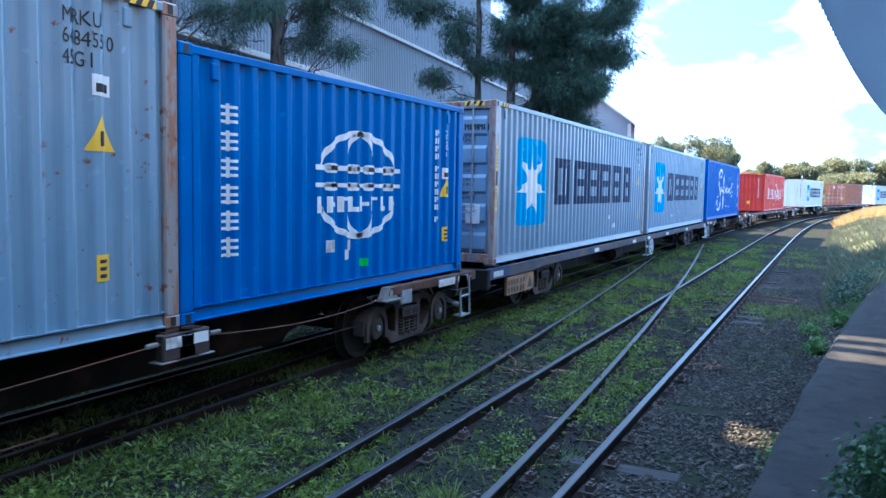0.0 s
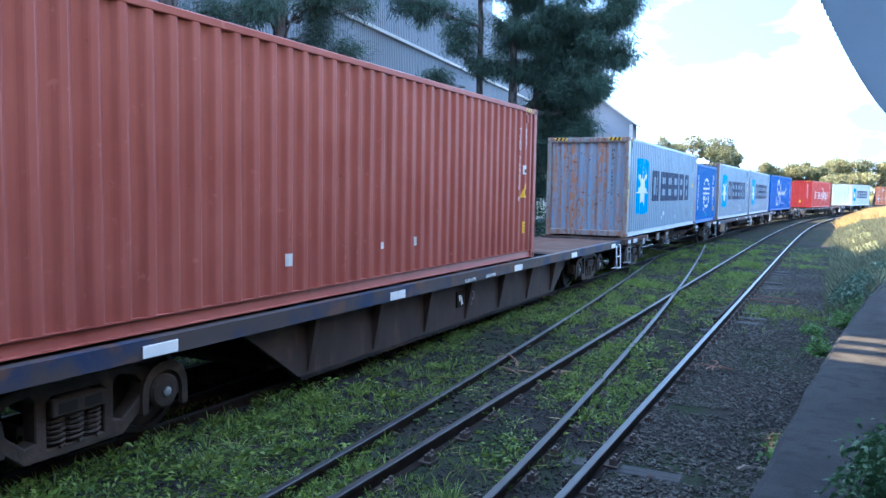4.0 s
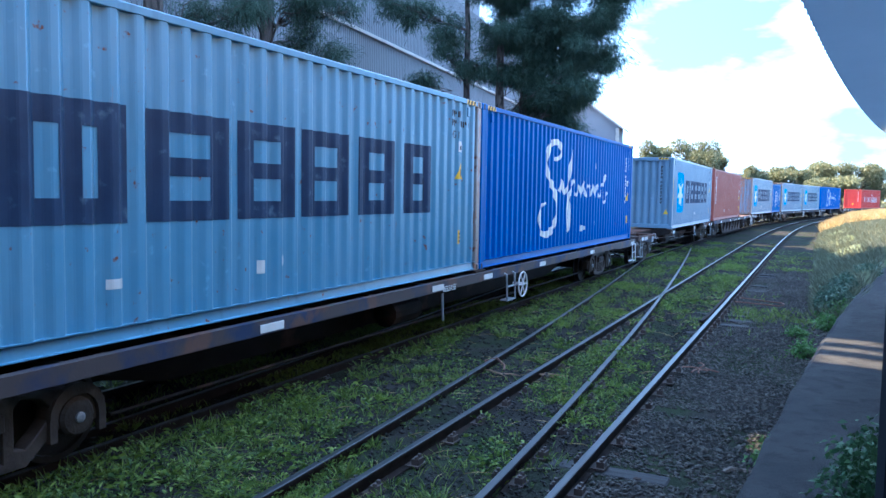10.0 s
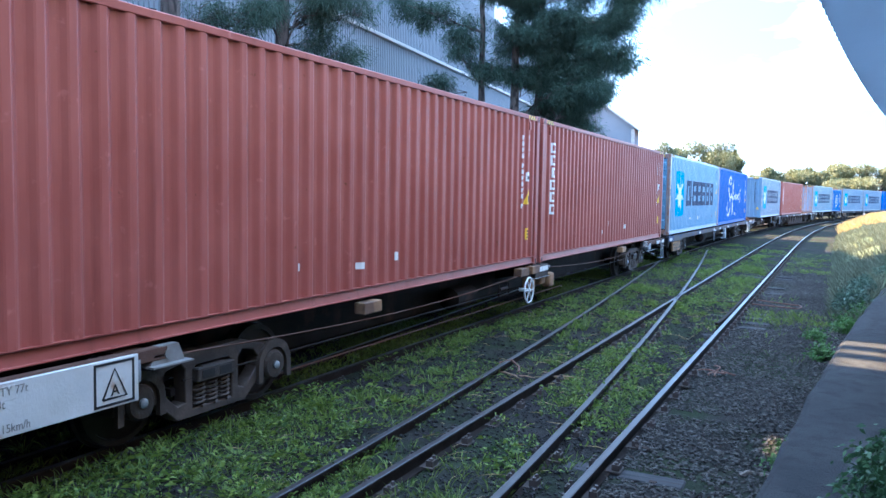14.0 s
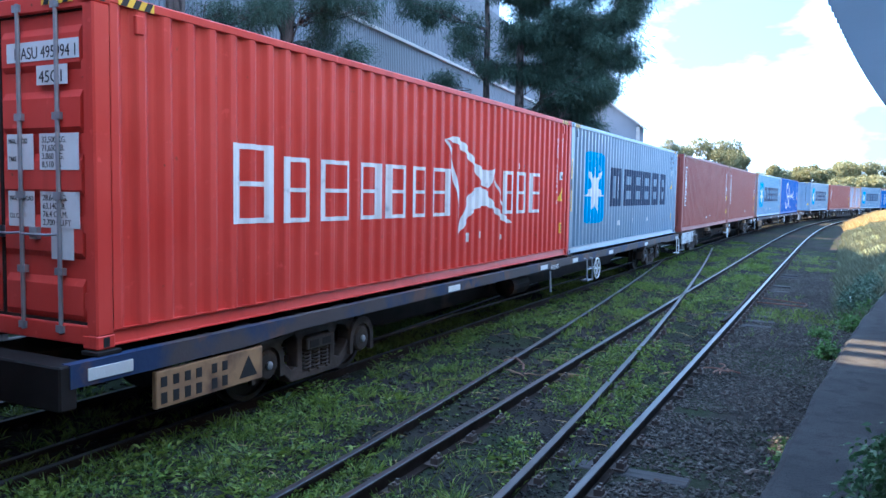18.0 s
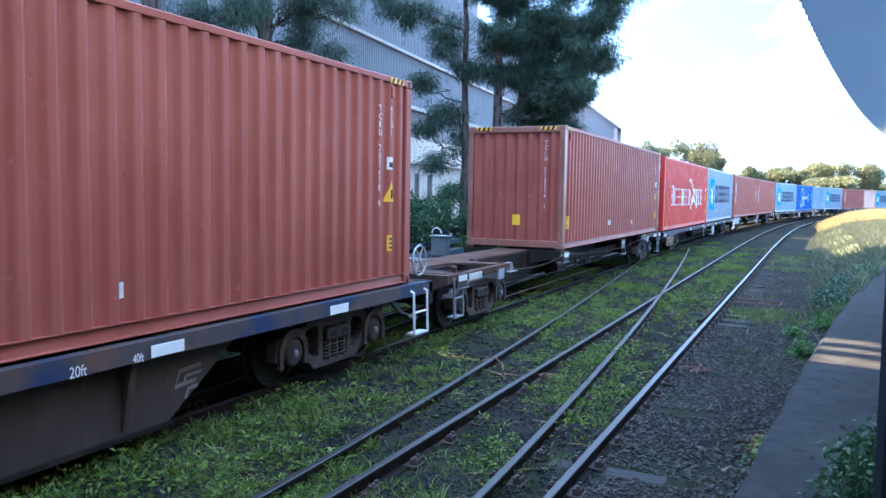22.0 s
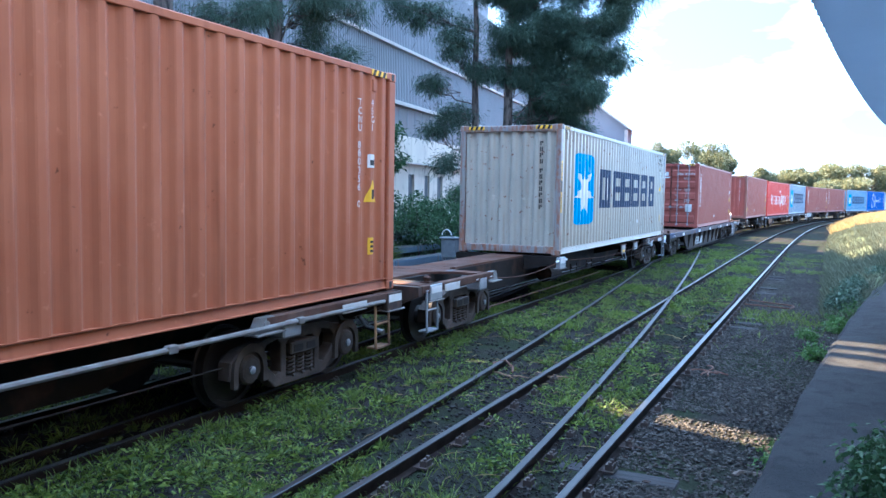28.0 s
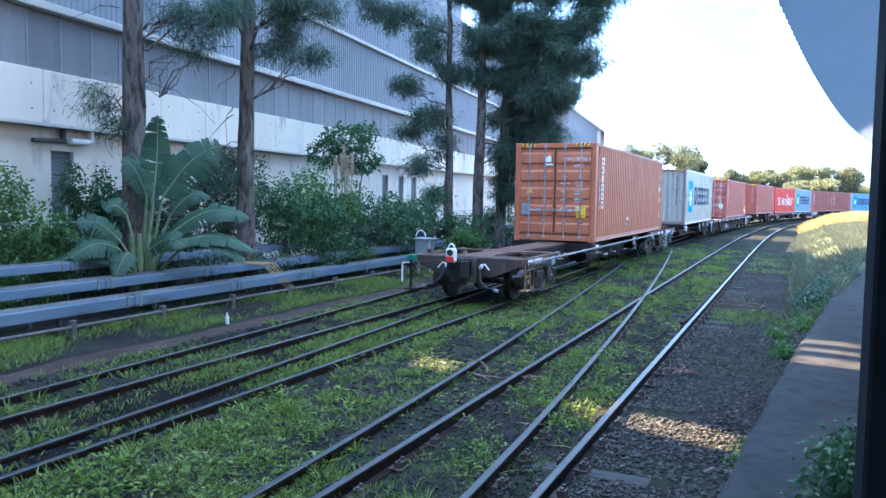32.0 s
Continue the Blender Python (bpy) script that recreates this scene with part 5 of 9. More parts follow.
def fish_wagon(L, slots, label, d=DECK, end_wheel=False, hopper=False):
    """Flat wagon with deep fish-bellied sides, deck plates at both ends and an open well between."""
    ob = thing("container_wagon", label, "wagon", group="wagons of the train")
    for s in (-1, 1):
        bm = bmesh.new()
        prism(bm, [(0.05, d - 0.01), (0.05, d - 0.18), (L - 0.05, d - 0.18), (L - 0.05, d - 0.01)], s * 1.26 - 0.06, s * 1.26 + 0.06, "x")
        part("side_sill", bm, MAT["sill_blue"], ob, "grimy dark blue side sill")
        bm = bmesh.new()
        prism(bm, [(4.2, d - 0.182), (5.2, d - 0.86), (L - 5.2, d - 0.86), (L - 4.2, d - 0.182)], s * 1.08 - 0.03, s * 1.08 + 0.03, "x")
        part("fish_belly", bm, MAT["belly"], ob, "deep brown fish-bellied side web")
        for y in np.arange(5.4, L - 5.2, 1.45):
            bm = bmesh.new()
            prism(bm, [(s * 1.11, d - 0.182), (s * 1.25, d - 0.182), (s * 1.13, d - 0.82), (s * 1.11, d - 0.82)][::s], y - 0.04, y + 0.04, "y")
            part("rib", bm, MAT["belly"], ob)
        bm = bmesh.new()
        prism(bm, [(5.2, d - 0.86), (L - 5.2, d - 0.86), (L - 5.2, d - 0.90), (5.2, d - 0.90)], s * 1.08 - 0.10, s * 1.08 + 0.07, "x")
        part("flange", bm, MAT["frame"], ob)
    for a, b in ((0.1, 4.6), (L - 5.4, L - 0.1)):
        bm = bevelled(-1.20, 1.20, a, b, d - 0.05, d - 0.012, 0.006)
        part("deck_plate", bm, MAT["deck"], ob, "rusty brown deck plate")
    bm = bmesh.new()
    for y in np.arange(5.0, L - 5.2, 2.2):
        box(bm, -1.2, 1.2, y, y + 0.3, d - 0.16, d - 0.02)
    pieces("cross_member", bm, MAT["frame"], ob)
    bm = bmesh.new()
    box(bm, -0.36, 0.36, 0.3, L - 0.3, d - 0.42, d - 0.06)
    part("spine", bm, MAT["frame"], ob)
    bm = bmesh.new()
    box(bm, -1.0, 1.0, 4.8, L - 5.4, 0.30, 0.34)
    part("well_floor", bm, MAT["black"], ob)
    for y in (0.09, L - 0.09):
        part("end_beam", bevelled(-1.32, 1.32, y - 0.08, y + 0.08, d - 0.36, d - 0.005, 0.015), MAT["frame"], ob)
    for y in (2.75, 6.9) + ((11.4, 14.9, 18.4) if hopper else (10.2, 14.2, 17.0)):
        part("reflector_plate", bevelled(1.322, 1.332, y, y + 0.40, d - 0.17, d - 0.06, 0.003), MAT["mark_white"], ob)
    if hopper:
        for y in (9.26, 10.09):
            letters("GRAIN HOPPER", 0.085, MAT["mark_white"], ob, pose(1.325, y, d - 0.17, 90, 0, 90), squeeze=0.72)
        letters("RELEASE", 0.10, MAT["worn_plate"], ob, pose(1.116, 9.72, d - 0.62, 90, 0, 90), squeeze=0.8)
        tag = part("tag_holder", bevelled(1.11, 1.14, 9.36, 9.62, d - 0.60, d - 0.34, 0.006), MAT["frame"], ob)
        bm = bmesh.new()
        ribbon(bm, [(9.44, d - 0.40), (9.46, d - 0.48), (9.50, d - 0.44), (9.53, d - 0.52), (9.55, d - 0.56)], 0.07)
        for v in bm.verts:
            v.co.x = 1.144
        part("paint_mark", bm, MAT["mark_white"], tag, "splashed white paint mark")
        bm = bmesh.new()
        tube(bm, [(1.13, 9.98 + 0.06 * math.cos(k * math.pi / 6), d - 0.46 + 0.07 * math.sin(k * math.pi / 6)) for k in range(12)], 0.01, 6, closed=True)
        part("release_ring", bm, MAT["zinc"], ob)
    else:
        pl = part("number_board", bevelled(1.112, 1.13, 7.3, 9.3, d - 0.75, d - 0.42, 0.005), MAT["board"], ob, "rust-stained pale number board")
        bm = bmesh.new()
        for y in (0.0, 0.16, 0.32, 0.48):
            box(bm, 1.13, 1.134, 7.40 + y, 7.50 + y, d - 0.55, d - 0.46)
            box(bm, 1.13, 1.134, 7.40 + y, 7.51 + y, d - 0.72, d - 0.60)
        tagged(part("code", bm, MAT["worn_ink"], pl), kind="stuff")
        bm = bmesh.new()
        ribbon(bm, [(8.90, d - 0.70), (9.04, d - 0.47), (9.18, d - 0.70), (8.90, d - 0.70)], 0.022)
        for v in bm.verts:
            v.co.x = 1.134
        part("sign_triangle", bm, MAT["worn_ink"], pl)
        letters("20ft", 0.13, MAT["mark_white"], ob, pose(1.325, 13.37, d - 0.18, 90, 0, 90), squeeze=0.8)
        letters("40ft", 0.11, MAT["mark_white"], ob, pose(1.325, 14.0, d - 0.18, 90, 0, 90), squeeze=0.7)
        letters("20ft", 0.10, MAT["mark_white"], ob, pose(1.325, 0.55, d - 0.145, 90, 0, 90), squeeze=0.7)
        letters("40ft", 0.10, MAT["mark_white"], ob, pose(1.325, 0.95, d - 0.145, 90, 0, 90), squeeze=0.7)
        bm = bmesh.new()
        ribbon(bm, [(15.04, d - 0.40), (14.76, d - 0.42), (14.70, d - 0.56), (14.98, d - 0.54)], 0.045)
        ribbon(bm, [(15.05, d - 0.47), (14.84, d - 0.48), (14.82, d - 0.53)], 0.03)
        ribbon(bm, [(15.0, d - 0.60), (14.87, d - 0.61), (14.83, d - 0.70)], 0.04)
        for v in bm.verts:
            v.co.x = 1.116
        pieces("emblem_stroke", bm, MAT["worn_plate"], ob, "pale angular painted stroke")
    twistlocks(ob, list(slots) + ([0.75] if min(slots) > 2 else []), d - 0.02)
    ladder(ob, L - 0.75, 0.28, d - 0.1, 0.42, "white", 1.37)
    if end_wheel:
        handwheel(ob, L - 0.3, 1.32, 1.22, 0.22, "zinc")
    coupler(ob, 0.05, -1)
    coupler(ob, L - 0.05, 1)
    bogie(ob, 2.3)
    bogie(ob, L - 2.3)
    return ob


# wagon: rear end, length, build; its containers: rear end, build
TRAIN = []


def put_train():
    sk = "grimy open spine container wagon with rusty deck plates"
    si = "grimy container flat wagon with dark blue low side sills"
    fi = "brown fish-bellied container flat wagon with deck plates"
    C40, C20 = 12.192, 6.058

    def rake(kind, u0, L, boxes, d=DECK - 0.03, **kw):
        slots = []
        for u, length, _ in boxes:
            slots += [u - u0 + 0.09, u - u0 + length - 0.09]
        if kind == "skel":
            more = [0.75 if min(slots) > 4 else L - 0.75] if L < 20 else []
            w = skeletal_wagon(L, sorted(slots + more), sk, d=d, **kw)
        elif kind == "sill":
            w = sill_wagon(L, sorted(slots), si, **kw)
            d = 0.99
        else:
            w = fish_wagon(L, sorted(slots), fi, d=d, **kw)
        TRAIN.append((w, u0, L, [(u - u0, d + 0.004, ob) for u, _, ob in boxes]))

    def triton(key, lab, **kw):
        return container(key, lab, livery=stack_livery, **kw)

    rake("skel", -203.6, 19.3, [(-196.71, C40, triton("rust_orange", "rusty orange forty-foot container with barred doors", door=True, rear_code=True, seed=1))], d=1.03, pipe=True, mids=((12.86, True),))
    rake("skel", -184.1, 19.3, [(-177.21, C40, container("worn_white", "weathered white forty-foot container with rust spots", livery=star_livery, rear_code=True, seed=2, frame_key="rusted_post"))], d=1.015, fresh=True, mids=((12.86, True), (14.44, False)))
    rake("fish", -164.2, 19.82, [(-157.17, C40, triton("oxide_red", "oxide red forty-foot container with barred doors", door=True, rear_code=True, seed=3))], d=1.008, end_wheel=True)
    rake("skel", -144.0, 19.1, [(-137.39, C40, container("oxide_red", "dented oxide red forty-foot container", rear_code=True, seed=4, frame_key="rubbed_red"))], d=1.038)
    rake("sill", -124.45, 25.2, [(-124.03, C40, container("signal_red", "bright red forty-foot container with white banner shape", livery=bird_livery, door=True, rear_code=True, tape=True, seed=5)),
                                 (-111.84, C40, container("steel_blue", "pale steel blue forty-foot container with a star emblem", livery=star_livery, seed=6))],
         wheel_at=14.5, release_at=11.2)
    rake("skel", -98.85, 25.6, [(-98.31, C40, triton("brown_red", "brown red forty-foot container with scratched end wall", rear_code=True, seed=7)),
                                (-85.94, C40, triton("brown_red", "brown red forty-foot container on a long wagon", seed=8))], d=0.975, mids=(), wheel_at=12.0, front_bogie=3.8, board=True)
    rake("sill", -72.80, 25.3, [(-72.36, C40, container("sky_blue", "rust-stained sky blue forty-foot container with a star emblem", livery=star_livery, door=True, rear_code=True, seed=9, frame_key="rusted_post")),
                                (-60.13, C40, container("cobalt_blue", "cobalt blue forty-foot container with a white brush stroke", livery=script_livery, seed=10))],
         wheel_at=14.6, release_at=11.0)
    rake("skel", -47.1, 19.2, [(-40.37, C40, container("steel_blue", "pale steel blue forty-foot container, lightly soiled", livery=star_livery, rear_code=True, seed=11))], d=1.008)
    rake("fish", -27.35, 19.5, [(-26.82, C40, triton("oxide_red", "oxide red forty-foot container with doors at the rear", door=True, rear_code=True, seed=12))], d=1.01, hopper=True)
    rake("skel", -7.4, 19.4, [(-6.9, C40, container("worn_blue", "heavily rusted blue forty-foot container with a star emblem", livery=star_livery, rear_code=True, seed=13, frame_key="rusted_post", end_key="rusted_blue")),
                              (5.3, C20, container("royal_blue", "royal blue twenty-foot container with a white ring emblem", C20, 2.591, livery=globe_livery, seed=14))], d=1.018, mids=((4.85, False), (6.4, True)))
    rake("sill", 12.25, 25.8, [(12.68, C40, container("steel_blue", "pale steel blue forty-foot container with grey doors", livery=star_livery, door=True, rear_code=True, seed=15, frame_key="rusted_post")),
                               (25.4, C40, container("steel_blue", "pale steel blue forty-foot container, far along the train", livery=star_livery, seed=16))], wheel_at=13.4)
    rake("skel", 38.3, 19.3, [(38.7, C40, container("cobalt_blue", "cobalt blue forty-foot container, far along the train", livery=script_livery, seed=17))])
    rake("sill", 57.8, 26.1, [(64.5, C40, container("signal_red", "bright red forty-foot container, far along the train", livery=bird_livery, rear_code=True, seed=18))])
    rake("skel", 84.2, 19.4, [(91.0, C40, container("grey_white", "grey white forty-foot container, far along the train", livery=star_livery, rear_code=True, seed=19))])
    rake("sill", 103.9, 26.2, [(117.0, C40, container("rust_orange", "orange red forty-foot container with doors, far along the train", door=True, rear_code=True, seed=20))])
    rake("skel", 130.4, 19.4, [(137.0, C40, container("grey_white", "grey white forty-foot container at the head of the view", livery=star_livery, rear_code=True, seed=21))])
    tail_marker()


def tail_marker():
    """End-of-train box on the last wagon's coupler, with its red disc, and the handbrake stand at the far corner."""
    w = TRAIN[0][0]
    bm = bevelled(-0.20, 0.02, -0.44, -0.30, 0.93, 1.22, 0.03)
    tm = part("end_marker", bm, MAT["white"], w, "white end-of-train marker with a red panel")
    part("red_panel", bevelled(-0.18, 0.0, -0.456, -0.442, 0.95, 1.05, 0.006), MAT["red_lens"], tm)
    bm = bmesh.new()
    lathe(bm, [(-0.458, 0.07), (-0.442, 0.07)], "y", 16, (-0.09, 0, 1.135))
    part("lamp_lens", bm, MAT["ink"], tm)
    bm = bmesh.new()
    tube(bm, [(-0.09 + 0.07 * math.cos(k * math.pi / 6), -0.37, 1.21 + 0.11 * math.sin(k * math.pi / 6)) for k in range(7)], 0.018, 6)
    part("grip", bm, MAT["white"], tm)
    part("bracket", bevelled(-0.14, -0.04, -0.42, -0.10, 0.86, 0.93, 0.008), MAT["black"], tm)
    MAT["green_stand"] = surface("faded_green_paint", (0.02, 0.12, 0.07), (0.03, 0.15, 0.09), 0.6, 5.0, spots=(0.1, 0.09, 0.08))
    bm = bmesh.new()
    tube(bm, [(-1.20, -0.05, 0.28), (-1.20, -0.05, 0.94)], 0.03, 6)
    box(bm, -1.32, -1.05, -0.12, 0.04, 0.24, 0.28)
    stand = part("handbrake_stand", bm, MAT["frame"], w, "dark handbrake stand at the wagon's corner")
    part("green_box", bevelled(-1.27, -1.08, -0.13, 0.02, 0.90, 1.02, 0.012), MAT["green_stand"], stand, "faded green brake box")
    bm = bmesh.new()
    tube(bm, [(-1.22, -0.06, 0.84), (-1.38, -0.08, 0.84), (-1.40, -0.08, 0.80), (-1.40, -0.08, 0.42)], 0.018, 6)
    part("grab_rail", bm, MAT["white"], stand)
    bm = bmesh.new()
    tube(bm, [(-1.10, -0.08, 0.82), (-0.55, -0.16, 0.58)], 0.012, 6)
    part("brake_lever", bm, MAT["deck"], stand)


def train_pose(u0, L, t):
    a, b = u0 + gone(t) + 2.2, u0 + gone(t) + L - 2.2
    xa, ya, _ = line_at(a)
    xb, yb, _ = line_at(b)
    turn = math.degrees(math.atan2(xb - xa, yb - ya))
    return pose(xa, ya, 0, 0, 0, -turn) @ pose(0, -2.2, 0)


def motions():
    """The train runs away from the camera; wheels roll."""
    stops = list(range(33))
    for w, u0, L, loads in TRAIN:
        rows = [(t, train_pose(u0, L, t)) for t in stops]
        walk(w, rows)
        for dy, dz, ob in loads:
            walk(ob, [(t, m @ pose(0, dy, dz)) for t, m in rows])
    for ws in WHEELSETS:
        y = ws.location.y
        walk(ws, [(k / 15, pose(0, y, WHEEL_R, -math.degrees(gone(k / 15) / WHEEL_R))) for k in range(481)])


put_train()
# ---- ground and tracks ----
RAIL_H = 0.155
GROUND_Z = -0.17


def rail_mesh(path, z=0.0):
    """A rail of true section along a plan line."""
    sec = [(-0.065, -RAIL_H), (0.065, -RAIL_H), (0.065, -RAIL_H + 0.012), (0.012, -RAIL_H + 0.03), (0.010, -0.045), (0.034, -0.036), (0.034, -0.006), (0.026, 0.0),
           (-0.026, 0.0), (-0.034, -0.006), (-0.034, -0.036), (-0.010, -0.045), (-0.012, -RAIL_H + 0.03), (-0.065, -RAIL_H + 0.012)]
    bm = bmesh.new()
    rings = []
    n = len(path)
    for i, p in enumerate(path):
        a, b = path[max(0, i - 1)], path[min(n - 1, i + 1)]
        d = Vector((b[0] - a[0], b[1] - a[1])).normalized()
        rings.append([bm.verts.new((p[0] + d.y * q[0], p[1] - d.x * q[0], z + q[1])) for q in sec])
    for A, B in zip(rings, rings[1:]):
        for k in range(len(sec)):
            f = bm.faces.new((A[k], A[(k + 1) % len(sec)], B[(k + 1) % len(sec)], B[k]))
            f.material_index = 1 if 5 < k < 9 else 0
    bm.faces.new(rings[0])
    bm.faces.new(rings[-1])
    return bm


def rail(path, label, bright=True, z=0.0):
    me_bm = rail_mesh(path, z)
    ob = thing("rail", label, "rail", bm=me_bm, mat=MAT["rail"], kind="structure")
    ob.data.materials.append(MAT["rail_head"] if bright else MAT["rail"] if bright is None else MAT["rail_dull"])
    return ob


MAT["rail"] = surface("rusty_rail_web", (0.014, 0.011, 0.010), (0.025, 0.019, 0.017), 0.85, 6.0, spots=(0.009, 0.008, 0.008), spec=0.08)
MAT["rail_head"] = surface("worn_rail_head", (0.048, 0.048, 0.052), (0.020, 0.019, 0.020), 0.30, 4.0, metal=0.6, bumpy=0.04, stretch=(1, 0.2, 1))
MAT["rail_dull"] = surface("dull_rail_head", (0.026, 0.027, 0.030), (0.013, 0.013, 0.014), 0.42, 4.0, metal=0.3, bumpy=0.06)

HALF_GAUGE = 0.7525


def offset_line(x, side, l0=-14.0, l1=330.0, start=0.0, step=3.0):
    out = []
    l = l0
    while l <= l1:
        px, py, th = line_at(l, x, start)
        out.append((px + side * math.cos(th), py - side * math.sin(th)))
        l += step
    return out


def eased(x, y0, y1, bend):
    """A plan line that leaves straight running at y0 and bends off to the left."""
    return [(x - bend * max(0.0, y - y0) ** 1.3, y) for y in np.arange(-12.0, y1, 1.0)]


def put_tracks():
    for s in (-1, 1):
        rail(offset_line(LINE_X, s * HALF_GAUGE), "worn steel running rail of the freight line", s < 0)
    for s in (-1, 1):
        rail(offset_line(-2.52, s * HALF_GAUGE, start=6.0), "worn steel running rail beside the platform", s > 0)
    # the line that leaves towards the left, behind the train
    rail(eased(-7.92, 4.0, 38, 0.025), "dull rail of a diverging siding", False)
    rail(eased(-6.19, 4.0, 38, 0.025), "dull rail of a diverging siding", False)
    # turnout that crosses from the platform line to the freight line
    rail(eased(-3.72, 4.0, 30.5, 0.0305), "dark rail of the turnout", False)
    rail(eased(-2.20, 4.0, 37.5, 0.0313), "rail of the turnout", False)
    # check rail opposite the crossing, flared at its ends
    rail([(-1.905, 15.3), (-1.868, 15.9), (-1.862, 17.5), (-1.862, 19.2), (-1.91, 20.3)], "short dark check rail beside the running rail", None, 0.004)




def leaf_material(name, base, second, rough=0.55, through=0.35, vary=0.35, dry=None):
    """Leaves: every leaf a little different, light passing through."""
    m, nt, b = principled(name, rough, 0.0, 0.35)
    geo = nt.nodes.new("ShaderNodeNewGeometry")
    col = blend(nt, geo.outputs["Random Per Island"], base, second)
    fac, _, _ = noise_fac(nt, 0.6, 0.4, 0.65, 3)
    col = blend(nt, times(nt, fac, vary), col, dry or tuple(c * 0.55 for c in base))
    nt.links.new(col, b.inputs["Base Color"])
    tr = nt.nodes.new("ShaderNodeBsdfTranslucent")
    nt.links.new(col, tr.inputs["Color"])
    mx = nt.nodes.new("ShaderNodeMixShader")
    mx.inputs[0].default_value = through
    nt.links.new(b.outputs[0], mx.inputs[1])
    nt.links.new(tr.outputs[0], mx.inputs[2])
    nt.links.new(mx.outputs[0], nt.nodes["Material Output"].inputs["Surface"])
    return m


def leaf_mesh(name, base, way, length, width, mat, bend=0.25, rnd=None):
    """Many small leaves at once: pointed quads in two halves, from arrays of places, directions, lengths and widths."""
    rnd = rnd or np.random.RandomState(3)
    n = len(base)
    way = way / np.maximum(1e-6, np.linalg.norm(way, axis=1))[:, None]
    ref = rnd.normal(size=(n, 3))
    side = np.cross(way, ref)
    side /= np.maximum(1e-6, np.linalg.norm(side, axis=1))[:, None]
    length, width = np.broadcast_to(length, (n,))[:, None], np.broadcast_to(width, (n,))[:, None]
    droop = np.zeros((n, 3))
    droop[:, 2] = -1
    mid = base + way * length * 0.5 + droop * length * bend * 0.15
    tip = base + way * length + droop * length * bend
    verts = np.stack([base, mid - side * width / 2, tip, mid + side * width / 2], 1).reshape(-1, 3)
    me = bpy.data.meshes.new(name)
    me.vertices.add(4 * n)
    me.vertices.foreach_set("co", verts.astype(np.float32).ravel())
    me.loops.add(4 * n)
    me.loops.foreach_set("vertex_index", np.arange(4 * n, dtype=np.int32))
    me.polygons.add(n)
    me.polygons.foreach_set("loop_start", np.arange(0, 4 * n, 4, dtype=np.int32))
    me.polygons.foreach_set("loop_total", np.full(n, 4, np.int32))
    me.update(calc_edges=True)
    me.validate()
    me.materials.append(mat)
    return me


def field(x, y, s, seed=0):
    """A cheap smooth random field of about -1 to 1."""
    r = np.random.RandomState(seed)
    out = 0
    for k in range(6):
        a, ph, q = r.uniform(0, 6.28), r.uniform(0, 6.28), s * r.uniform(0.6, 1.9)
        out = out + np.sin((x * math.cos(a) + y * math.sin(a)) * q + ph)
    return out / 3.0


def ground_z(x, y):
    x, y = np.asarray(x) * 1.0, np.asarray(y) * 1.0
    silt = np.clip((-3.35 - x) / 0.35, 0, 1) * np.clip((x + 9.2) / 0.5, 0, 1)
    silt = silt + 0.5 * np.clip((-1.95 - x) / 0.2, 0, 1) * np.clip((x + 3.7) / 0.35, 0, 1)
    return GROUND_Z + 0.065 * silt + (0.035 - 0.012 * silt) * field(x, y, 1.3, 8)


MAT["weed"] = leaf_material("weed_leaves", (0.030, 0.066, 0.012), (0.20, 0.26, 0.035), dry=(0.030, 0.050, 0.014))
MAT["grass"] = leaf_material("grass_blades", (0.05, 0.095, 0.016), (0.22, 0.28, 0.045), dry=(0.09, 0.10, 0.035))
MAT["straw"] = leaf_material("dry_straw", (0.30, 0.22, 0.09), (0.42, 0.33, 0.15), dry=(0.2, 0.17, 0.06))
MAT["stone"] = surface("ballast_stone", (0.030, 0.029, 0.029), (0.088, 0.080, 0.074), 0.85, 12.0, spots=(0.03, 0.028, 0.027), fine=90, bumpy=0.4, spec=0.2)
MAT["cinder"] = surface("black_cinder_lumps", (0.012, 0.012, 0.013), (0.036, 0.034, 0.034), 0.85, 12.0, fine=90, bumpy=0.4, spec=0.2)
MAT["timber"] = surface("weathered_sleeper", (0.052, 0.052, 0.056), (0.026, 0.025, 0.026), 0.92, 3.0, spec=0.1, spots=(0.035, 0.03, 0.028), stretch=(0.6, 9, 6), fine=50, bumpy=0.6)
MAT["chair"] = surface("rail_chair_iron", (0.03, 0.025, 0.024), (0.055, 0.04, 0.035), 0.7, 8.0)


def ground_material():
    m, nt, b = principled("cinder_and_soil", 0.98, 0, 0.03)
    f1, g1, _ = noise_fac(nt, 1.3, 0.38, 0.62, 6)
    col = blend(nt, f1, (0.011, 0.011, 0.011), (0.024, 0.022, 0.021))
    f2, g2, _ = noise_fac(nt, 38.0, 0.42, 0.66, 4)
    col = blend(nt, times(nt, f2, 0.6), col, (0.042, 0.039, 0.037))
    f3, g3, _ = noise_fac(nt, 0.55, 0.47, 0.6, 5)
    col = blend(nt, times(nt, f3, 0.5), col, (0.020, 0.032, 0.011))
    nt.links.new(col, b.inputs["Base Color"])
    bump(nt, b, g2, 0.8, 0.03)
    return m


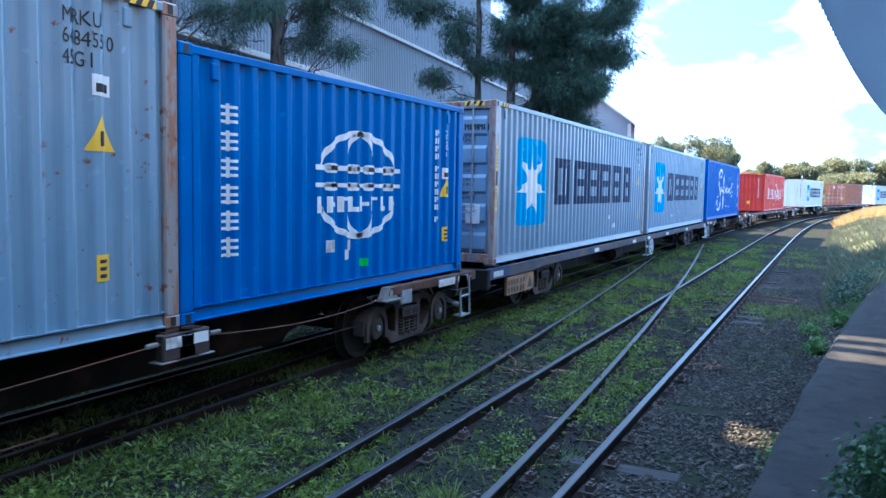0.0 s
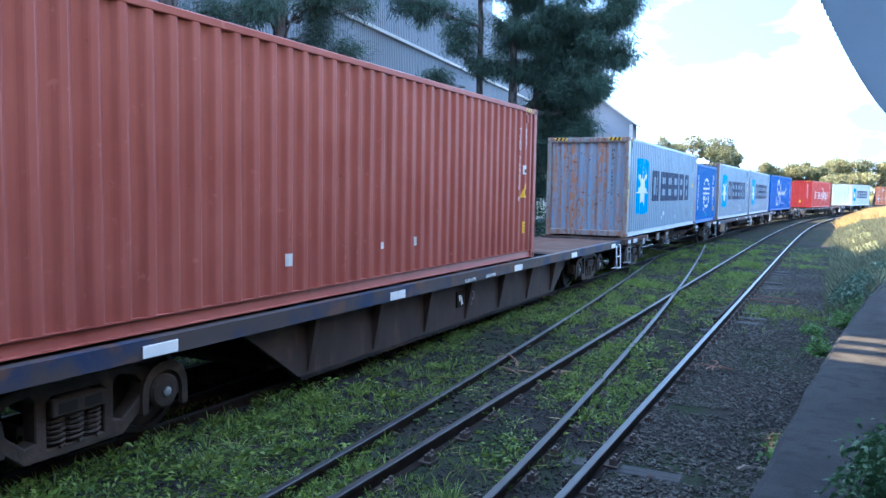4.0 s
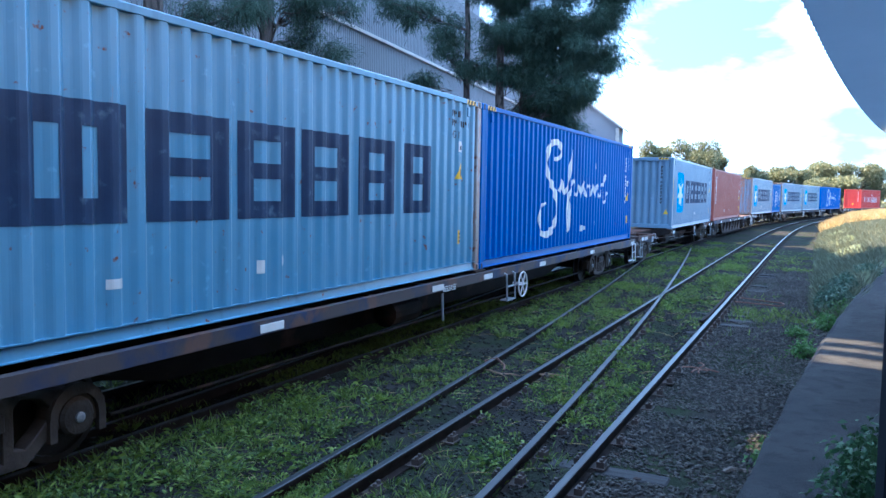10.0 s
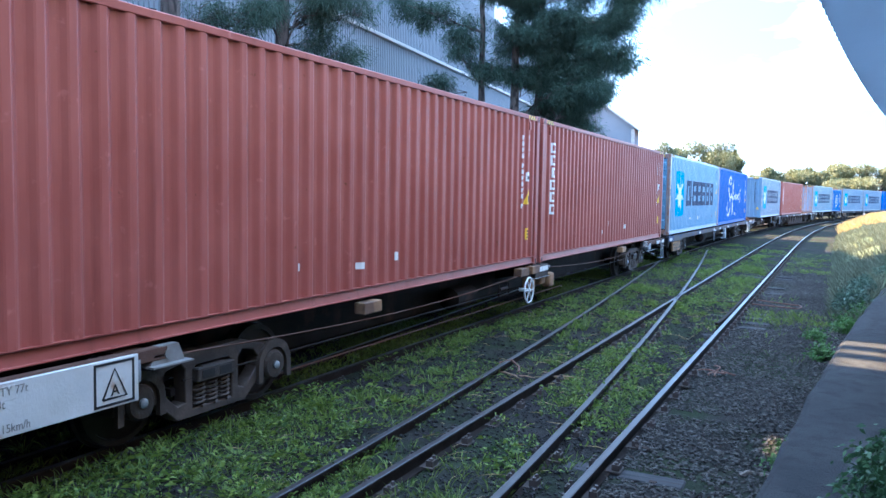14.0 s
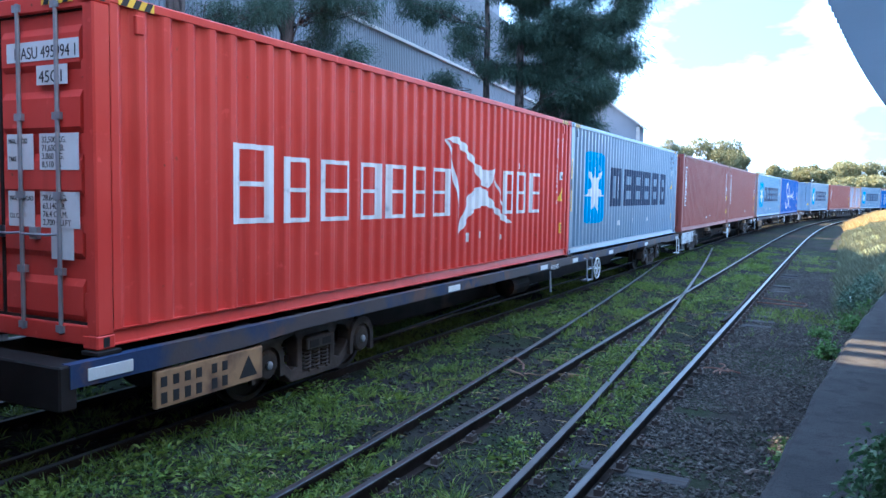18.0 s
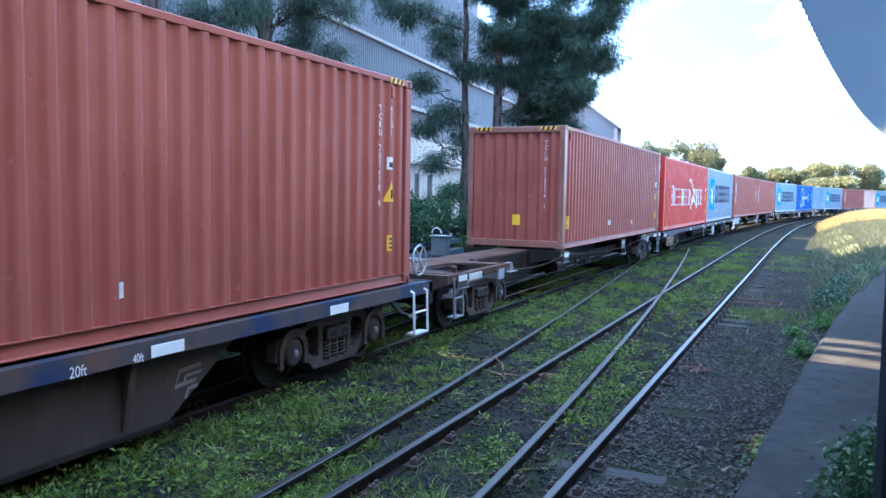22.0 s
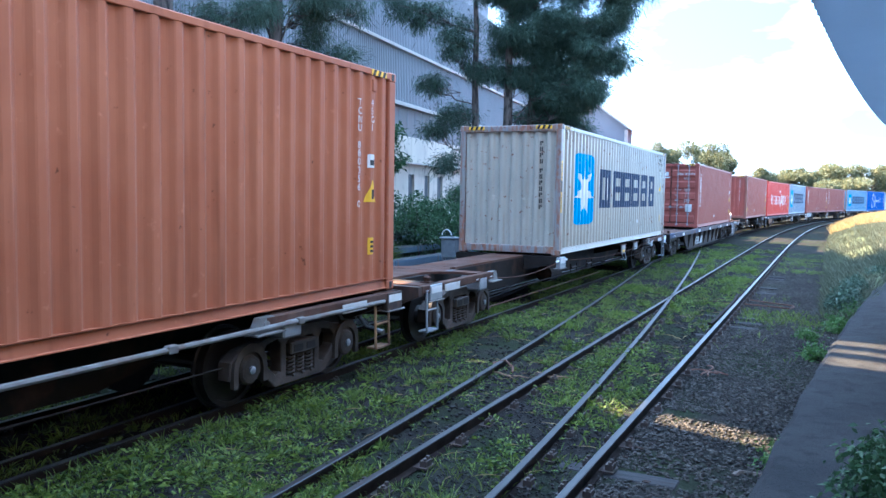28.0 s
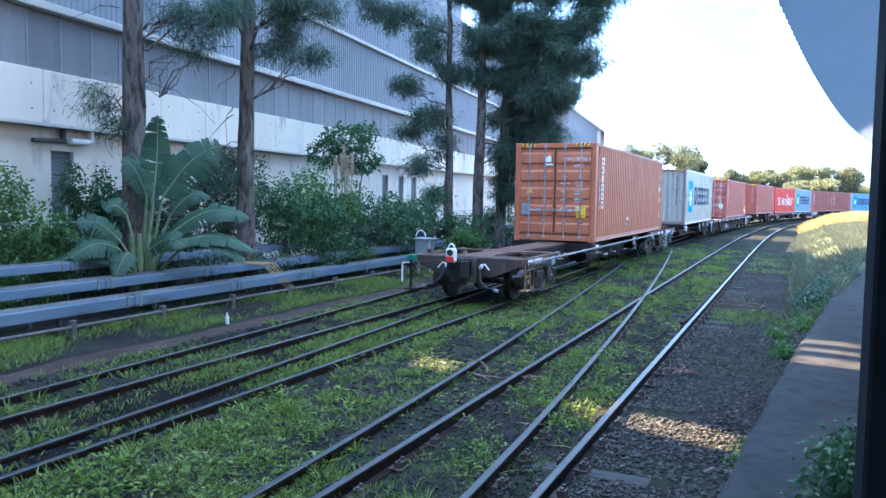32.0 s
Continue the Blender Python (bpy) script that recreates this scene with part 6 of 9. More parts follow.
MAT["ground"] = ground_material()
MAT["path"] = surface("trodden_cinder_path", (0.036, 0.026, 0.023), (0.060, 0.046, 0.040), 0.95, 1.5, spots=(0.03, 0.026, 0.023), fine=55, bumpy=0.7, dist=0.02, spec=0.05)
MAT["turf"] = surface("rank_turf", (0.05, 0.07, 0.02), (0.085, 0.09, 0.035), 0.95, 0.7, spots=(0.05, 0.045, 0.03), fine=30, bumpy=0.8, dist=0.05)


def put_ground():
    bm = bmesh.new()
    xs = [-700, -200, -80, -40, -25] + [-20 + k * 0.4 for k in range(76)] + [12, 16, 25, 40, 80, 200, 700]
    ys = [-300, -80, -30, -15] + [-12 + k * 0.5 for k in range(134)] + [58, 62, 70, 85, 110, 150, 220, 350, 700, 1600]
    grid = [[bm.verts.new((x, y, float(ground_z(x, y)) if -20 < x < 10.5 and -13 < y < 56 else GROUND_Z)) for x in xs] for y in ys]
    for a, b in zip(grid, grid[1:]):
        for k in range(len(xs) - 1):
            bm.faces.new((a[k], a[k + 1], b[k + 1], b[k]))
    thing("ground", "dark cinder ballast and soil with low weeds", "ground", bm=bm, mat=MAT["ground"], kind="structure", smooth=True)
    bm = bmesh.new()
    rows = []
    for k in range(60):
        y = -6 + k * 1.0
        c = -9.25 - 0.012 * max(0, y - 10) ** 1.4
        w = 0.5 + 0.08 * math.sin(y * 1.7) + 0.05 * math.sin(y * 4.1)
        rows.append([bm.verts.new((c + q * w, y, float(ground_z(c + q * w, y)) + (0.012 if abs(q) < 0.9 else -0.03))) for q in (-1, -0.6, 0, 0.6, 1)])
    for a, b in zip(rows, rows[1:]):
        for k in range(4):
            bm.faces.new((a[k], a[k + 1], b[k + 1], b[k]))
    thing("footpath", "trodden brown cinder path beside the track", "path", bm=bm, mat=MAT["path"], kind="structure", smooth=True)


def put_trackbed():
    """Cinder between the rails of the freight line, its black standing for the shade under the train."""
    MAT["shade_black"] = surface("shade_black_cinder", (0.006, 0.006, 0.006), (0.012, 0.011, 0.011), 0.85, 2.0, spots=(0.02, 0.02, 0.014), spot=(0.56, 0.66), spot_scale=1.2, fine=55, bumpy=0.8, dist=0.03, spec=0.03)
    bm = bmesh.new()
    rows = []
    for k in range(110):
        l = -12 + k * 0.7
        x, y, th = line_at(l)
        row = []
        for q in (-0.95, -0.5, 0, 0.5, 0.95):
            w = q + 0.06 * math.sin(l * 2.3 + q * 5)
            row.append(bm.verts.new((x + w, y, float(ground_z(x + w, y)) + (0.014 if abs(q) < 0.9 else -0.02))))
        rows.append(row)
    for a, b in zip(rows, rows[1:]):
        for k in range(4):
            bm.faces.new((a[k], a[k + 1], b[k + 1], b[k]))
    thing("trackbed", "cinder between the freight rails, blackened for the train's shade", "trackbed", bm=bm, mat=MAT["shade_black"], kind="structure", smooth=True)


def scatter(n, x0, x1, y0, y1, seed, power=1.0):
    r = np.random.RandomState(seed)
    x = r.uniform(x0, x1, n)
    y = y0 + (y1 - y0) * r.uniform(0, 1, n) ** power
    return x, y, r


def clear_of_rails(x, y, gap=0.09):
    """Nothing grows in the wheels' way."""
    ok = np.ones(len(x), bool)
    for rx in (LINE_X - HALF_GAUGE, LINE_X + HALF_GAUGE, -2.52 - HALF_GAUGE, -2.52 + HALF_GAUGE):
        ok &= np.abs(x - rx) > gap
    return ok


def put_weeds():
    """Low broad-leaved weeds and grass in patches between the tracks, thinning out with distance."""
    B, D, Ln, Wd = [], [], [], []
    x, y, r = scatter(30000, -5.75, -1.8, 2.0, 46, 1, 1.5)
    keep = clear_of_rails(x, y) & (field(x, y, 2.4, 3) + 0.3 * r.normal(size=len(x)) > np.where(x < -3.9, 0.62, np.where(x > -2.75, 0.72, 0.5)))
    x, y = x[keep], y[keep]
    for k in range(6):
        n = len(x)
        a = r.uniform(0, 6.28, n)
        up = r.uniform(0.25, 1.2, n)
        B.append(np.stack([x + 0.02 * np.cos(a), y + 0.02 * np.sin(a), ground_z(x, y)], 1))
        D.append(np.stack([np.cos(a), np.sin(a), up], 1))
        s = np.clip(1.15 + 0.6 * field(x, y, 0.9, 5), 0.5, 2.0)
        Ln.append(r.uniform(0.025, 0.075, n) * s)
        Wd.append(r.uniform(0.010, 0.026, n) * s)
    # leafy rosettes that stand out of the low growth
    cx, cy, r = scatter(4200, -5.75, -1.85, 2.0, 40, 6, 1.5)
    keep = clear_of_rails(cx, cy, 0.14) & (field(cx, cy, 1.3, 9) + 0.4 * r.normal(size=len(cx)) > np.where(cx < -3.9, 0.42, np.where(cx > -2.75, 0.5, 0.2)))
    cx, cy = cx[keep], cy[keep]
    big = np.clip(r.lognormal(0, 0.35, len(cx)), 0.5, 1.8) * np.where(cx < -4.0, 0.85, 0.7)
    for k in range(26):
        n = len(cx)
        a = r.uniform(0, 6.28, n)
        q = r.uniform(0, 0.13, n) * big
        B.append(np.stack([cx + q * np.cos(a), cy + q * np.sin(a), ground_z(cx, cy) + r.uniform(0, 0.11, n) * big], 1))
        D.append(np.stack([np.cos(a), np.sin(a), r.uniform(0.2, 1.3, n)], 1))
        Ln.append(r.uniform(0.04, 0.09, n) * big)
        Wd.append(r.uniform(0.012, 0.026, n) * big)
    me = leaf_mesh("weeds", np.concatenate(B), np.concatenate(D), np.concatenate(Ln), np.concatenate(Wd), MAT["weed"], 0.35)
    tagged(new("weeds", me), "low green broad-leaved weeds between the rails", "weeds", kind="stuff")
    B, D, Ln, Wd = [], [], [], []
    areas = ((7000, -5.75, -3.9, 2, 40, 11, 0.8, 0.12, 0.26), (5000, -3.9, -1.9, 2, 40, 12, 0.5, 0.10, 0.2), (16000, -7.2, -5.85, 2, 40, 13, 0.05, 0.08, 0.18),
             (16000, -11.4, -9.75, 2, 36, 14, 0.0, 0.10, 0.28), (6000, -9.0, -7.4, 2, 36, 15, 0.3, 0.08, 0.16), (5000, -1.6, 0.15, 13, 40, 16, 0.75, 0.1, 0.25))
    for n, x0, x1, y0, y1, seed, need, lo, hi in areas:
        x, y, r = scatter(n, x0, x1, y0, y1, seed, 1.3)
        keep = clear_of_rails(x, y) & (field(x, y, 1.6, seed) + 0.4 * r.normal(size=n) > need)
        x, y = x[keep], y[keep]
        for k in range(4):
            m = len(x)
            a = r.uniform(0, 6.28, m)
            B.append(np.stack([x + 0.03 * np.cos(a), y + 0.03 * np.sin(a), ground_z(x, y) - 0.01], 1))
            D.append(np.stack([0.55 * np.cos(a), 0.55 * np.sin(a), np.full(m, 1.0)], 1))
            Ln.append(r.uniform(lo, hi, m))
            Wd.append(r.uniform(0.006, 0.013, m))
    # separate tufts that spread from one root
    for n, x0, x1, y0, y1, seed, power in ((700, -5.72, -4.0, 2.5, 34, 18, 1.5), (420, -3.9, -1.95, 3.0, 30, 19, 1.4), (420, -9.0, -7.35, 3.0, 26, 20, 1.2), (260, -7.1, -5.95, 3.0, 26, 25, 1.2)):
        x, y, r = scatter(n, x0, x1, y0, y1, seed, power)
        keep = clear_of_rails(x, y, 0.12) & (field(x, y, 1.1, seed + 40) > -0.25)
        x, y = x[keep], y[keep]
        big = np.clip(r.lognormal(0, 0.35, len(x)), 0.5, 1.7)
        for k in range(30):
            m = len(x)
            a = r.uniform(0, 6.28, m)
            out = r.uniform(0.2, 1.3, m)
            B.append(np.stack([x + 0.03 * np.cos(a), y + 0.03 * np.sin(a), ground_z(x, y) - 0.01], 1))
            D.append(np.stack([out * np.cos(a), out * np.sin(a), np.full(m, 1.0)], 1))
            Ln.append(r.uniform(0.07, 0.19, m) * big)
            Wd.append(r.uniform(0.007, 0.013, m))
    me = leaf_mesh("grass", np.concatenate(B), np.concatenate(D), np.concatenate(Ln), np.concatenate(Wd), MAT["grass"], 0.3)
    tagged(new("grass", me), "tufts of rough green grass along the tracks", "grass", kind="stuff")
    # dead stalks
    x, y, r = scatter(500, -5.6, -2.0, 4, 24, 17)
    a = r.uniform(0, 6.28, 500)
    me = leaf_mesh("straw", np.stack([x, y, ground_z(x, y) + 0.02], 1), np.stack([np.cos(a), np.sin(a), r.uniform(0, 0.35, 500)], 1), r.uniform(0.1, 0.4, 500), 0.008, MAT["straw"], 0.15)
    tagged(new("dead_stalks", me), "dry pale stalks lying among the weeds", "straw", kind="stuff")


def put_stones():
    """Crushed stone beside the platform track, every piece a small uneven block."""
    base = np.array([(1, 0, 0), (-1, 0, 0), (0, 1, 0), (0, -1, 0), (0, 0, 1), (0, 0, -1)], float)
    tri = np.array([(0, 2, 4), (2, 1, 4), (1, 3, 4), (3, 0, 4), (2, 0, 5), (1, 2, 5), (3, 1, 5), (0, 3, 5)])
    V, F, off, dark = [], [], 0, []
    for n, x0, x1, y0, y1, seed, lo, hi, pw in ((36000, -1.72, 0.6, 3.5, 34, 21, 0.011, 0.027, 1.7), (8000, -3.2, -1.8, 3.5, 26, 22, 0.010, 0.022, 1.6),
                                              (4500, -5.7, -3.3, 3.0, 22, 23, 0.012, 0.034, 1.6), (3500, -9.0, -5.9, 3.5, 22, 24, 0.014, 0.034, 1.4)):
        x, y, r = scatter(n, x0, x1, y0, y1, seed, pw)
        if x1 > 0:
            k = x < -0.48 + 0.085 * np.maximum(0, y - 5.8)
            for ys in (6.9, 9.1, 16.1, 17.4):
                k &= (np.abs(y - ys) > 0.13) | (x > -0.92)
            x, y = x[k], y[k]
        m = len(x)
        s = r.uniform(lo, hi, m)
        ang = r.uniform(0, 6.28, m)
        P = base[None] * r.uniform(0.55, 1.35, (m, 6, 1)) * np.array([1.25, 0.95, 0.7]) + r.normal(size=(m, 6, 3)) * 0.22
        c, q = np.cos(ang)[:, None], np.sin(ang)[:, None]
        P = np.stack([P[..., 0] * c - P[..., 1] * q, P[..., 0] * q + P[..., 1] * c, P[..., 2]], -1) * s[:, None, None]
        P += np.stack([x, y, ground_z(x, y) + s * 0.35], 1)[:, None]
        V.append(P.reshape(-1, 3))
        F.append((tri[None] + 6 * np.arange(m)[:, None, None]).reshape(-1, 3) + off)
        off += 6 * m
        dark += [0 if x1 > 0 else 1] * (8 * m)
    V, F = np.concatenate(V), np.concatenate(F)
    me = bpy.data.meshes.new("ballast")
    me.vertices.add(len(V))
    me.vertices.foreach_set("co", V.astype(np.float32).ravel())
    me.loops.add(3 * len(F))
    me.loops.foreach_set("vertex_index", F.astype(np.int32).ravel())
    me.polygons.add(len(F))
    me.polygons.foreach_set("loop_start", np.arange(0, 3 * len(F), 3, dtype=np.int32))
    me.polygons.foreach_set("loop_total", np.full(len(F), 3, np.int32))
    me.update(calc_edges=True)
    me.materials.append(MAT["stone"])
    me.materials.append(MAT["cinder"])
    me.polygons.foreach_set("material_index", np.array(dark, np.int32))
    tagged(new("ballast", me), "grey brown crushed stone ballast beside the rails", "gravel", kind="stuff")


def put_sleepers():
    """Weathered timber sleepers, half buried, with the rail chairs on them."""
    rnd = random.Random(4)
    me = finish(bevelled(-1.25, 1.25, -0.115, 0.115, -0.12, 0, 0.012), "sleeper", MAT["timber"])
    # freight line sleepers in the same black, shade under the train put into colour
    shaded_sleeper = finish(bevelled(-1.25, 1.25, -0.115, 0.115, -0.12, 0, 0.012), "sleeper", MAT["shade_black"])
    bm = bmesh.new()
    box(bm, -0.15, 0.15, -0.09, 0.09, 0, 0.016)
    for s in (-1, 1):
        box(bm, s * 0.105 - 0.035, s * 0.105 + 0.035, -0.055, 0.055, 0.016, 0.07)
        lathe(bm, [(0.07, 0.024), (0.10, 0.018)], "z", 6, (s * 0.11, 0.03, 0))
        lathe(bm, [(0.07, 0.024), (0.09, 0.018)], "z", 6, (s * 0.11, -0.03, 0))
    chair = finish(bm, "rail_chair", MAT["chair"])
    y = 4.7
    while y < 40:
        z = -RAIL_H - rnd.choice((0.02, 0.05, 0.055))
        for ys in (6.9, 9.1, 16.1, 17.4):
            if abs(y - ys) < 0.37:
                y, z = ys, -RAIL_H - 0.012
        x, _, _ = line_at(y, -2.52, 6.0)
        mid = x + 0.15 + rnd.uniform(-0.08, 0.08)
        sl = thing("sleeper", "weathered grey timber sleeper half buried in ballast", "sleeper", pose(mid, y, z + 0.012, 0, 0, rnd.uniform(-2, 2)), kind="structure")
        part("beam", me, MAT["timber"], sl)
        # chairs under the running rails and, where it has left them, under the turnout rail
        turnout = -2.20 - 0.0313 * max(0.0, y - 4.0) ** 1.3
        seats = [x - HALF_GAUGE, x + HALF_GAUGE]
        if all(abs(turnout - q) > 0.3 for q in seats) and abs(turnout - mid) < 1.15:
            seats.append(turnout)
        for q in seats:
            part("rail_chair", chair, MAT["chair"], sl, at=pose(q - mid, 0, -RAIL_H + 0.012 - (z + 0.012)))
        y += 0.72 + rnd.uniform(-0.03, 0.03)
    y = 3.5
    while y < 34:
        x, _, _ = line_at(y)
        sl = thing("sleeper", "timber sleeper of the freight line, half buried, blackened for the train's shade", "sleeper", pose(x, y, -RAIL_H - 0.01, 0, 0, rnd.uniform(-2, 2)), kind="structure")
        part("beam", shaded_sleeper, MAT["shade_black"], sl)
        for s in (-1, 1):
            part("rail_chair", chair, MAT["chair"], sl, at=pose(s * HALF_GAUGE, 0, 0.0))
        y += 0.70 + rnd.uniform(-0.03, 0.03)


def put_litter():
    """Bits that lie between the rails."""
    rnd = random.Random(9)
    MAT["rust_scrap"] = surface("rusty_scrap", (0.13, 0.07, 0.05), (0.09, 0.045, 0.035), 0.8, 8.0)
    MAT["bark"] = surface("dead_wood", (0.24, 0.16, 0.10), (0.16, 0.11, 0.07), 0.9, 6.0)
    for k in range(5):
        bm = bmesh.new()
        x, y = -1.45 + rnd.uniform(-0.12, 0.2), 11.6 + rnd.uniform(-0.2, 0.2)
        a = rnd.uniform(0, 6.28)
        tube(bm, [(x + d * math.cos(a + d * 3), y + d * math.sin(a + d * 3), GROUND_Z + 0.06 + 0.02 * math.sin(9 * d)) for d in (0, 0.08, 0.16, 0.24, 0.3)], 0.012, 5)
        thing("scrap_strap", "rusty bent scrap strap lying on the ballast", "scrap", bm=bm, mat=MAT["rust_scrap"])
    for k in range(7):
        bm = bmesh.new()
        x, y = -3.75 + rnd.uniform(-0.5, 0.5), 10.2 + rnd.uniform(-0.7, 0.7)
        a = rnd.uniform(-0.6, 0.6)
        tube(bm, [(x + d * math.cos(a), y + d * math.sin(a), GROUND_Z + 0.07 + 0.03 * math.sin(6 * d + k)) for d in (0, 0.2, 0.4, 0.55)], [0.012, 0.014, 0.011, 0.005], 5)
        thing("dead_stick", "pale dead stick lying beside the rail", "stick", bm=bm, mat=MAT["bark"])
    bm = bmesh.new()
    tube(bm, [(-4.05, 9.9, -0.1), (-4.12, 10.05, -0.02), (-4.0, 10.2, 0.0), (-3.85, 10.1, -0.06), (-3.8, 9.95, -0.1)], 0.016, 6)
    thing("wire_loop", "rusty loop of thick wire beside the rail", "wire", bm=bm, mat=MAT["rust_scrap"])
    for path in ([(-2.85, 19.25, -0.1), (-1.85, 19.45, -0.09)], [(-1.6, 20.2, -0.1), (-1.2, 19.95, -0.1), (-0.64, 19.66, -0.1), (-0.60, 19.4, -0.1), (-0.68, 19.1, -0.1), (-1.65, 19.35, -0.1)]):
        bm = bmesh.new()
        tube(bm, path, 0.016, 6)
        thing("point_rod", "thin rusty steel rod beside the turnout", "rod", bm=bm, mat=MAT["rust_scrap"] if len(path) > 2 else MAT["chair"])
    bm = bmesh.new()
    lathe(bm, [(0, 0.035), (0.14, 0.036), (0.18, 0.016), (0.22, 0.016)], "z", 10)
    thing("plastic_bottle", "pale empty plastic bottle standing in the grass", "bottle", pose(-9.74, 11.7, -0.17, 8, 5, 0), bm=bm, mat=MAT["white"])
    for k in range(18):
        bm = bmesh.new()
        x, y = -2.0 + rnd.uniform(-0.25, 0.8), rnd.uniform(5, 20)
        s = rnd.uniform(0.02, 0.045)
        prism(bm, [(-s, -s * 0.4), (s, -s * 0.5), (s * 0.8, s * 0.5), (-s * 0.7, s * 0.4)], 0, 0.006, "z")
        thing("litter_scrap", "small pale scrap of litter on the ballast", "litter", pose(x, y, GROUND_Z + 0.06, rnd.uniform(-15, 15), rnd.uniform(-15, 15), rnd.uniform(0, 180)), "litter on the ballast", bm=bm, mat=MAT["path"])


put_ground()
put_trackbed()
put_tracks()
put_sleepers()
put_weeds()
put_stones()
put_litter()
# ---- the long shed beside the line ----
SHED = pose(-15.5, 10.0, -0.2, 0, 0, 6.4)
MAT["concrete"] = surface("stained_concrete", (0.66, 0.60, 0.50), (0.56, 0.51, 0.43), 0.9, 0.5, spots=(0.34, 0.31, 0.27), spot=(0.57, 0.72), spot_scale=1.1, stretch=(1.6, 1.6, 0.6), bumpy=0.3, vary=0.05)
MAT["cladding"] = surface("grey_sheet_cladding", (0.150, 0.152, 0.160), (0.18, 0.182, 0.19), 0.55, 0.7, spots=(0.20, 0.205, 0.22), spot=(0.6, 0.75), stretch=(4, 4, 0.5), bumpy=0.05, vary=0.10)
MAT["sheet"] = surface("blue_grey_roof_sheet", (0.20, 0.213, 0.238), (0.23, 0.242, 0.268), 0.5, 0.4, stretch=(1, 1, 0.4), bumpy=0.05)
MAT["fascia"] = surface("pale_metal_fascia", (0.46, 0.43, 0.39), (0.37, 0.35, 0.32), 0.5, 1.2, spots=(0.32, 0.28, 0.25), spot=(0.6, 0.72), stretch=(1, 0.4, 4))
MAT["dark_glass"] = surface("dark_window_glass", (0.03, 0.034, 0.04), (0.045, 0.05, 0.055), 0.15, 2.0, bumpy=0.02)
MAT["louvre"] = surface("grey_painted_door", (0.10, 0.105, 0.115), (0.13, 0.135, 0.145), 0.6, 2.0)
MAT["pipe_white"] = surface("white_drain_pipe", (0.7, 0.7, 0.68), (0.6, 0.6, 0.58), 0.5, 3.0)
MAT["gutter"] = surface("dark_drain_iron", (0.065, 0.062, 0.062), (0.11, 0.10, 0.095), 0.75, 4.0, spec=0.2)


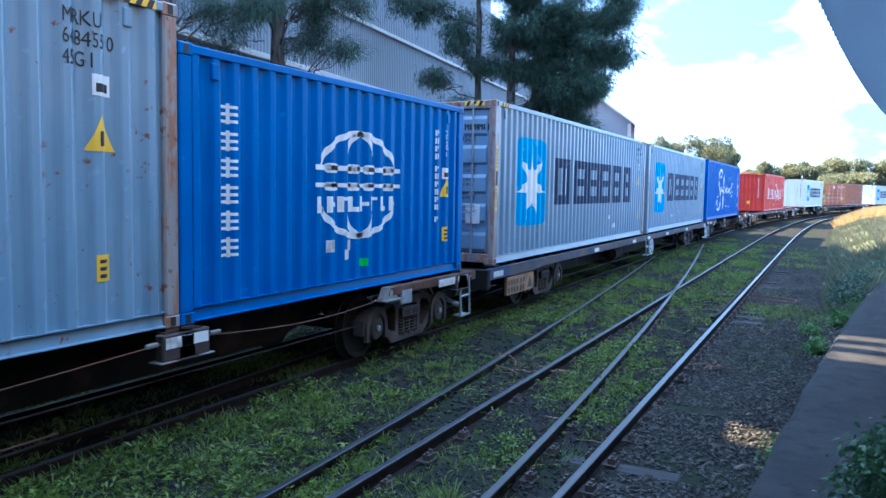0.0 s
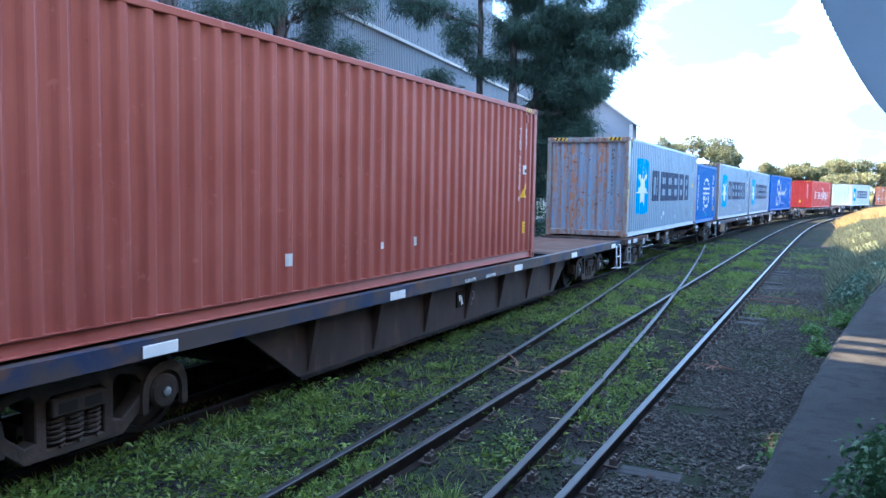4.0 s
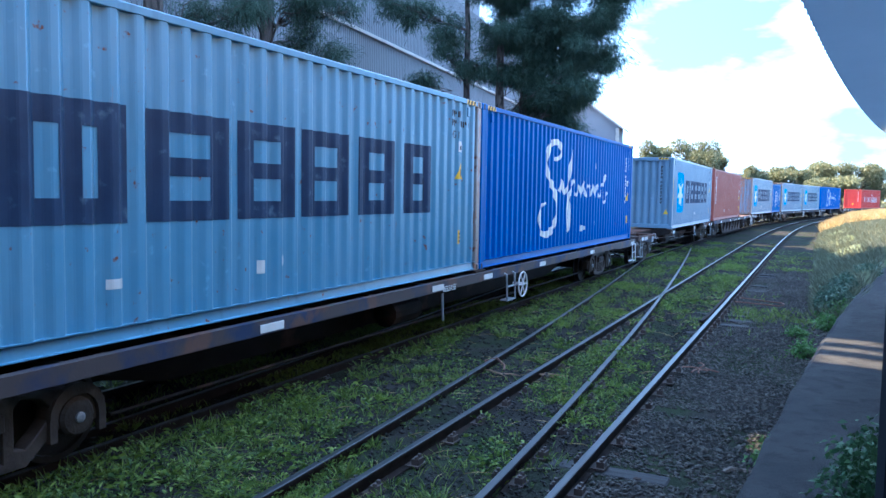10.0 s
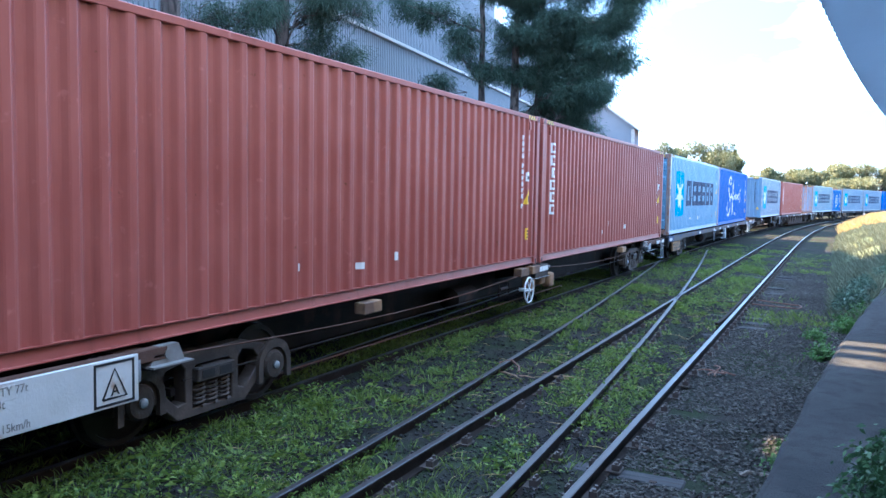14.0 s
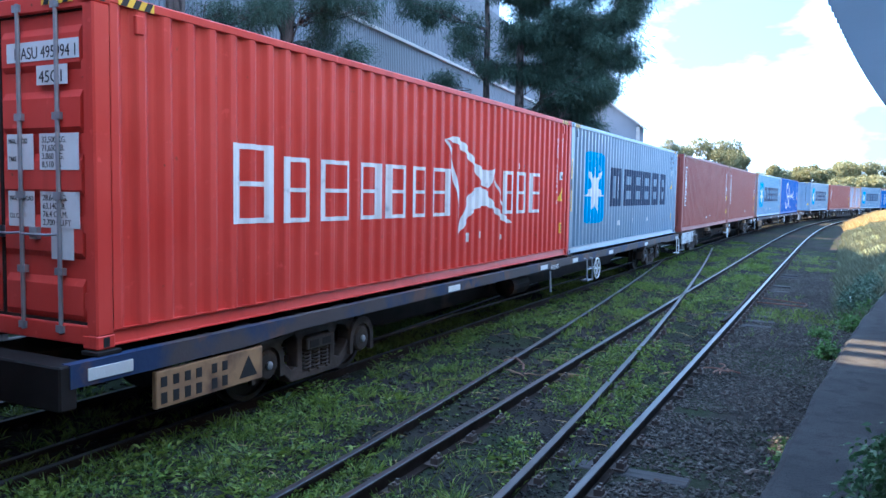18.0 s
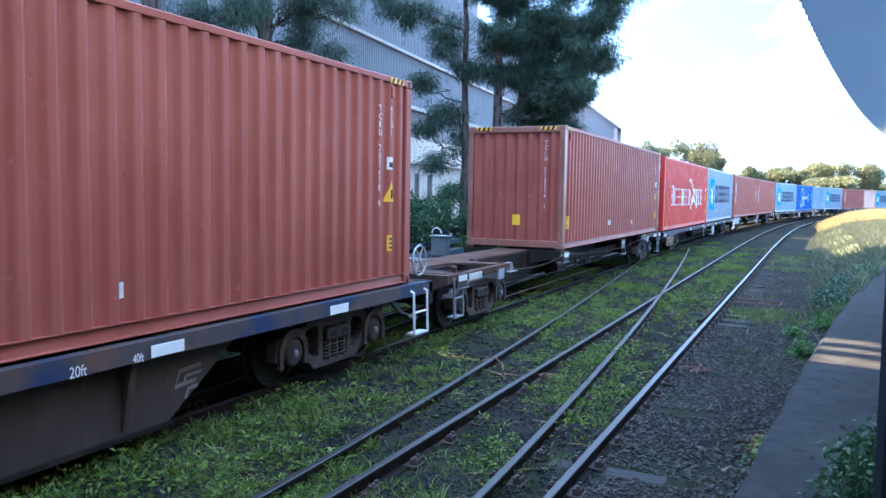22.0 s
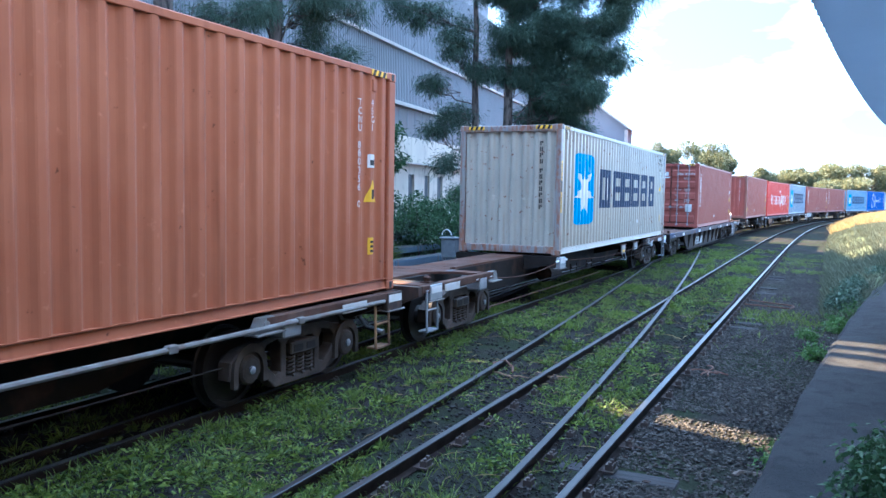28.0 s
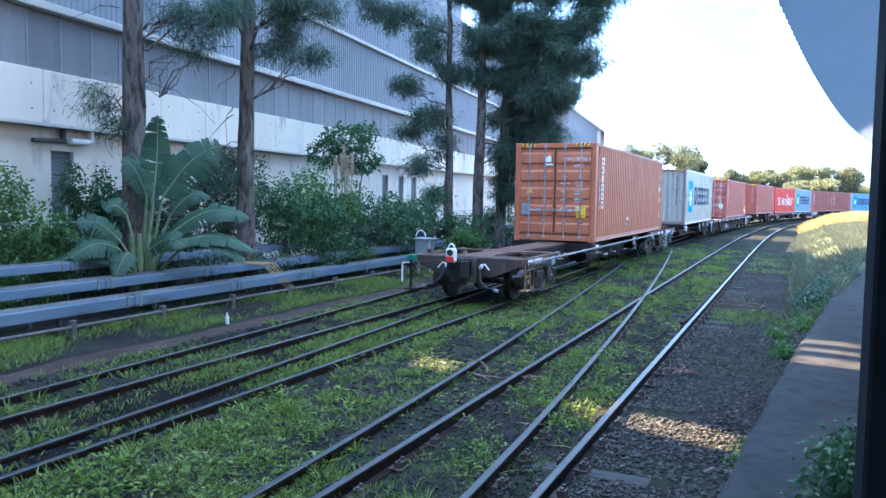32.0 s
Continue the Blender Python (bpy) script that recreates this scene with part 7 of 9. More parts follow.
def put_shed():
    ob = thing("warehouse", "long warehouse of stained concrete and grey sheet cladding", "building", SHED)
    A0, A1 = -26.0, 52.0
    z = 0.2                                     # heights below are over the rails
    # lower wall in concrete panels, with openings cut out by leaving gaps between pieces
    doors = [(2.88, 3.56, 0.4, 3.22), (7.2, 7.95, 0.4, 3.2), (23.0, 23.75, 0.4, 3.27), (25.15, 25.85, 0.4, 3.27), (27.0, 27.8, 0.4, 3.25), (32.5, 33.2, 0.4, 3.25)]
    edges = [A0]
    for a, b, _, _ in doors:
        edges += [a, b]
    edges.append(A1)
    for a, b in zip(edges[::2], edges[1::2]):
        n = max(1, round((b - a) / 4.0))
        for k in range(n):
            c, d = a + (b - a) * k / n, a + (b - a) * (k + 1) / n
            part("wall_panel", bevelled(-0.22, 0, c + 0.006 * (k > 0), d - 0.006, 0, 3.81 + z, 0.008), MAT["concrete"], ob)
    for a, b, z0, z1 in doors:
        part("lintel", bevelled(-0.22, -0.002, a, b, z1 + z, 3.81 + z, 0.004), MAT["concrete"], ob)
        part("threshold", bevelled(-0.22, -0.002, a, b, 0, z0 + z, 0.004), MAT["concrete"], ob)
        bm = bmesh.new()
        box(bm, -0.16, -0.12, a, b, z0 + z, z1 + z)
        door = part("door", bm, MAT["louvre"], ob, "grey louvred steel door")
        bm = bmesh.new()
        prism(bm, [(-0.12, 0), (-0.09, 0), (-0.12, 0.075)], a + 0.05, b - 0.05, "y")
        slat = finish(bm, "slat", MAT["louvre"])
        for k in range(28):
            part("slat", slat, MAT["louvre"], door, at=pose(0, 0, z0 + z + 0.05 + k * (z1 - z0 - 0.1) / 28))
    # projecting concrete band
    a = A0
    while a < A1 - 0.1:
        b = min(A1, a + 2.03)
        bm = bevelled(-0.2, 0.26, a + 0.005, b - 0.005, 3.81 + z, 5.0 + z, 0.012)
        pn = part("band_panel", bm, MAT["concrete"], ob)
        bm = bmesh.new()
        for q in (0.3, 1.7):
            for h in (0.3, 0.85):
                lathe(bm, [(0.255, 0.022), (0.264, 0.022)], "x", 8, (0, a + q, 3.81 + z + h))
        pieces("fixing", bm, MAT["gutter"], pn)
        a = b
    part("drip_ledge", bevelled(0.1, 0.34, A0, A1, 3.735 + z, 3.805 + z, 0.01), MAT["fascia"], ob)
    # grey cladding sheets
    a = A0
    while a < A1 - 0.1:
        b = min(A1, a + 0.97)
        bm = bevelled(-0.2, 0.10, a + 0.004, b - 0.004, 5.0 + z, 6.32 + z, 0.004)
        part("cladding_sheet", bm, MAT["cladding"], ob)
        a = b
    bm = bmesh.new()
    a = A0
    while a < A1:
        box(bm, 0.10, 0.118, a - 0.02, a + 0.02, 5.0 + z, 6.32 + z)
        a += 0.97
    pieces("cover_strip", bm, MAT["sheet"], ob)
    part("fascia", bevelled(-0.1, 0.36, A0, A1, 6.32 + z, 6.50 + z, 0.015), MAT["fascia"], ob, "pale metal fascia under the sheet wall")

    # upper sheet wall, ribbed; the screen behind and above it has openings for sun patches
    def ribbed(a0, a1, z0, z1, x=0.0, pitch=0.19):
        bm = bmesh.new()
        cols = []
        a = a0
        k = 0
        while a < a1 + 1e-6:
            for q, dx in ((0.0, 0.0), (0.085, 0.0), (0.11, 0.032), (0.165, 0.032)):
                if a + q <= a1:
                    cols.append((bm.verts.new((x + dx, a + q, z0)), bm.verts.new((x + dx, a + q, z1))))
            a += pitch
        for p, q in zip(cols, cols[1:]):
            bm.faces.new((p[0], q[0], q[1], p[1]))
        part("sheet_wall", bm, MAT["sheet"], ob, "blue grey ribbed sheet wall")

    ribbed(A0, A1, 6.5 + z, 8.9 + z)
    part("fascia", bevelled(-0.1, 0.16, 12.0, A1, 8.9 + z, 9.05 + z, 0.015), MAT["fascia"], ob)
    ribbed(12.0, A1, 9.05 + z, 13.2 + z)
    # inner frame wall behind the sheets
    part("frame_wall", bevelled(-0.3, -0.22, A0, A1, 3.8 + z, 8.9 + z, 0.01), MAT["gutter"], ob)
    # screen raised out of view to shade the tracks, pierced to cast sun patches
    TOP = 18.5
    a = A0
    for h0, h1, lows in SUN_HOLES:
        part("sun_screen", bevelled(-0.3, -0.1, a, h0, 8.9 + z, TOP + z, 0.01), MAT["sheet"], ob)
        low = 8.9
        for q0, q1 in lows:
            if q0 > low:
                part("sun_screen", bevelled(-0.3, -0.1, h0, h1, low + z, q0 + z, 0.01), MAT["sheet"], ob)
            low = q1
        if low < TOP:
            part("sun_screen", bevelled(-0.3, -0.1, h0, h1, low + z, TOP + z, 0.01), MAT["sheet"], ob)
        a = h1
    for b, top in ((22.0, TOP), (36.0, 16.5), (A1, 13.2)):
        part("sun_screen", bevelled(-0.3, -0.1, a, b, 8.9 + z, top + z, 0.01), MAT["sheet"], ob)
        a = b
    part("roof", bevelled(-22, -0.3, A0, A1, 8.5 + z, 8.7 + z, 0.02), MAT["sheet"], ob)
    part("gable_wall", bevelled(-22, -0.3, A1 - 0.25, A1, 0, 8.5 + z, 0.02), MAT["concrete"], ob)
    part("gable_wall", bevelled(-22, -0.3, A0, A0 + 0.25, 0, 8.5 + z, 0.02), MAT["concrete"], ob)
    # drains under the band
    for a in (2.3, 26.6):
        bm = bmesh.new()
        tube(bm, [(0.14, a + 0.8, 3.75 + z), (0.14, a + 0.8, 3.46 + z)], 0.07, 10)
        tube(bm, [(0.14, a + 0.86, 3.46 + z), (0.14, a - 0.1, 3.42 + z)], 0.05, 8)
        part("drain", bm, MAT["gutter"], ob, "dark iron drain under the ledge")
        bm = bmesh.new()
        tube(bm, [(0.16, a + 1.0, 3.46 + z), (0.16, a + 1.55, 3.47 + z), (0.16, a + 1.66, 3.52 + z), (0.16, a + 1.66, 3.76 + z)], 0.075, 10)
        part("drain_pipe", bm, MAT["pipe_white"], ob, "white plastic drain elbow")


# openings added where sun patches should reach ballast, grass and platform
SUN_HOLES = [(1.10, 1.80, ((11.3, 12.9),)), (2.0, 2.8, ((8.95, 9.75),)), (4.5, 5.1, ((13.8, 14.75),)), (5.45, 5.75, ((13.9, 14.75),)), (6.1, 6.6, ((13.95, 14.85),))]
put_shed()


def put_far_gable():
    """Pale gabled hall past the end of the warehouse."""
    ob = thing("gabled_hall", "pale gabled industrial hall behind the trees", "building", pose(-17.1, 73, -0.2, 0, 0, 6))
    MAT["pale_wall"] = surface("pale_rendered_wall", (0.20, 0.21, 0.235), (0.17, 0.18, 0.205), 0.85, 0.4)
    bm = bmesh.new()
    prism(bm, [(-6, 0), (0, 0), (0, 9.0), (-3.0, 11.2), (-6, 9.0)], 0, 4, "y")
    part("wall", bm, MAT["pale_wall"], ob)
    bm = bmesh.new()
    prism(bm, [(0.45, 8.67), (0.45, 8.85), (-3.0, 11.4), (-6.45, 8.85), (-6.45, 8.67), (-3.0, 11.21)], -0.4, 4.4, "y")
    part("roof", bm, MAT["fascia"], ob, "pale sheet roof with overhang")
    part("downpipe", bevelled(-0.2, 0.12, -0.12, -0.02, 0, 8.8, 0.02), MAT["fascia"], ob)
    bm = bmesh.new()
    prism(bm, [(-14, 0), (-0.7, 0), (-0.7, 7.5), (-7, 9.2), (-14, 9.2)], -7, -0.01, "y")
    part("annex", bm, MAT["pale_wall"], ob)


put_far_gable()


# ---- cable troughs, fence and cabinet beside the shed ----
MAT["trough"] = surface("blue_grey_trough_paint", (0.080, 0.115, 0.165), (0.125, 0.16, 0.21), 0.65, 1.5, spots=(0.05, 0.055, 0.06), spot=(0.56, 0.7), stretch=(1, 0.5, 2))
MAT["trough_top"] = surface("dirty_trough_lid", (0.045, 0.047, 0.05), (0.10, 0.103, 0.107), 0.75, 2.0, spots=(0.06, 0.055, 0.05))


def put_troughs():
    for x, z0, z1, w, y0 in ((-11.3, 0.13, 0.34, 0.42, -10), (-12.05, 0.42, 0.60, 0.5, -10), (-13.0, 0.72, 0.89, 0.4, -10)):
        ob = thing("cable_trough", "long blue grey steel cable trough on posts", "cable trough", pose(x, 0, 0, 0, 0, 0.25), "cable troughs beside the line")
        y = y0
        while y < 44:
            seg = part("trough_body", bevelled(-w, 0, y + 0.006, y + 2.994, z0, z1, 0.015), MAT["trough"], ob)
            part("lid", bevelled(-w + 0.03, -0.03, y + 0.02, y + 2.98, z1, z1 + 0.012, 0.004), MAT["trough_top"], seg)
            bm = bmesh.new()
            for q in (0.12, 2.8):
                box(bm, 0, 0.012, y + q, y + q + 0.05, z0 - 0.01, z1 + 0.02)
            pieces("clip", bm, MAT["worn_plate"], seg)
            part("post", bevelled(-0.25, -0.17, y + 1.45, y + 1.53, -0.3, z0, 0.01), MAT["gutter"], ob)
            y += 3.0
    ob = thing("guard_rail", "low grey pipe rail on short posts", "railing", pose(-10.95, 0, 0, 0, 0, 0.25))
    bm = bmesh.new()
    tube(bm, [(0, -10, 0.02), (0, 44, 0.02)], 0.03, 10)
    part("pipe", bm, MAT["gutter"], ob)
    for k in range(24):
        part("post", bevelled(-0.05, 0.05, -9.2 + k * 2.05, -9.1 + k * 2.05, -0.35, 0.14, 0.012), MAT["gutter"], ob)
    fence = thing("chain_link_fence", "galvanised chain-link fence with pipe rails", "fence", pose(-14.15, 0, 0, 0, 0, 0.8))
    for k in range(16):
        bm = bmesh.new()
        tube(bm, [(0, -6 + k * 3.0, -0.3), (0, -6 + k * 3.0, 1.95)], 0.025, 8)
        part("post", bm, MAT["zinc"], fence)
    for z in (1.62, 0.3):
        bm = bmesh.new()
        tube(bm, [(0, -6, z), (0, 39, z)], 0.018, 6)
        part("rail", bm, MAT["zinc"], fence)
    bm = bmesh.new()
    for k in range(150):
        y = -4 + k * 0.14
        for s in (-1, 1):
            a = bm.verts.new((0.004 * s, y, 0.3)), bm.verts.new((0.004 * s, y + 0.005, 0.3)), bm.verts.new((0.004 * s, y + 0.005 + s * 1.3, 1.6)), bm.verts.new((0.004 * s, y + s * 1.3, 1.6))
            bm.faces.new(a)
    tagged(part("wire_mesh", bm, MAT["zinc"], fence), kind="stuff")
    cab = thing("relay_box", "pale grey lineside relay box with a hoop on top", "cabinet", pose(-10.6, 22.1, -0.2))
    part("box", bevelled(-0.25, 0.25, -0.2, 0.2, 0.55, 1.15, 0.03), MAT["zinc"], cab)
    part("lid", bevelled(-0.3, 0.3, -0.24, 0.24, 1.151, 1.2, 0.015), MAT["zinc"], cab)
    bm = bmesh.new()
    tube(bm, [(-0.15 + 0.16 * math.cos(k * math.pi / 8), 0, 1.25 + 0.18 * math.sin(k * math.pi / 8)) for k in range(9)], 0.02, 6)
    part("hoop", bm, MAT["white"], cab)
    for s in (-1, 1):
        part("leg", bevelled(s * 0.2 - 0.03, s * 0.2 + 0.03, -0.03, 0.03, 0, 0.55, 0.005), MAT["zinc"], cab)


put_troughs()


# ---- platform, its canopy and post ----
MAT["platform"] = surface("worn_asphalt_platform", (0.030, 0.031, 0.034), (0.048, 0.048, 0.050), 0.9, 2.2, spots=(0.027, 0.027, 0.029), spot=(0.52, 0.62), spot_scale=5.0, fine=45, bumpy=1.0, dist=0.02, spec=0.06)
MAT["canopy"] = surface("canopy_soffit", (0.34, 0.40, 0.48), (0.30, 0.35, 0.43), 0.6, 1.0)


def let_light_through(m, share):
    """Lets part of the light through, added to lift the surface to a hazy brightness."""
    nt = m.node_tree
    b = nt.nodes["Principled BSDF"]
    tr = nt.nodes.new("ShaderNodeBsdfTranslucent")
    tr.inputs["Color"].default_value = (0.50, 0.55, 0.61, 1)
    mx = nt.nodes.new("ShaderNodeMixShader")
    mx.inputs[0].default_value = share
    nt.links.new(b.outputs[0], mx.inputs[1])
    nt.links.new(tr.outputs[0], mx.inputs[2])
    nt.links.new(mx.outputs[0], nt.nodes["Material Output"].inputs["Surface"])


# soffit made translucent to stand in for the pale veil over it
let_light_through(MAT["canopy"], 0.46)
MAT["post"] = surface("dark_post_paint", (0.010, 0.012, 0.016), (0.016, 0.018, 0.023), 0.8, 2.0, spec=0.03)
PLAT = 0.2


PLAT_LINE = [(-14, -0.85), (0, -0.72), (5.8, -0.48), (7.5, -0.33), (11.3, -0.02), (13.3, 0.17), (19.0, 0.76), (30.0, 2.19), (36, 3.1)]
ROOF_LINE = [(-14, -0.70), (0, -0.45), (5.44, -0.21), (6.62, -0.10), (9.06, 0.15), (12.97, 0.55), (17.59, 1.16), (20.71, 1.67), (28, 3.2)]


def along(line, y):
    """x on a plan line given as (y, x), eased between its points."""
    k = np.polyfit([p[0] for p in line], [p[1] for p in line], 3)
    return float(np.polyval(k, y))


def plat_edge(y):
    return along(PLAT_LINE, y)


def put_platform():
    bm = bmesh.new()
    rows = []
    for k in range(93):
        y = -12 + k * 0.5
        e = plat_edge(y) + 0.008 * math.sin(y * 3.1) + 0.008 * math.sin(y * 9)
        z = PLAT + 0.012 * math.sin(y * 2.1)
        rows.append([bm.verts.new(p) for p in ((e, y, -0.4), (e, y, z - 0.05), (e + 0.06, y, z), (e + 0.5, y, z + 0.01), (e + 1.4, y, z), (8, y, z))])
    for a, b in zip(rows, rows[1:]):
        for k in range(5):
            bm.faces.new((a[k], a[k + 1], b[k + 1], b[k]))
    bm.faces.new(rows[-1])
    thing("platform", "low worn asphalt station platform with crumbling edge", "platform", bm=bm, mat=MAT["platform"], kind="structure")
    can = thing("platform_canopy", "corrugated platform canopy seen from below", "canopy", kind="structure")
    bm = bmesh.new()
    rows = []
    n = 330
    for k in range(n + 1):
        y = -8 + 34 * k / n
        e = along(ROOF_LINE, y)
        w = 0.012 * (1 if k % 2 else -1)
        rows.append([bm.verts.new(p) for p in ((e, y, 3.60 + w), (e + 0.9, y, 3.70 + w), (e + 3.2, y, 3.95 + w), (e + 3.2, y, 3.99 + w), (e, y, 3.63 + w))])
    for a, b in zip(rows, rows[1:]):
        for k in range(5):
            bm.faces.new((a[k], a[(k + 1) % 5], b[(k + 1) % 5], b[k]))
    part("roof_sheet", bm, MAT["canopy"], can)
    post = thing("canopy_post", "dark painted square steel canopy post", "post", kind="structure")
    part("shaft", bevelled(0.235, 0.62, 2.85, 3.2, PLAT, 4.0, 0.012), MAT["post"], post)


put_platform()


MAT["dim_render"] = surface("dim_blocker_render", (0.125, 0.135, 0.15), (0.085, 0.09, 0.10), 0.9, 0.6, spots=(0.06, 0.062, 0.066))


def put_sky_blocks():
    """Plain unseen wall behind the platform and bridge behind the camera, added to block sky light."""
    w = thing("sky_block_wall", "plain dim unseen wall behind the platform, added to block sky light", "wall", kind="structure")
    part("wall", bevelled(3.15, 3.4, -14, 20, PLAT - 0.3, 9.0, 0.01), MAT["dim_render"], w)
    part("wall", bevelled(-5.0, 3.15, -14.0, -13.75, PLAT - 0.3, 9.0, 0.01), MAT["dim_render"], w)
    part("roof", bevelled(3.4, 14.0, -14, 20, 8.7, 9.0, 0.01), MAT["dim_render"], w)
    # bridge never in view, added to darken faces turned towards the camera
    b = thing("sky_block_bridge", "plain dark unseen bridge behind the camera, added to block sky light", "bridge", kind="structure")
    part("deck", bevelled(-40.0, 3.1, -13.7, -5.5, 5.2, 5.6, 0.01), MAT["dim_render"], b)
    part("wall", bevelled(-40.0, 3.1, -5.75, -5.5, 5.6, 12.0, 0.01), MAT["dim_render"], b)
    part("wall", bevelled(-40.0, 3.1, -13.7, -13.45, 5.6, 12.0, 0.01), MAT["dim_render"], b)
    part("roof", bevelled(-40.0, 3.1, -13.45, -5.75, 11.8, 12.0, 0.01), MAT["dim_render"], b)
    part("abutment", bevelled(-40.0, -15.9, -13.4, -6.0, -0.3, 5.2, 0.01), MAT["dim_render"], b)


put_sky_blocks()
# ---- trees and shrubs ----
MAT["bark_oak"] = surface("furrowed_brown_bark", (0.09, 0.074, 0.064), (0.16, 0.135, 0.118), 0.95, 2.0, spots=(0.035, 0.03, 0.028), spot=(0.46, 0.6), spot_scale=3.0, stretch=(3.2, 3.2, 0.8), fine=24, bumpy=0.9, dist=0.03)
MAT["needle"] = leaf_material("she_oak_needles", (0.045, 0.080, 0.056), (0.095, 0.135, 0.090), 0.6, 0.35)
MAT["shrub"] = leaf_material("dark_shrub_leaves", (0.034, 0.080, 0.034), (0.085, 0.150, 0.056), 0.45, 0.3)
MAT["shrub_light"] = leaf_material("fresh_shrub_leaves", (0.060, 0.13, 0.032), (0.14, 0.23, 0.06), 0.45, 0.35)
MAT["shrub_blue"] = leaf_material("grey_green_leaves", (0.050, 0.085, 0.058), (0.09, 0.13, 0.085), 0.5, 0.3)
# far leaves kept paler, distance haze put into their colour
MAT["far_leaf"] = leaf_material("hazed_gum_leaves", (0.13, 0.15, 0.075), (0.22, 0.22, 0.11), 0.6, 0.3)
MAT["palm"] = leaf_material("banana_palm_leaf", (0.018, 0.046, 0.026), (0.036, 0.070, 0.036), 0.6, 0.15)
MAT["palm_rib"] = surface("pale_leaf_rib", (0.10, 0.135, 0.065), (0.16, 0.19, 0.10), 0.6, 4.0)
# bank grass greyed, the haze over the bank put into its colour
MAT["bank_grass"] = leaf_material("dull_bank_grass", (0.075, 0.09, 0.055), (0.13, 0.14, 0.09), 0.6, 0.3, dry=(0.12, 0.115, 0.08))
MAT["plume"] = leaf_material("pampas_plume", (0.45, 0.38, 0.27), (0.60, 0.52, 0.40), 0.8, 0.4)


def inside(centre, radii, n, r, shell=0.35):
    """Places in an ellipsoid, thicker towards its skin."""
    d = r.normal(size=(n, 3))
    d /= np.linalg.norm(d, axis=1)[:, None]
    q = r.uniform(shell, 1.0, n) ** 0.6
    return np.array(centre) + d * np.array(radii) * q[:, None], d


def pads(lumps, n, r):
    """Breaks big lumps of foliage into flat uneven pads with gaps between."""
    out = []
    for c, rad in lumps:
        for k in range(n):
            d = r.normal(size=3)
            d /= np.linalg.norm(d)
            p = np.array(c) + d * np.array(rad) * r.uniform(0.35, 1.05)
            w = r.uniform(0.26, 0.62)
            out.append((tuple(p), (rad[0] * w, rad[1] * w, rad[2] * w * r.uniform(0.5, 0.9))))
    return out


def needle_crown(lumps, clumps, r, length=(0.10, 0.24), width=0.008, needles=60, spread=0.17):
    """Drooping needles in small tufts, gathered in the given lumps (centre, radii)."""
    vol = np.array([a[1][0] * a[1][1] * a[1][2] for a in lumps]) ** 0.75
    B, D = [], []
    for (c, rad), v in zip(lumps, vol):
        m = max(3, int(clumps * v / vol.sum()))
        p, d = inside(c, rad, m, r, 0.1)
        lean = d * 0.5 + r.normal(size=(m, 3)) * 0.45
        p = np.repeat(p, needles, 0) + r.normal(size=(m * needles, 3)) * spread * np.array([1, 1, 0.8])
        w = np.repeat(lean, needles, 0) + r.normal(size=(m * needles, 3)) * 0.42
        w[:, 2] -= 0.15
        B.append(p)
        D.append(w)
    B, D = np.concatenate(B), np.concatenate(D)
    return leaf_mesh("crown", B, D, r.uniform(length[0], length[1], len(B)), width, MAT["needle"], 0.35, r)


def wander(p, q, n, r, amp):
    """Points from p to q that stray a little."""
    p, q = np.array(p, float), np.array(q, float)
    return [tuple(p + (q - p) * k / n + (r.normal(size=3) * amp * math.sin(math.pi * k / n) if 0 < k < n else 0)) for k in range(n + 1)]


def she_oak(name, x, y, girth, height, lumps, clumps, seed, lean=(0, 0), limbs=10, label="", split=7, width=0.012, length=(0.12, 0.28), needles=32, spread=0.15):
    r = np.random.RandomState(seed)
    ob = thing(name, label, "tree", pose(x, y, -0.25))
    bm = bmesh.new()
    pts = [(lean[0] * k / 20 + 0.03 * math.sin(k * 0.9 + seed), lean[1] * k / 20 + 0.03 * math.cos(k * 1.1 + seed), height * k / 20) for k in range(21)]
    tube(bm, pts, [girth / 2 * (1.25 if k == 0 else 1.0) * (1 - 0.032 * k) * r.uniform(0.96, 1.04) for k in range(21)], 22)
    # furrows down the bark
    for v in bm.verts:
        a = math.atan2(v.co.y - lean[1] * v.co.z / height, v.co.x - lean[0] * v.co.z / height)
        q = 1 + 0.035 * math.sin(9 * a + 2.2 * math.sin(v.co.z * 1.7)) * math.sin(v.co.z * 2.3 + 3 * a)
        v.co.x, v.co.y = v.co.x * q, v.co.y * q
    part("trunk", bm, MAT["bark_oak"], ob, smooth=True)
    fine = pads(lumps, split, r)
    for k in range(limbs):
        c, rad = lumps[k % len(lumps)]
        h = min(height * 0.95, max(0.3 * height, c[2] - 0.5 - r.uniform(0, 1.0)))
        t = h / height * 20
        i = min(19, int(t))
        start = np.array(pts[i]) + (np.array(pts[i + 1]) - np.array(pts[i])) * (t - i)
        end = np.array(c) + r.normal(size=3) * np.array(rad) * 0.3
        bm = bmesh.new()
        path = wander(start, end, 6, r, 0.16)
        tube(bm, path, [0.034 * (1 - k2 / 7.5) for k2 in range(7)], 6)
        limb = part("limb", bm, MAT["bark_oak"], ob, smooth=True)
        own = [f for j, f in enumerate(fine) if (j // split) % limbs == k or (j // split) == k % len(lumps)]
        for f in own[:split]:
            s = path[r.randint(2, 6)]
            e = np.array(f[0])
            bm = bmesh.new()
            tube(bm, wander(s, e, 5, r, 0.12), [0.017, 0.014, 0.012, 0.009, 0.006, 0.004], 5)
            part("twig", bm, MAT["bark_oak"], limb)
    me = needle_crown(fine, clumps, r, length, width, needles, spread)
    part("crown", me, MAT["needle"], ob)
    return ob


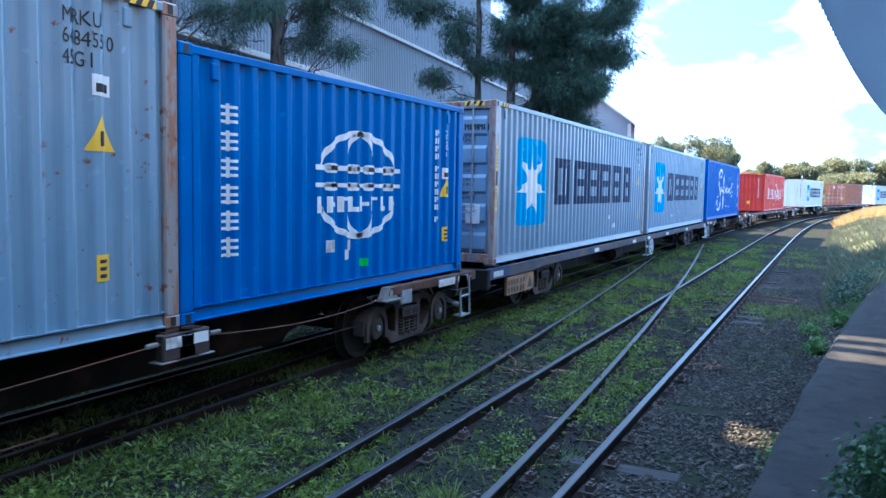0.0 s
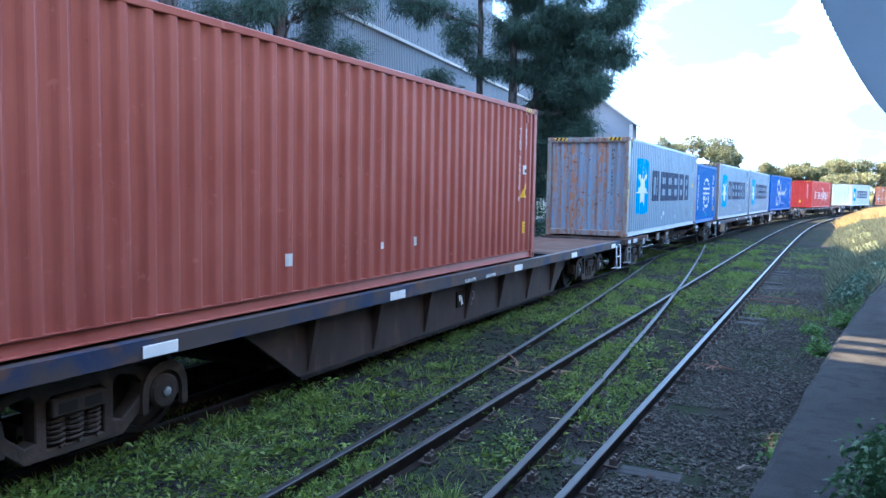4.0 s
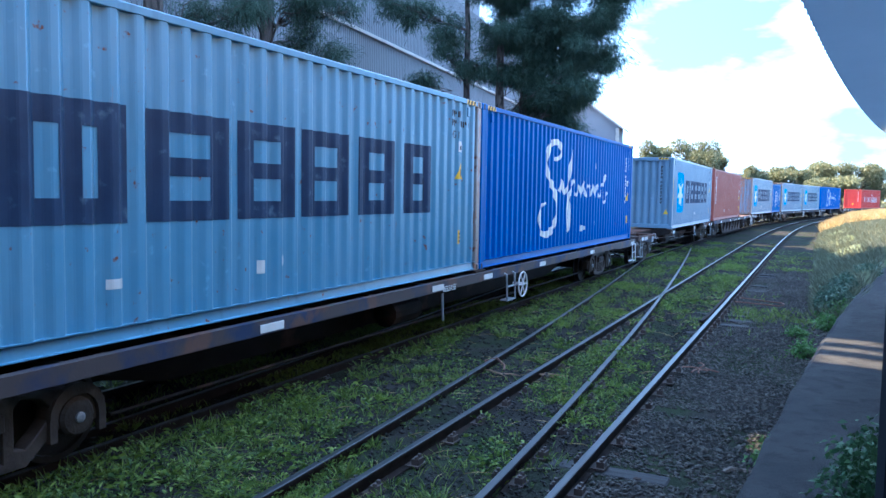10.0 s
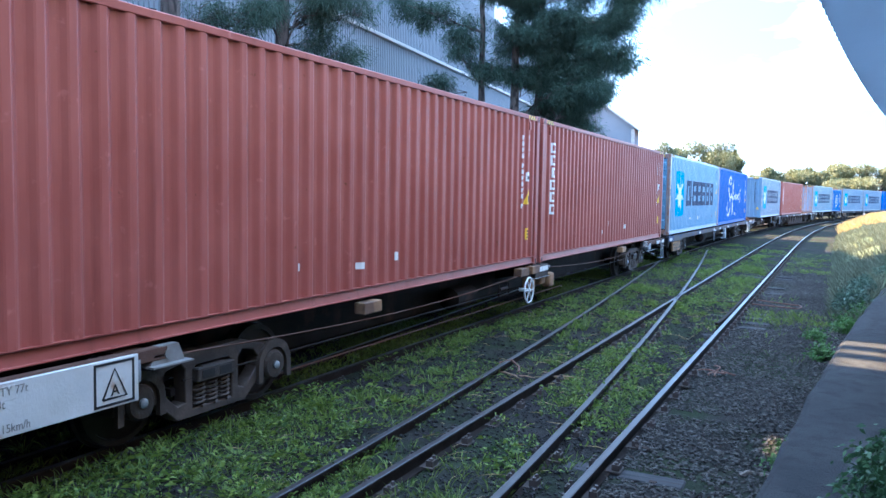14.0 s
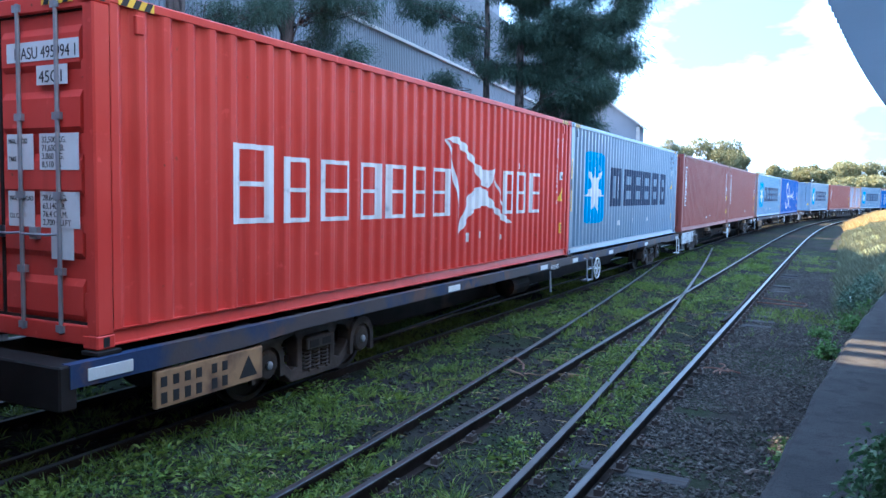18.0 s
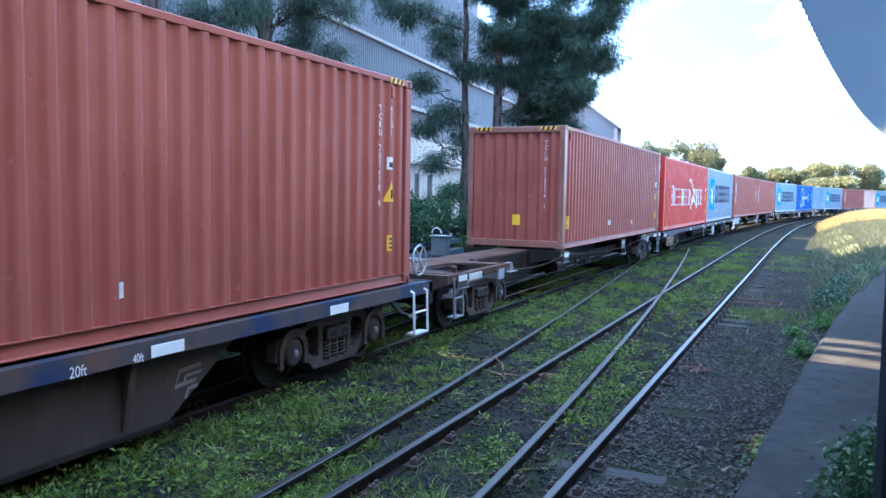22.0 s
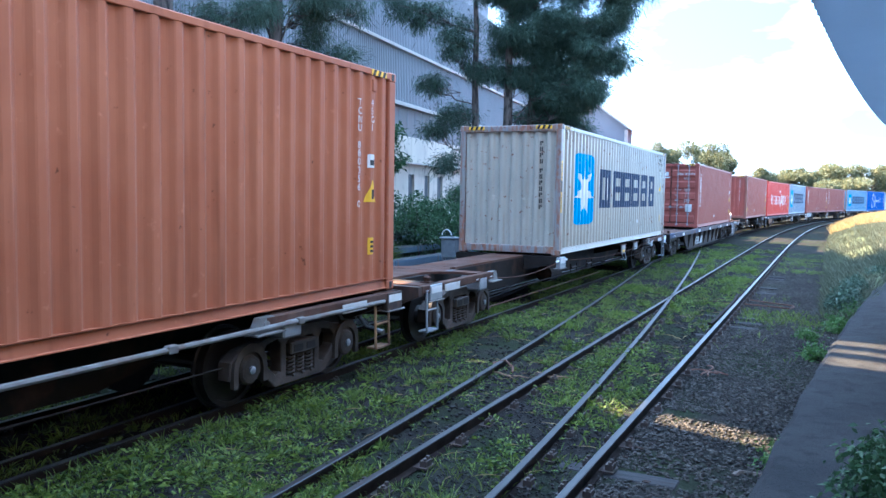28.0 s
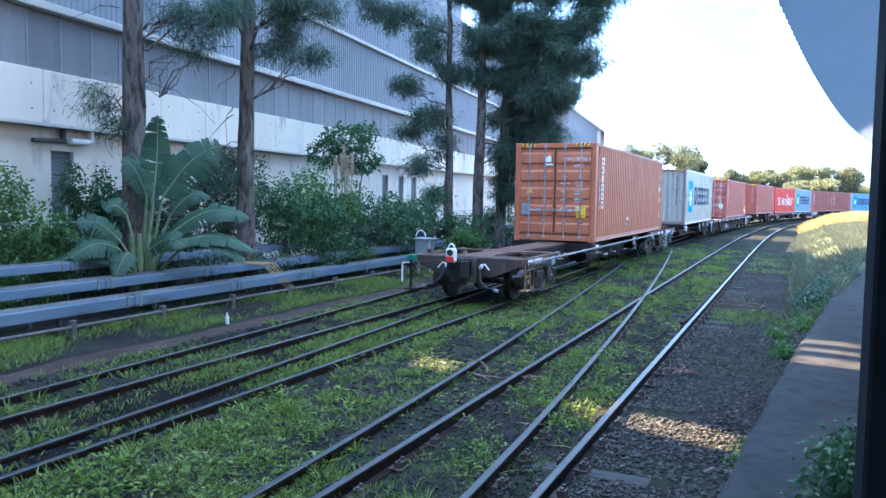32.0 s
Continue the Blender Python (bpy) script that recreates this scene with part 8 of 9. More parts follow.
def bare_twigs(ob, starts, r):
    """Thin dead twigs that hang and curl from a trunk."""
    for p, way in starts:
        bm = bmesh.new()
        q, d = np.array(p, float), np.array(way, float)
        path = [tuple(q)]
        for k in range(6):
            q = q + d * 0.16 + r.normal(size=3) * 0.05
            d = d + np.array([0, 0, -0.22]) + r.normal(size=3) * 0.25
            path.append(tuple(q))
        tube(bm, path, [0.014, 0.012, 0.010, 0.008, 0.006, 0.005, 0.003], 5)
        part("twig", bm, MAT["bark_oak"], ob, "bare dead twig")


def put_she_oaks():
    lab = "tall she-oak with furrowed trunk and drooping needles"
    # beside the shed; lumps are in the tree's own space
    she_oak("she_oak_tree", -13.68, 9.2, 0.42, 12.0, [((0.4, -0.6, 9.0), (0.7, 0.7, 0.5)), ((-0.3, -1.2, 10.4), (0.9, 0.9, 0.6)), ((0.2, 0.5, 11.6), (0.8, 0.8, 0.6))], 300, 41, (0.25, 0.0), 3, lab)
    one = she_oak("she_oak_tree", -13.63, 13.24, 0.64, 12.5, [((0.75, 0.65, 6.75), (0.65, 0.6, 0.5)), ((1.1, 1.0, 6.35), (0.6, 0.5, 0.42)), ((1.5, 1.4, 6.8), (0.6, 0.55, 0.45)), ((0.9, 0.8, 5.75), (0.35, 0.35, 0.28)), ((-0.55, -0.55, 4.6), (0.35, 0.35, 0.3)), ((-0.2, -0.3, 3.95), (0.3, 0.3, 0.22)),
                                                         ((-0.8, 0.4, 9.8), (0.9, 0.8, 0.6)), ((0.3, -0.9, 11.2), (0.9, 0.9, 0.7))], 560, 42, (-0.1, 0.1), 8, lab)
    two = she_oak("she_oak_tree", -12.72, 15.95, 0.50, 12.5, [((0.85, 0.65, 6.9), (0.75, 0.7, 0.5)), ((1.25, 0.95, 6.1), (0.55, 0.55, 0.4)), ((0.6, 0.5, 6.3), (0.5, 0.5, 0.4)), ((1.0, 0.75, 7.5), (0.8, 0.75, 0.45)), ((1.6, 1.15, 7.2), (0.6, 0.55, 0.4)),
                                                         ((-0.4, -0.35, 7.1), (0.5, 0.5, 0.35)), ((-0.45, -0.4, 3.3), (0.4, 0.4, 0.4)), ((-0.9, 0.9, 10.0), (0.9, 0.9, 0.6)), ((0.2, 1.0, 11.6), (0.9, 0.9, 0.7))], 900, 43, (0.1, 0.1), 9, lab)
    r = np.random.RandomState(5)
    bare_twigs(one, [((0.25, 0.2, 5.1), (0.5, 0.5, 0.3)), ((0.25, 0.2, 5.0), (0.6, 0.5, -0.2)), ((0.2, 0.2, 6.9), (0.8, 0.7, 0.3)), ((-0.2, -0.2, 6.6), (-0.7, -0.6, 0.2)), ((0.2, 0.25, 6.0), (0.7, 0.7, 0.2)), ((0.25, 0.2, 5.4), (0.6, 0.6, 0.5))], r)
    bare_twigs(two, [((-0.2, -0.2, 4.5), (-0.6, -0.5, -0.2)), ((-0.2, -0.2, 4.7), (-0.4, -0.3, -0.9)), ((-0.2, -0.15, 6.2), (-0.7, -0.7, 0.2)), ((0.2, 0.2, 6.2), (0.7, 0.6, -0.2)), ((-0.2, -0.1, 5.6), (-0.4, -0.5, -0.8))], r)
    # the dense group past them
    big = [((1.0, 0.4, 9.2), (1.5, 1.5, 1.0)), ((2.6, 0.8, 9.4), (1.3, 1.3, 0.9)), ((4.2, 1.3, 9.6), (1.1, 1.0, 0.7)), ((3.4, 1.0, 8.2), (1.2, 1.1, 0.7)), ((2.6, 0.7, 6.9), (1.2, 1.1, 0.8)), ((1.6, 0.6, 5.9), (1.2, 1.1, 0.8)),
           ((2.3, 0.7, 5.1), (0.9, 0.9, 0.6)), ((0.4, 0.2, 7.6), (1.2, 1.2, 0.8)), ((1.2, 0.4, 4.3), (0.8, 0.8, 0.6)), ((4.6, 1.5, 10.8), (1.2, 1.0, 0.7)), ((2.4, 0.8, 11.0), (1.6, 1.5, 0.8)), ((0.2, 0.2, 11.0), (1.6, 1.4, 0.8)),
           ((1.5, 0.5, 8.1), (0.8, 0.8, 0.7)), ((0.5, 0.2, 10.1), (0.8, 0.8, 0.6))]
    far = dict(split=15, width=0.024, length=(0.18, 0.38), needles=26, spread=0.16)
    she_oak("she_oak_tree", -11.9, 29.7, 0.5, 13.0, big, 5200, 44, (0.2, 0), 12, "dense dark she-oak crown against the sky", **far)
    left = [((-2.1, -0.9, 9.8), (0.9, 0.8, 0.45)), ((-2.9, -1.3, 10.2), (0.7, 0.7, 0.35)), ((-0.9, -0.3, 9.1), (0.9, 0.8, 0.5)), ((-1.7, -0.7, 7.0), (0.6, 0.6, 0.35)), ((-0.8, -0.3, 5.9), (0.8, 0.8, 0.45)), ((-1.2, -0.4, 3.9), (0.6, 0.6, 0.4)),
            ((-0.6, -0.1, 2.6), (0.7, 0.7, 0.45)), ((0.4, 0.2, 7.7), (0.8, 0.8, 0.5)), ((-0.3, 0, 4.7), (0.6, 0.6, 0.4)), ((-1.6, -0.6, 5.2), (0.6, 0.6, 0.3)), ((-0.9, -0.3, 8.2), (0.7, 0.7, 0.4))]
    far = dict(split=9, width=0.022, length=(0.16, 0.32), needles=24, spread=0.18)
    she_oak("she_oak_tree", -12.9, 29.2, 0.40, 12.0, left, 1000, 45, (-0.2, 0), 11, lab, **far)
    right = [((0.6, 0.2, 4.3), (0.7, 0.7, 0.6)), ((0.3, -0.1, 3.0), (0.6, 0.7, 0.5)), ((0.9, 0.2, 5.6), (0.8, 0.8, 0.6)), ((1.4, 0.4, 6.8), (0.9, 0.9, 0.6))]
    she_oak("she_oak_tree", -11.1, 30.2, 0.46, 12.0, right, 1300, 46, (0.3, 0), 4, lab, **far)


def shrub(x, y, z, lumps, leaves, mat, seed, size=(0.08, 0.16), wide=0.4, label="", name="shrub", stems=5):
    r = np.random.RandomState(seed)
    ob = thing(name, label, "shrub", pose(x, y, z))
    for k in range(stems):
        bm = bmesh.new()
        c, rad = lumps[k % len(lumps)]
        e = np.array(c) + r.normal(size=3) * np.array(rad) * 0.3
        tube(bm, wander((r.normal() * 0.12, r.normal() * 0.12, 0), e, 4, r, 0.06), [0.03, 0.024, 0.018, 0.012, 0.006], 6)
        part("stem", bm, MAT["bark_oak"], ob)
    vol = np.array([a[1][0] * a[1][1] * a[1][2] for a in lumps]) ** 0.7
    B, D = [], []
    for (c, rad), v in zip(lumps, vol):
        m = int(leaves * v / vol.sum() / 6)
        p, d = inside(c, rad, m, r, 0.5)
        p = np.repeat(p, 6, 0) + r.normal(size=(m * 6, 3)) * 0.07
        w = np.repeat(d, 6, 0) * 0.6 + r.normal(size=(m * 6, 3)) * 0.8
        B.append(p)
        D.append(w)
    B, D = np.concatenate(B), np.concatenate(D)
    L = r.uniform(size[0], size[1], len(B))
    part("leaves", leaf_mesh("leaves", B, D, L, L * wide, MAT[mat], 0.3, r), MAT[mat], ob)
    return ob


def put_shrubs():
    rnd = random.Random(12)

    def lumps(w, h, n, low=0.3):
        out = [((0, 0, h * 0.45), (w * 0.8, w * 0.8, h * 0.45))]
        for k in range(n):
            out.append(((rnd.uniform(-w, w), rnd.uniform(-w, w), rnd.uniform(low * h, h * 0.92)), (w * rnd.uniform(0.3, 0.55), w * rnd.uniform(0.3, 0.55), h * rnd.uniform(0.12, 0.22))))
        return out

    dark, fresh, blue = "dense dark green shrub beside the shed", "fresh green leafy shrub beside the shed", "loose grey green shrub with long leaves"
    spots = [(-14.5, 7.0, 1.0, 3.2, "shrub_light", fresh), (-14.5, 8.6, 0.9, 2.8, "shrub_light", fresh), (-14.5, 10.2, 0.7, 3.0, "shrub_light", fresh), (-14.6, 11.6, 0.6, 1.9, "shrub_light", fresh), (-14.6, 12.9, 0.5, 2.9, "shrub", dark), (-14.6, 13.8, 0.5, 2.4, "shrub", dark),
             (-14.4, 15.0, 0.8, 2.3, "shrub_blue", blue), (-14.2, 16.4, 1.0, 3.2, "shrub_blue", blue), (-13.9, 17.6, 1.0, 3.6, "shrub", dark), (-12.7, 18.6, 1.0, 2.6, "shrub", dark), (-13.6, 19.8, 1.1, 3.6, "shrub_light", fresh),
             (-12.8, 20.8, 0.9, 2.4, "shrub", dark), (-13.6, 22.2, 1.0, 2.8, "shrub_blue", blue), (-12.8, 24.0, 1.1, 2.6, "shrub", dark), (-13.6, 26.2, 1.2, 2.6, "shrub", dark), (-12.6, 28.2, 1.2, 2.0, "shrub", dark),
             (-13.0, 5.4, 0.9, 2.4, "shrub", dark), (-11.6, 32.0, 1.3, 2.2, "shrub", dark), (-10.4, 34.5, 1.2, 1.8, "shrub", dark), (-11.2, 26.8, 0.7, 1.2, "shrub_light", fresh)]
    for k, (x, y, w, h, m, lab) in enumerate(spots):
        shrub(x, y, -0.2, lumps(w, h, 9), 5200, m, 60 + k, label=lab)
    # a taller loose one, with a thin stem
    shrub(-13.7, 22.4, -0.2, [((0, 0, 4.3), (0.8, 0.8, 0.5)), ((0.4, 0.3, 3.7), (0.7, 0.7, 0.4)), ((-0.4, -0.5, 3.9), (0.6, 0.6, 0.4)), ((0.3, 0.7, 4.6), (0.5, 0.5, 0.3))], 2600, "shrub", 90, (0.12, 0.22), 0.35,
          "tall loose dark shrub on thin stems")
    # creeping leaves over the troughs and along the fence
    shrub(-12.6, 15.0, 0.35, [((0, 0, 0.25), (0.4, 1.5, 0.25)), ((0.2, 1.6, 0.2), (0.4, 1.0, 0.2))], 2200, "shrub_blue", 91, (0.06, 0.11), 0.4, "low creeping weed over the cable trough", "creeper", 3)
    shrub(-13.6, 6.5, -0.2, [((0, 0, 0.5), (0.5, 2.5, 0.5)), ((0, 3, 0.45), (0.5, 1.6, 0.45))], 5000, "shrub_light", 92, (0.07, 0.13), 0.4, "low green growth along the fence", "creeper", 3)
    # pampas grass
    r = np.random.RandomState(70)
    ob = thing("pampas_grass", "clump of pampas grass with pale dry plumes", "grass clump", pose(-12.6, 20.7, -0.2))
    n = 900
    a = r.uniform(0, 6.28, n)
    part("blades", leaf_mesh("blades", np.stack([0.15 * np.cos(a), 0.15 * np.sin(a), np.zeros(n)], 1), np.stack([np.cos(a) * 0.6, np.sin(a) * 0.6, r.uniform(0.8, 1.6, n)], 1), r.uniform(0.9, 1.9, n), 0.022, MAT["grass"], 0.4, r), MAT["grass"], ob)
    for k in range(6):
        bm = bmesh.new()
        q = (r.normal() * 0.22, r.normal() * 0.3, 2.6 + r.uniform(0, 0.9))
        tube(bm, [(q[0] * 0.3, q[1] * 0.3, 0), q], 0.012, 5)
        st = part("stalk", bm, MAT["straw"], ob)
        m = 260
        zz = r.uniform(0, 0.7, m)
        w = np.stack([r.normal(size=m) * 0.5, r.normal(size=m) * 0.5, np.full(m, 1.0)], 1)
        part("plume", leaf_mesh("plume", np.stack([np.full(m, q[0]), np.full(m, q[1]), q[2] - 0.2 + zz], 1), w, r.uniform(0.1, 0.2, m), 0.02, MAT["plume"], 0.3, r), MAT["plume"], st)


ACROSS, NEAR = Vector((0.70, 0.71, 0)), Vector((0.71, -0.70, 0))


def palm_leaf(ob, root, start, tip, arch, width, face, seed):
    """One large paddle leaf: a long stalk, a midrib and a blade torn into strips. Places are (across, up, towards the track)."""
    r = random.Random(seed)

    def at(p):
        return ACROSS * p[0] + Vector((0, 0, p[1])) + NEAR * p[2]
    a, b, c = at(root), at(start), at(tip)
    lift = at(arch)
    pts = [a + (b - a) * (k / 6) + Vector((0, 0, 0.10)) * math.sin(math.pi * k / 6) for k in range(6)]
    pts += [b + (c - b) * (k / 8) + lift * math.sin(math.pi * k / 8) for k in range(9)]
    bm = bmesh.new()
    tube(bm, pts, [0.040 - 0.0026 * k for k in range(15)], 6)
    stalk = part("stalk", bm, MAT["palm_rib"], ob)
    bm = bmesh.new()
    blade = smooth_3d(pts[6:], 5)
    n = len(blade)
    face = at(face).normalized()
    for s in (-1, 1):
        k = 0
        while k < n - 1:
            run = min(n - 1, k + r.choice((1, 2, 2, 3, 5, 8)))
            sag = r.uniform(0.0, 0.28)
            trim = r.uniform(0.86, 1.04)
            slant = r.uniform(0.10, 0.26)
            rows = []
            for i in range(k, run + 1):
                t = i / (n - 1)
                w = width * 0.5 * trim * (math.sin(math.pi * min(1, 0.10 + 0.90 * t)) ** 0.55) * (1.0 if t < 0.97 else 0.35)
                gap = 0.5 * (i - (k + run) / 2) / max(1, run - k)
                along = (blade[min(n - 1, i + 1)] - blade[max(0, i - 1)]).normalized()
                out = along.cross(face).normalized()
                up = out.cross(along)
                row = [blade[i]]
                for q in (0.35, 0.7, 1.0):
                    p = blade[i] + out * (s * w * q) + along * (slant * w * q - 0.05 * gap * q * q) + up * (0.16 * w * q - 0.30 * w * q * q)
                    row.append(p - Vector((0, 0, w * sag * q * q)))
                rows.append([bm.verts.new(p) for p in row])
            for p, q in zip(rows, rows[1:]):
                for j in range(3):
                    bm.faces.new((p[j], p[j + 1], q[j + 1], q[j]))
            k = run
    part("blade", bm, MAT["palm"], stalk, smooth=True)


def smooth_3d(pts, n):
    out = []
    P = [pts[0]] + list(pts) + [pts[-1]]
    for i in range(1, len(P) - 2):
        for k in range(n):
            t = k / n
            out.append(0.5 * (2 * P[i] + (P[i + 1] - P[i - 1]) * t + (2 * P[i - 1] - 5 * P[i] + 4 * P[i + 1] - P[i + 2]) * t * t + (3 * P[i] - P[i - 1] - 3 * P[i + 1] + P[i + 2]) * t ** 3))
    return out + [pts[-1]]


def put_palm():
    ob = thing("banana_palm", "giant banana palm with torn paddle leaves", "palm", pose(-12.78, 12.6, -0.1))
    r = random.Random(6)
    for k in range(7):
        bm = bmesh.new()
        a = k * 0.9
        tube(bm, [(0.10 * math.cos(a), 0.14 * math.sin(a), 0), (0.16 * math.cos(a), 0.2 * math.sin(a), 0.9), (0.2 * math.cos(a), 0.26 * math.sin(a), 1.5)], [0.09, 0.07, 0.045], 8)
        part("stem", bm, MAT["palm_rib"], ob, "pale thick leaf stem")
    leaves = [((0.05, 0.3, 0), (0.24, 2.35, 0.1), (0.33, 4.05, 0.0), (0.03, 0, -0.1), 0.66, (0.15, 0.1, 1)), ((0.1, 0.3, 0), (0.42, 2.3, 0.2), (1.62, 3.45, 0.3), (0.0, 0.22, 0), 1.0, (-0.15, 0.45, 1)),
              ((0.1, 0.3, 0.1), (0.62, 1.55, 0.3), (2.2, 1.85, 0.6), (0, 0.32, 0), 0.62, (0, 0.8, 0.7)), ((0.1, 0.3, 0.1), (0.50, 1.25, 0.4), (2.3, 1.15, 0.8), (0, 0.28, 0), 0.55, (0, 1, 0.5)),
              ((0, 0.3, -0.1), (0.10, 2.3, -0.2), (-0.40, 3.1, -0.2), (0, 0.2, 0), 0.62, (0.5, 0.3, 0.6)), ((0, 0.3, 0.1), (-0.42, 1.35, 0.3), (-1.25, 1.75, 0.5), (0, 0.18, 0), 0.6, (0, 0.6, 0.7)),
              ((0, 0.3, 0.1), (-0.5, 0.95, 0.4), (-1.95, 0.75, 0.8), (0, 0.25, 0), 0.55, (0, 1, 0.6)), ((0, 0.3, 0.1), (-0.45, 1.2, 0.4), (-1.35, 1.05, 0.9), (0, 0.2, 0), 0.6, (0, 0.7, 0.8)),
              ((0.1, 0.3, 0.1), (0.8, 1.2, 0.4), (2.1, 0.95, 0.9), (0, 0.25, 0), 0.5, (0, 1, 0.4)), ((0.05, 0.3, 0.2), (0.15, 1.2, 0.5), (0.85, 1.3, 1.1), (0, 0.18, 0), 0.55, (0, 0.6, 0.8)),
              ((0, 0.3, -0.2), (0.25, 2.0, -0.5), (-0.2, 3.4, -0.9), (0, 0.1, 0), 0.6, (0.3, 0.2, 1)), ((0.05, 0.3, -0.2), (0.6, 1.9, -0.5), (1.5, 2.3, -0.9), (0, 0.25, 0), 0.6, (0, 0.8, 0.5)),
              ((0, 0.3, 0.2), (-0.15, 1.1, 0.6), (-0.5, 0.7, 1.3), (0, 0.2, 0), 0.5, (0, 0.9, 0.5)), ((0, 0.3, 0), (-0.3, 1.9, 0.0), (-0.75, 2.0, 0.1), (0, 0.15, 0), 0.5, (0, 0.5, 0.8))]
    for k, (root, start, tip, arch, width, face) in enumerate(leaves):
        palm_leaf(ob, root, start, tip, arch, width, face, k + 3)
    # dead leaves hanging over the trough
    bm = bmesh.new()
    for k in range(5):
        y = 3.0 + k * 0.13
        tube(bm, [(0.35, y - 0.5, 0.72), (1.1, y - 0.3, 0.70), (1.62, y - 0.05 * k, 0.10)], [0.012, 0.02, 0.004], 4)
    part("dead_leaf", bm, MAT["straw"], ob, "dry pale hanging leaf")


def put_bank():
    """The overgrown ground between the platform's end and the bend, sunlit at its far end."""
    bm = bmesh.new()
    rows = []
    for k in range(50):
        y = 16.5 + k * 2.0
        x0, _, th = line_at(y, -2.52, 6.0)
        edge = x0 + 2.5 + 0.25 * math.sin(y * 0.7)
        rise = min(1.0, (y - 16) / 14)
        stop = plat_edge(y) + 0.06 if y < 34.4 else 900
        edge = min(edge, stop - 0.5)
        rows.append([bm.verts.new((min(p[0], stop + 0.02 * k2), y, p[1] if p[0] < stop else min(p[1], PLAT - 0.08))) for k2, p in enumerate(((edge, -0.25), (edge + 0.6, -0.1 + 0.25 * rise), (edge + 1.6, 0.1 + 0.5 * rise), (edge + 3.5, 0.1 + 0.8 * rise), (edge + 9, 0.1 + 0.9 * rise), (edge + 40, 0.4)))])
    for a, b in zip(rows, rows[1:]):
        for k in range(5):
            bm.faces.new((a[k], a[k + 1], b[k + 1], b[k]))
    thing("bank", "overgrown earth bank beside the bend", "bank", bm=bm, mat=MAT["turf"], kind="structure", smooth=True)
    r = np.random.RandomState(31)
    n = 42000
    y = 17.0 + 75 * r.uniform(0, 1, n) ** 1.5
    cx = np.array([line_at(v, -2.52, 6.0)[0] for v in np.linspace(15, 95, 81)])
    x0 = np.interp(y, np.linspace(15, 95, 81), cx) + 2.5
    off = r.uniform(0.1, 8, n) ** 1.0
    rise = np.clip((y - 16) / 14, 0, 1)
    z = np.where(off < 1.6, -0.1 + (0.1 + 0.5 * rise) * off / 1.6, 0.1 + 0.5 * rise + 0.3 * rise * np.clip((off - 1.6) / 2, 0, 1)) - 0.1
    keep = field(x0 + off, y, 0.9, 32) + 0.5 * r.normal(size=n) > -0.5
    keep &= (y > 34) | (x0 + off < plat_edge(0) + np.polyval(np.polyfit([p[0] for p in PLAT_LINE], [p[1] - plat_edge(0) for p in PLAT_LINE], 3), y))
    x, y, z, rise = (x0 + off)[keep], y[keep], z[keep], rise[keep]
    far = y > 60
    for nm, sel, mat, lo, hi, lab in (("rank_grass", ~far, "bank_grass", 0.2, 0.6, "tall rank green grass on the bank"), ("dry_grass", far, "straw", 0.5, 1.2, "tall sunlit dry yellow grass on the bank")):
        B, D, L = [], [], []
        m = int(sel.sum())
        for k in range(6):
            a = r.uniform(0, 6.28, m)
            B.append(np.stack([x[sel] + 0.1 * np.cos(a), y[sel] + 0.1 * np.sin(a), z[sel]], 1))
            D.append(np.stack([0.4 * np.cos(a), 0.4 * np.sin(a), np.full(m, 1.0)], 1))
            L.append(r.uniform(lo, hi, m))
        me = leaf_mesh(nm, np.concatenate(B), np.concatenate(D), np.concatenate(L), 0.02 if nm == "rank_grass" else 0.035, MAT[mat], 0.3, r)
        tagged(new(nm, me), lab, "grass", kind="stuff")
    rnd = random.Random(33)
    for k in range(11):
        yy = 19 + k * 3.1
        ex = line_at(yy, -2.52, 6.0)[0] + 2.5
        h = rnd.uniform(0.5, 0.9) if yy > 30 else rnd.uniform(0.35, 0.6)
        # bank bushes take the greyer leaves for the same haze
        shrub(ex + rnd.uniform(1.0, 3.2) if yy > 34 else plat_edge(yy) - rnd.uniform(0.1, 0.5), yy, -0.1, [((0, 0, h * 0.45), (h * 0.5, 0.9, h * 0.45)), ((h * 0.2, 0.6, h * 0.6), (h * 0.35, 0.6, h * 0.3)), ((-h * 0.2, -0.7, h * 0.5), (h * 0.3, 0.5, h * 0.3))], 2600, rnd.choice(("shrub_blue", "shrub_blue", "shrub_blue")), 200 + k,
              (0.06, 0.13), 0.4, "scrubby grey green bush on the bank")


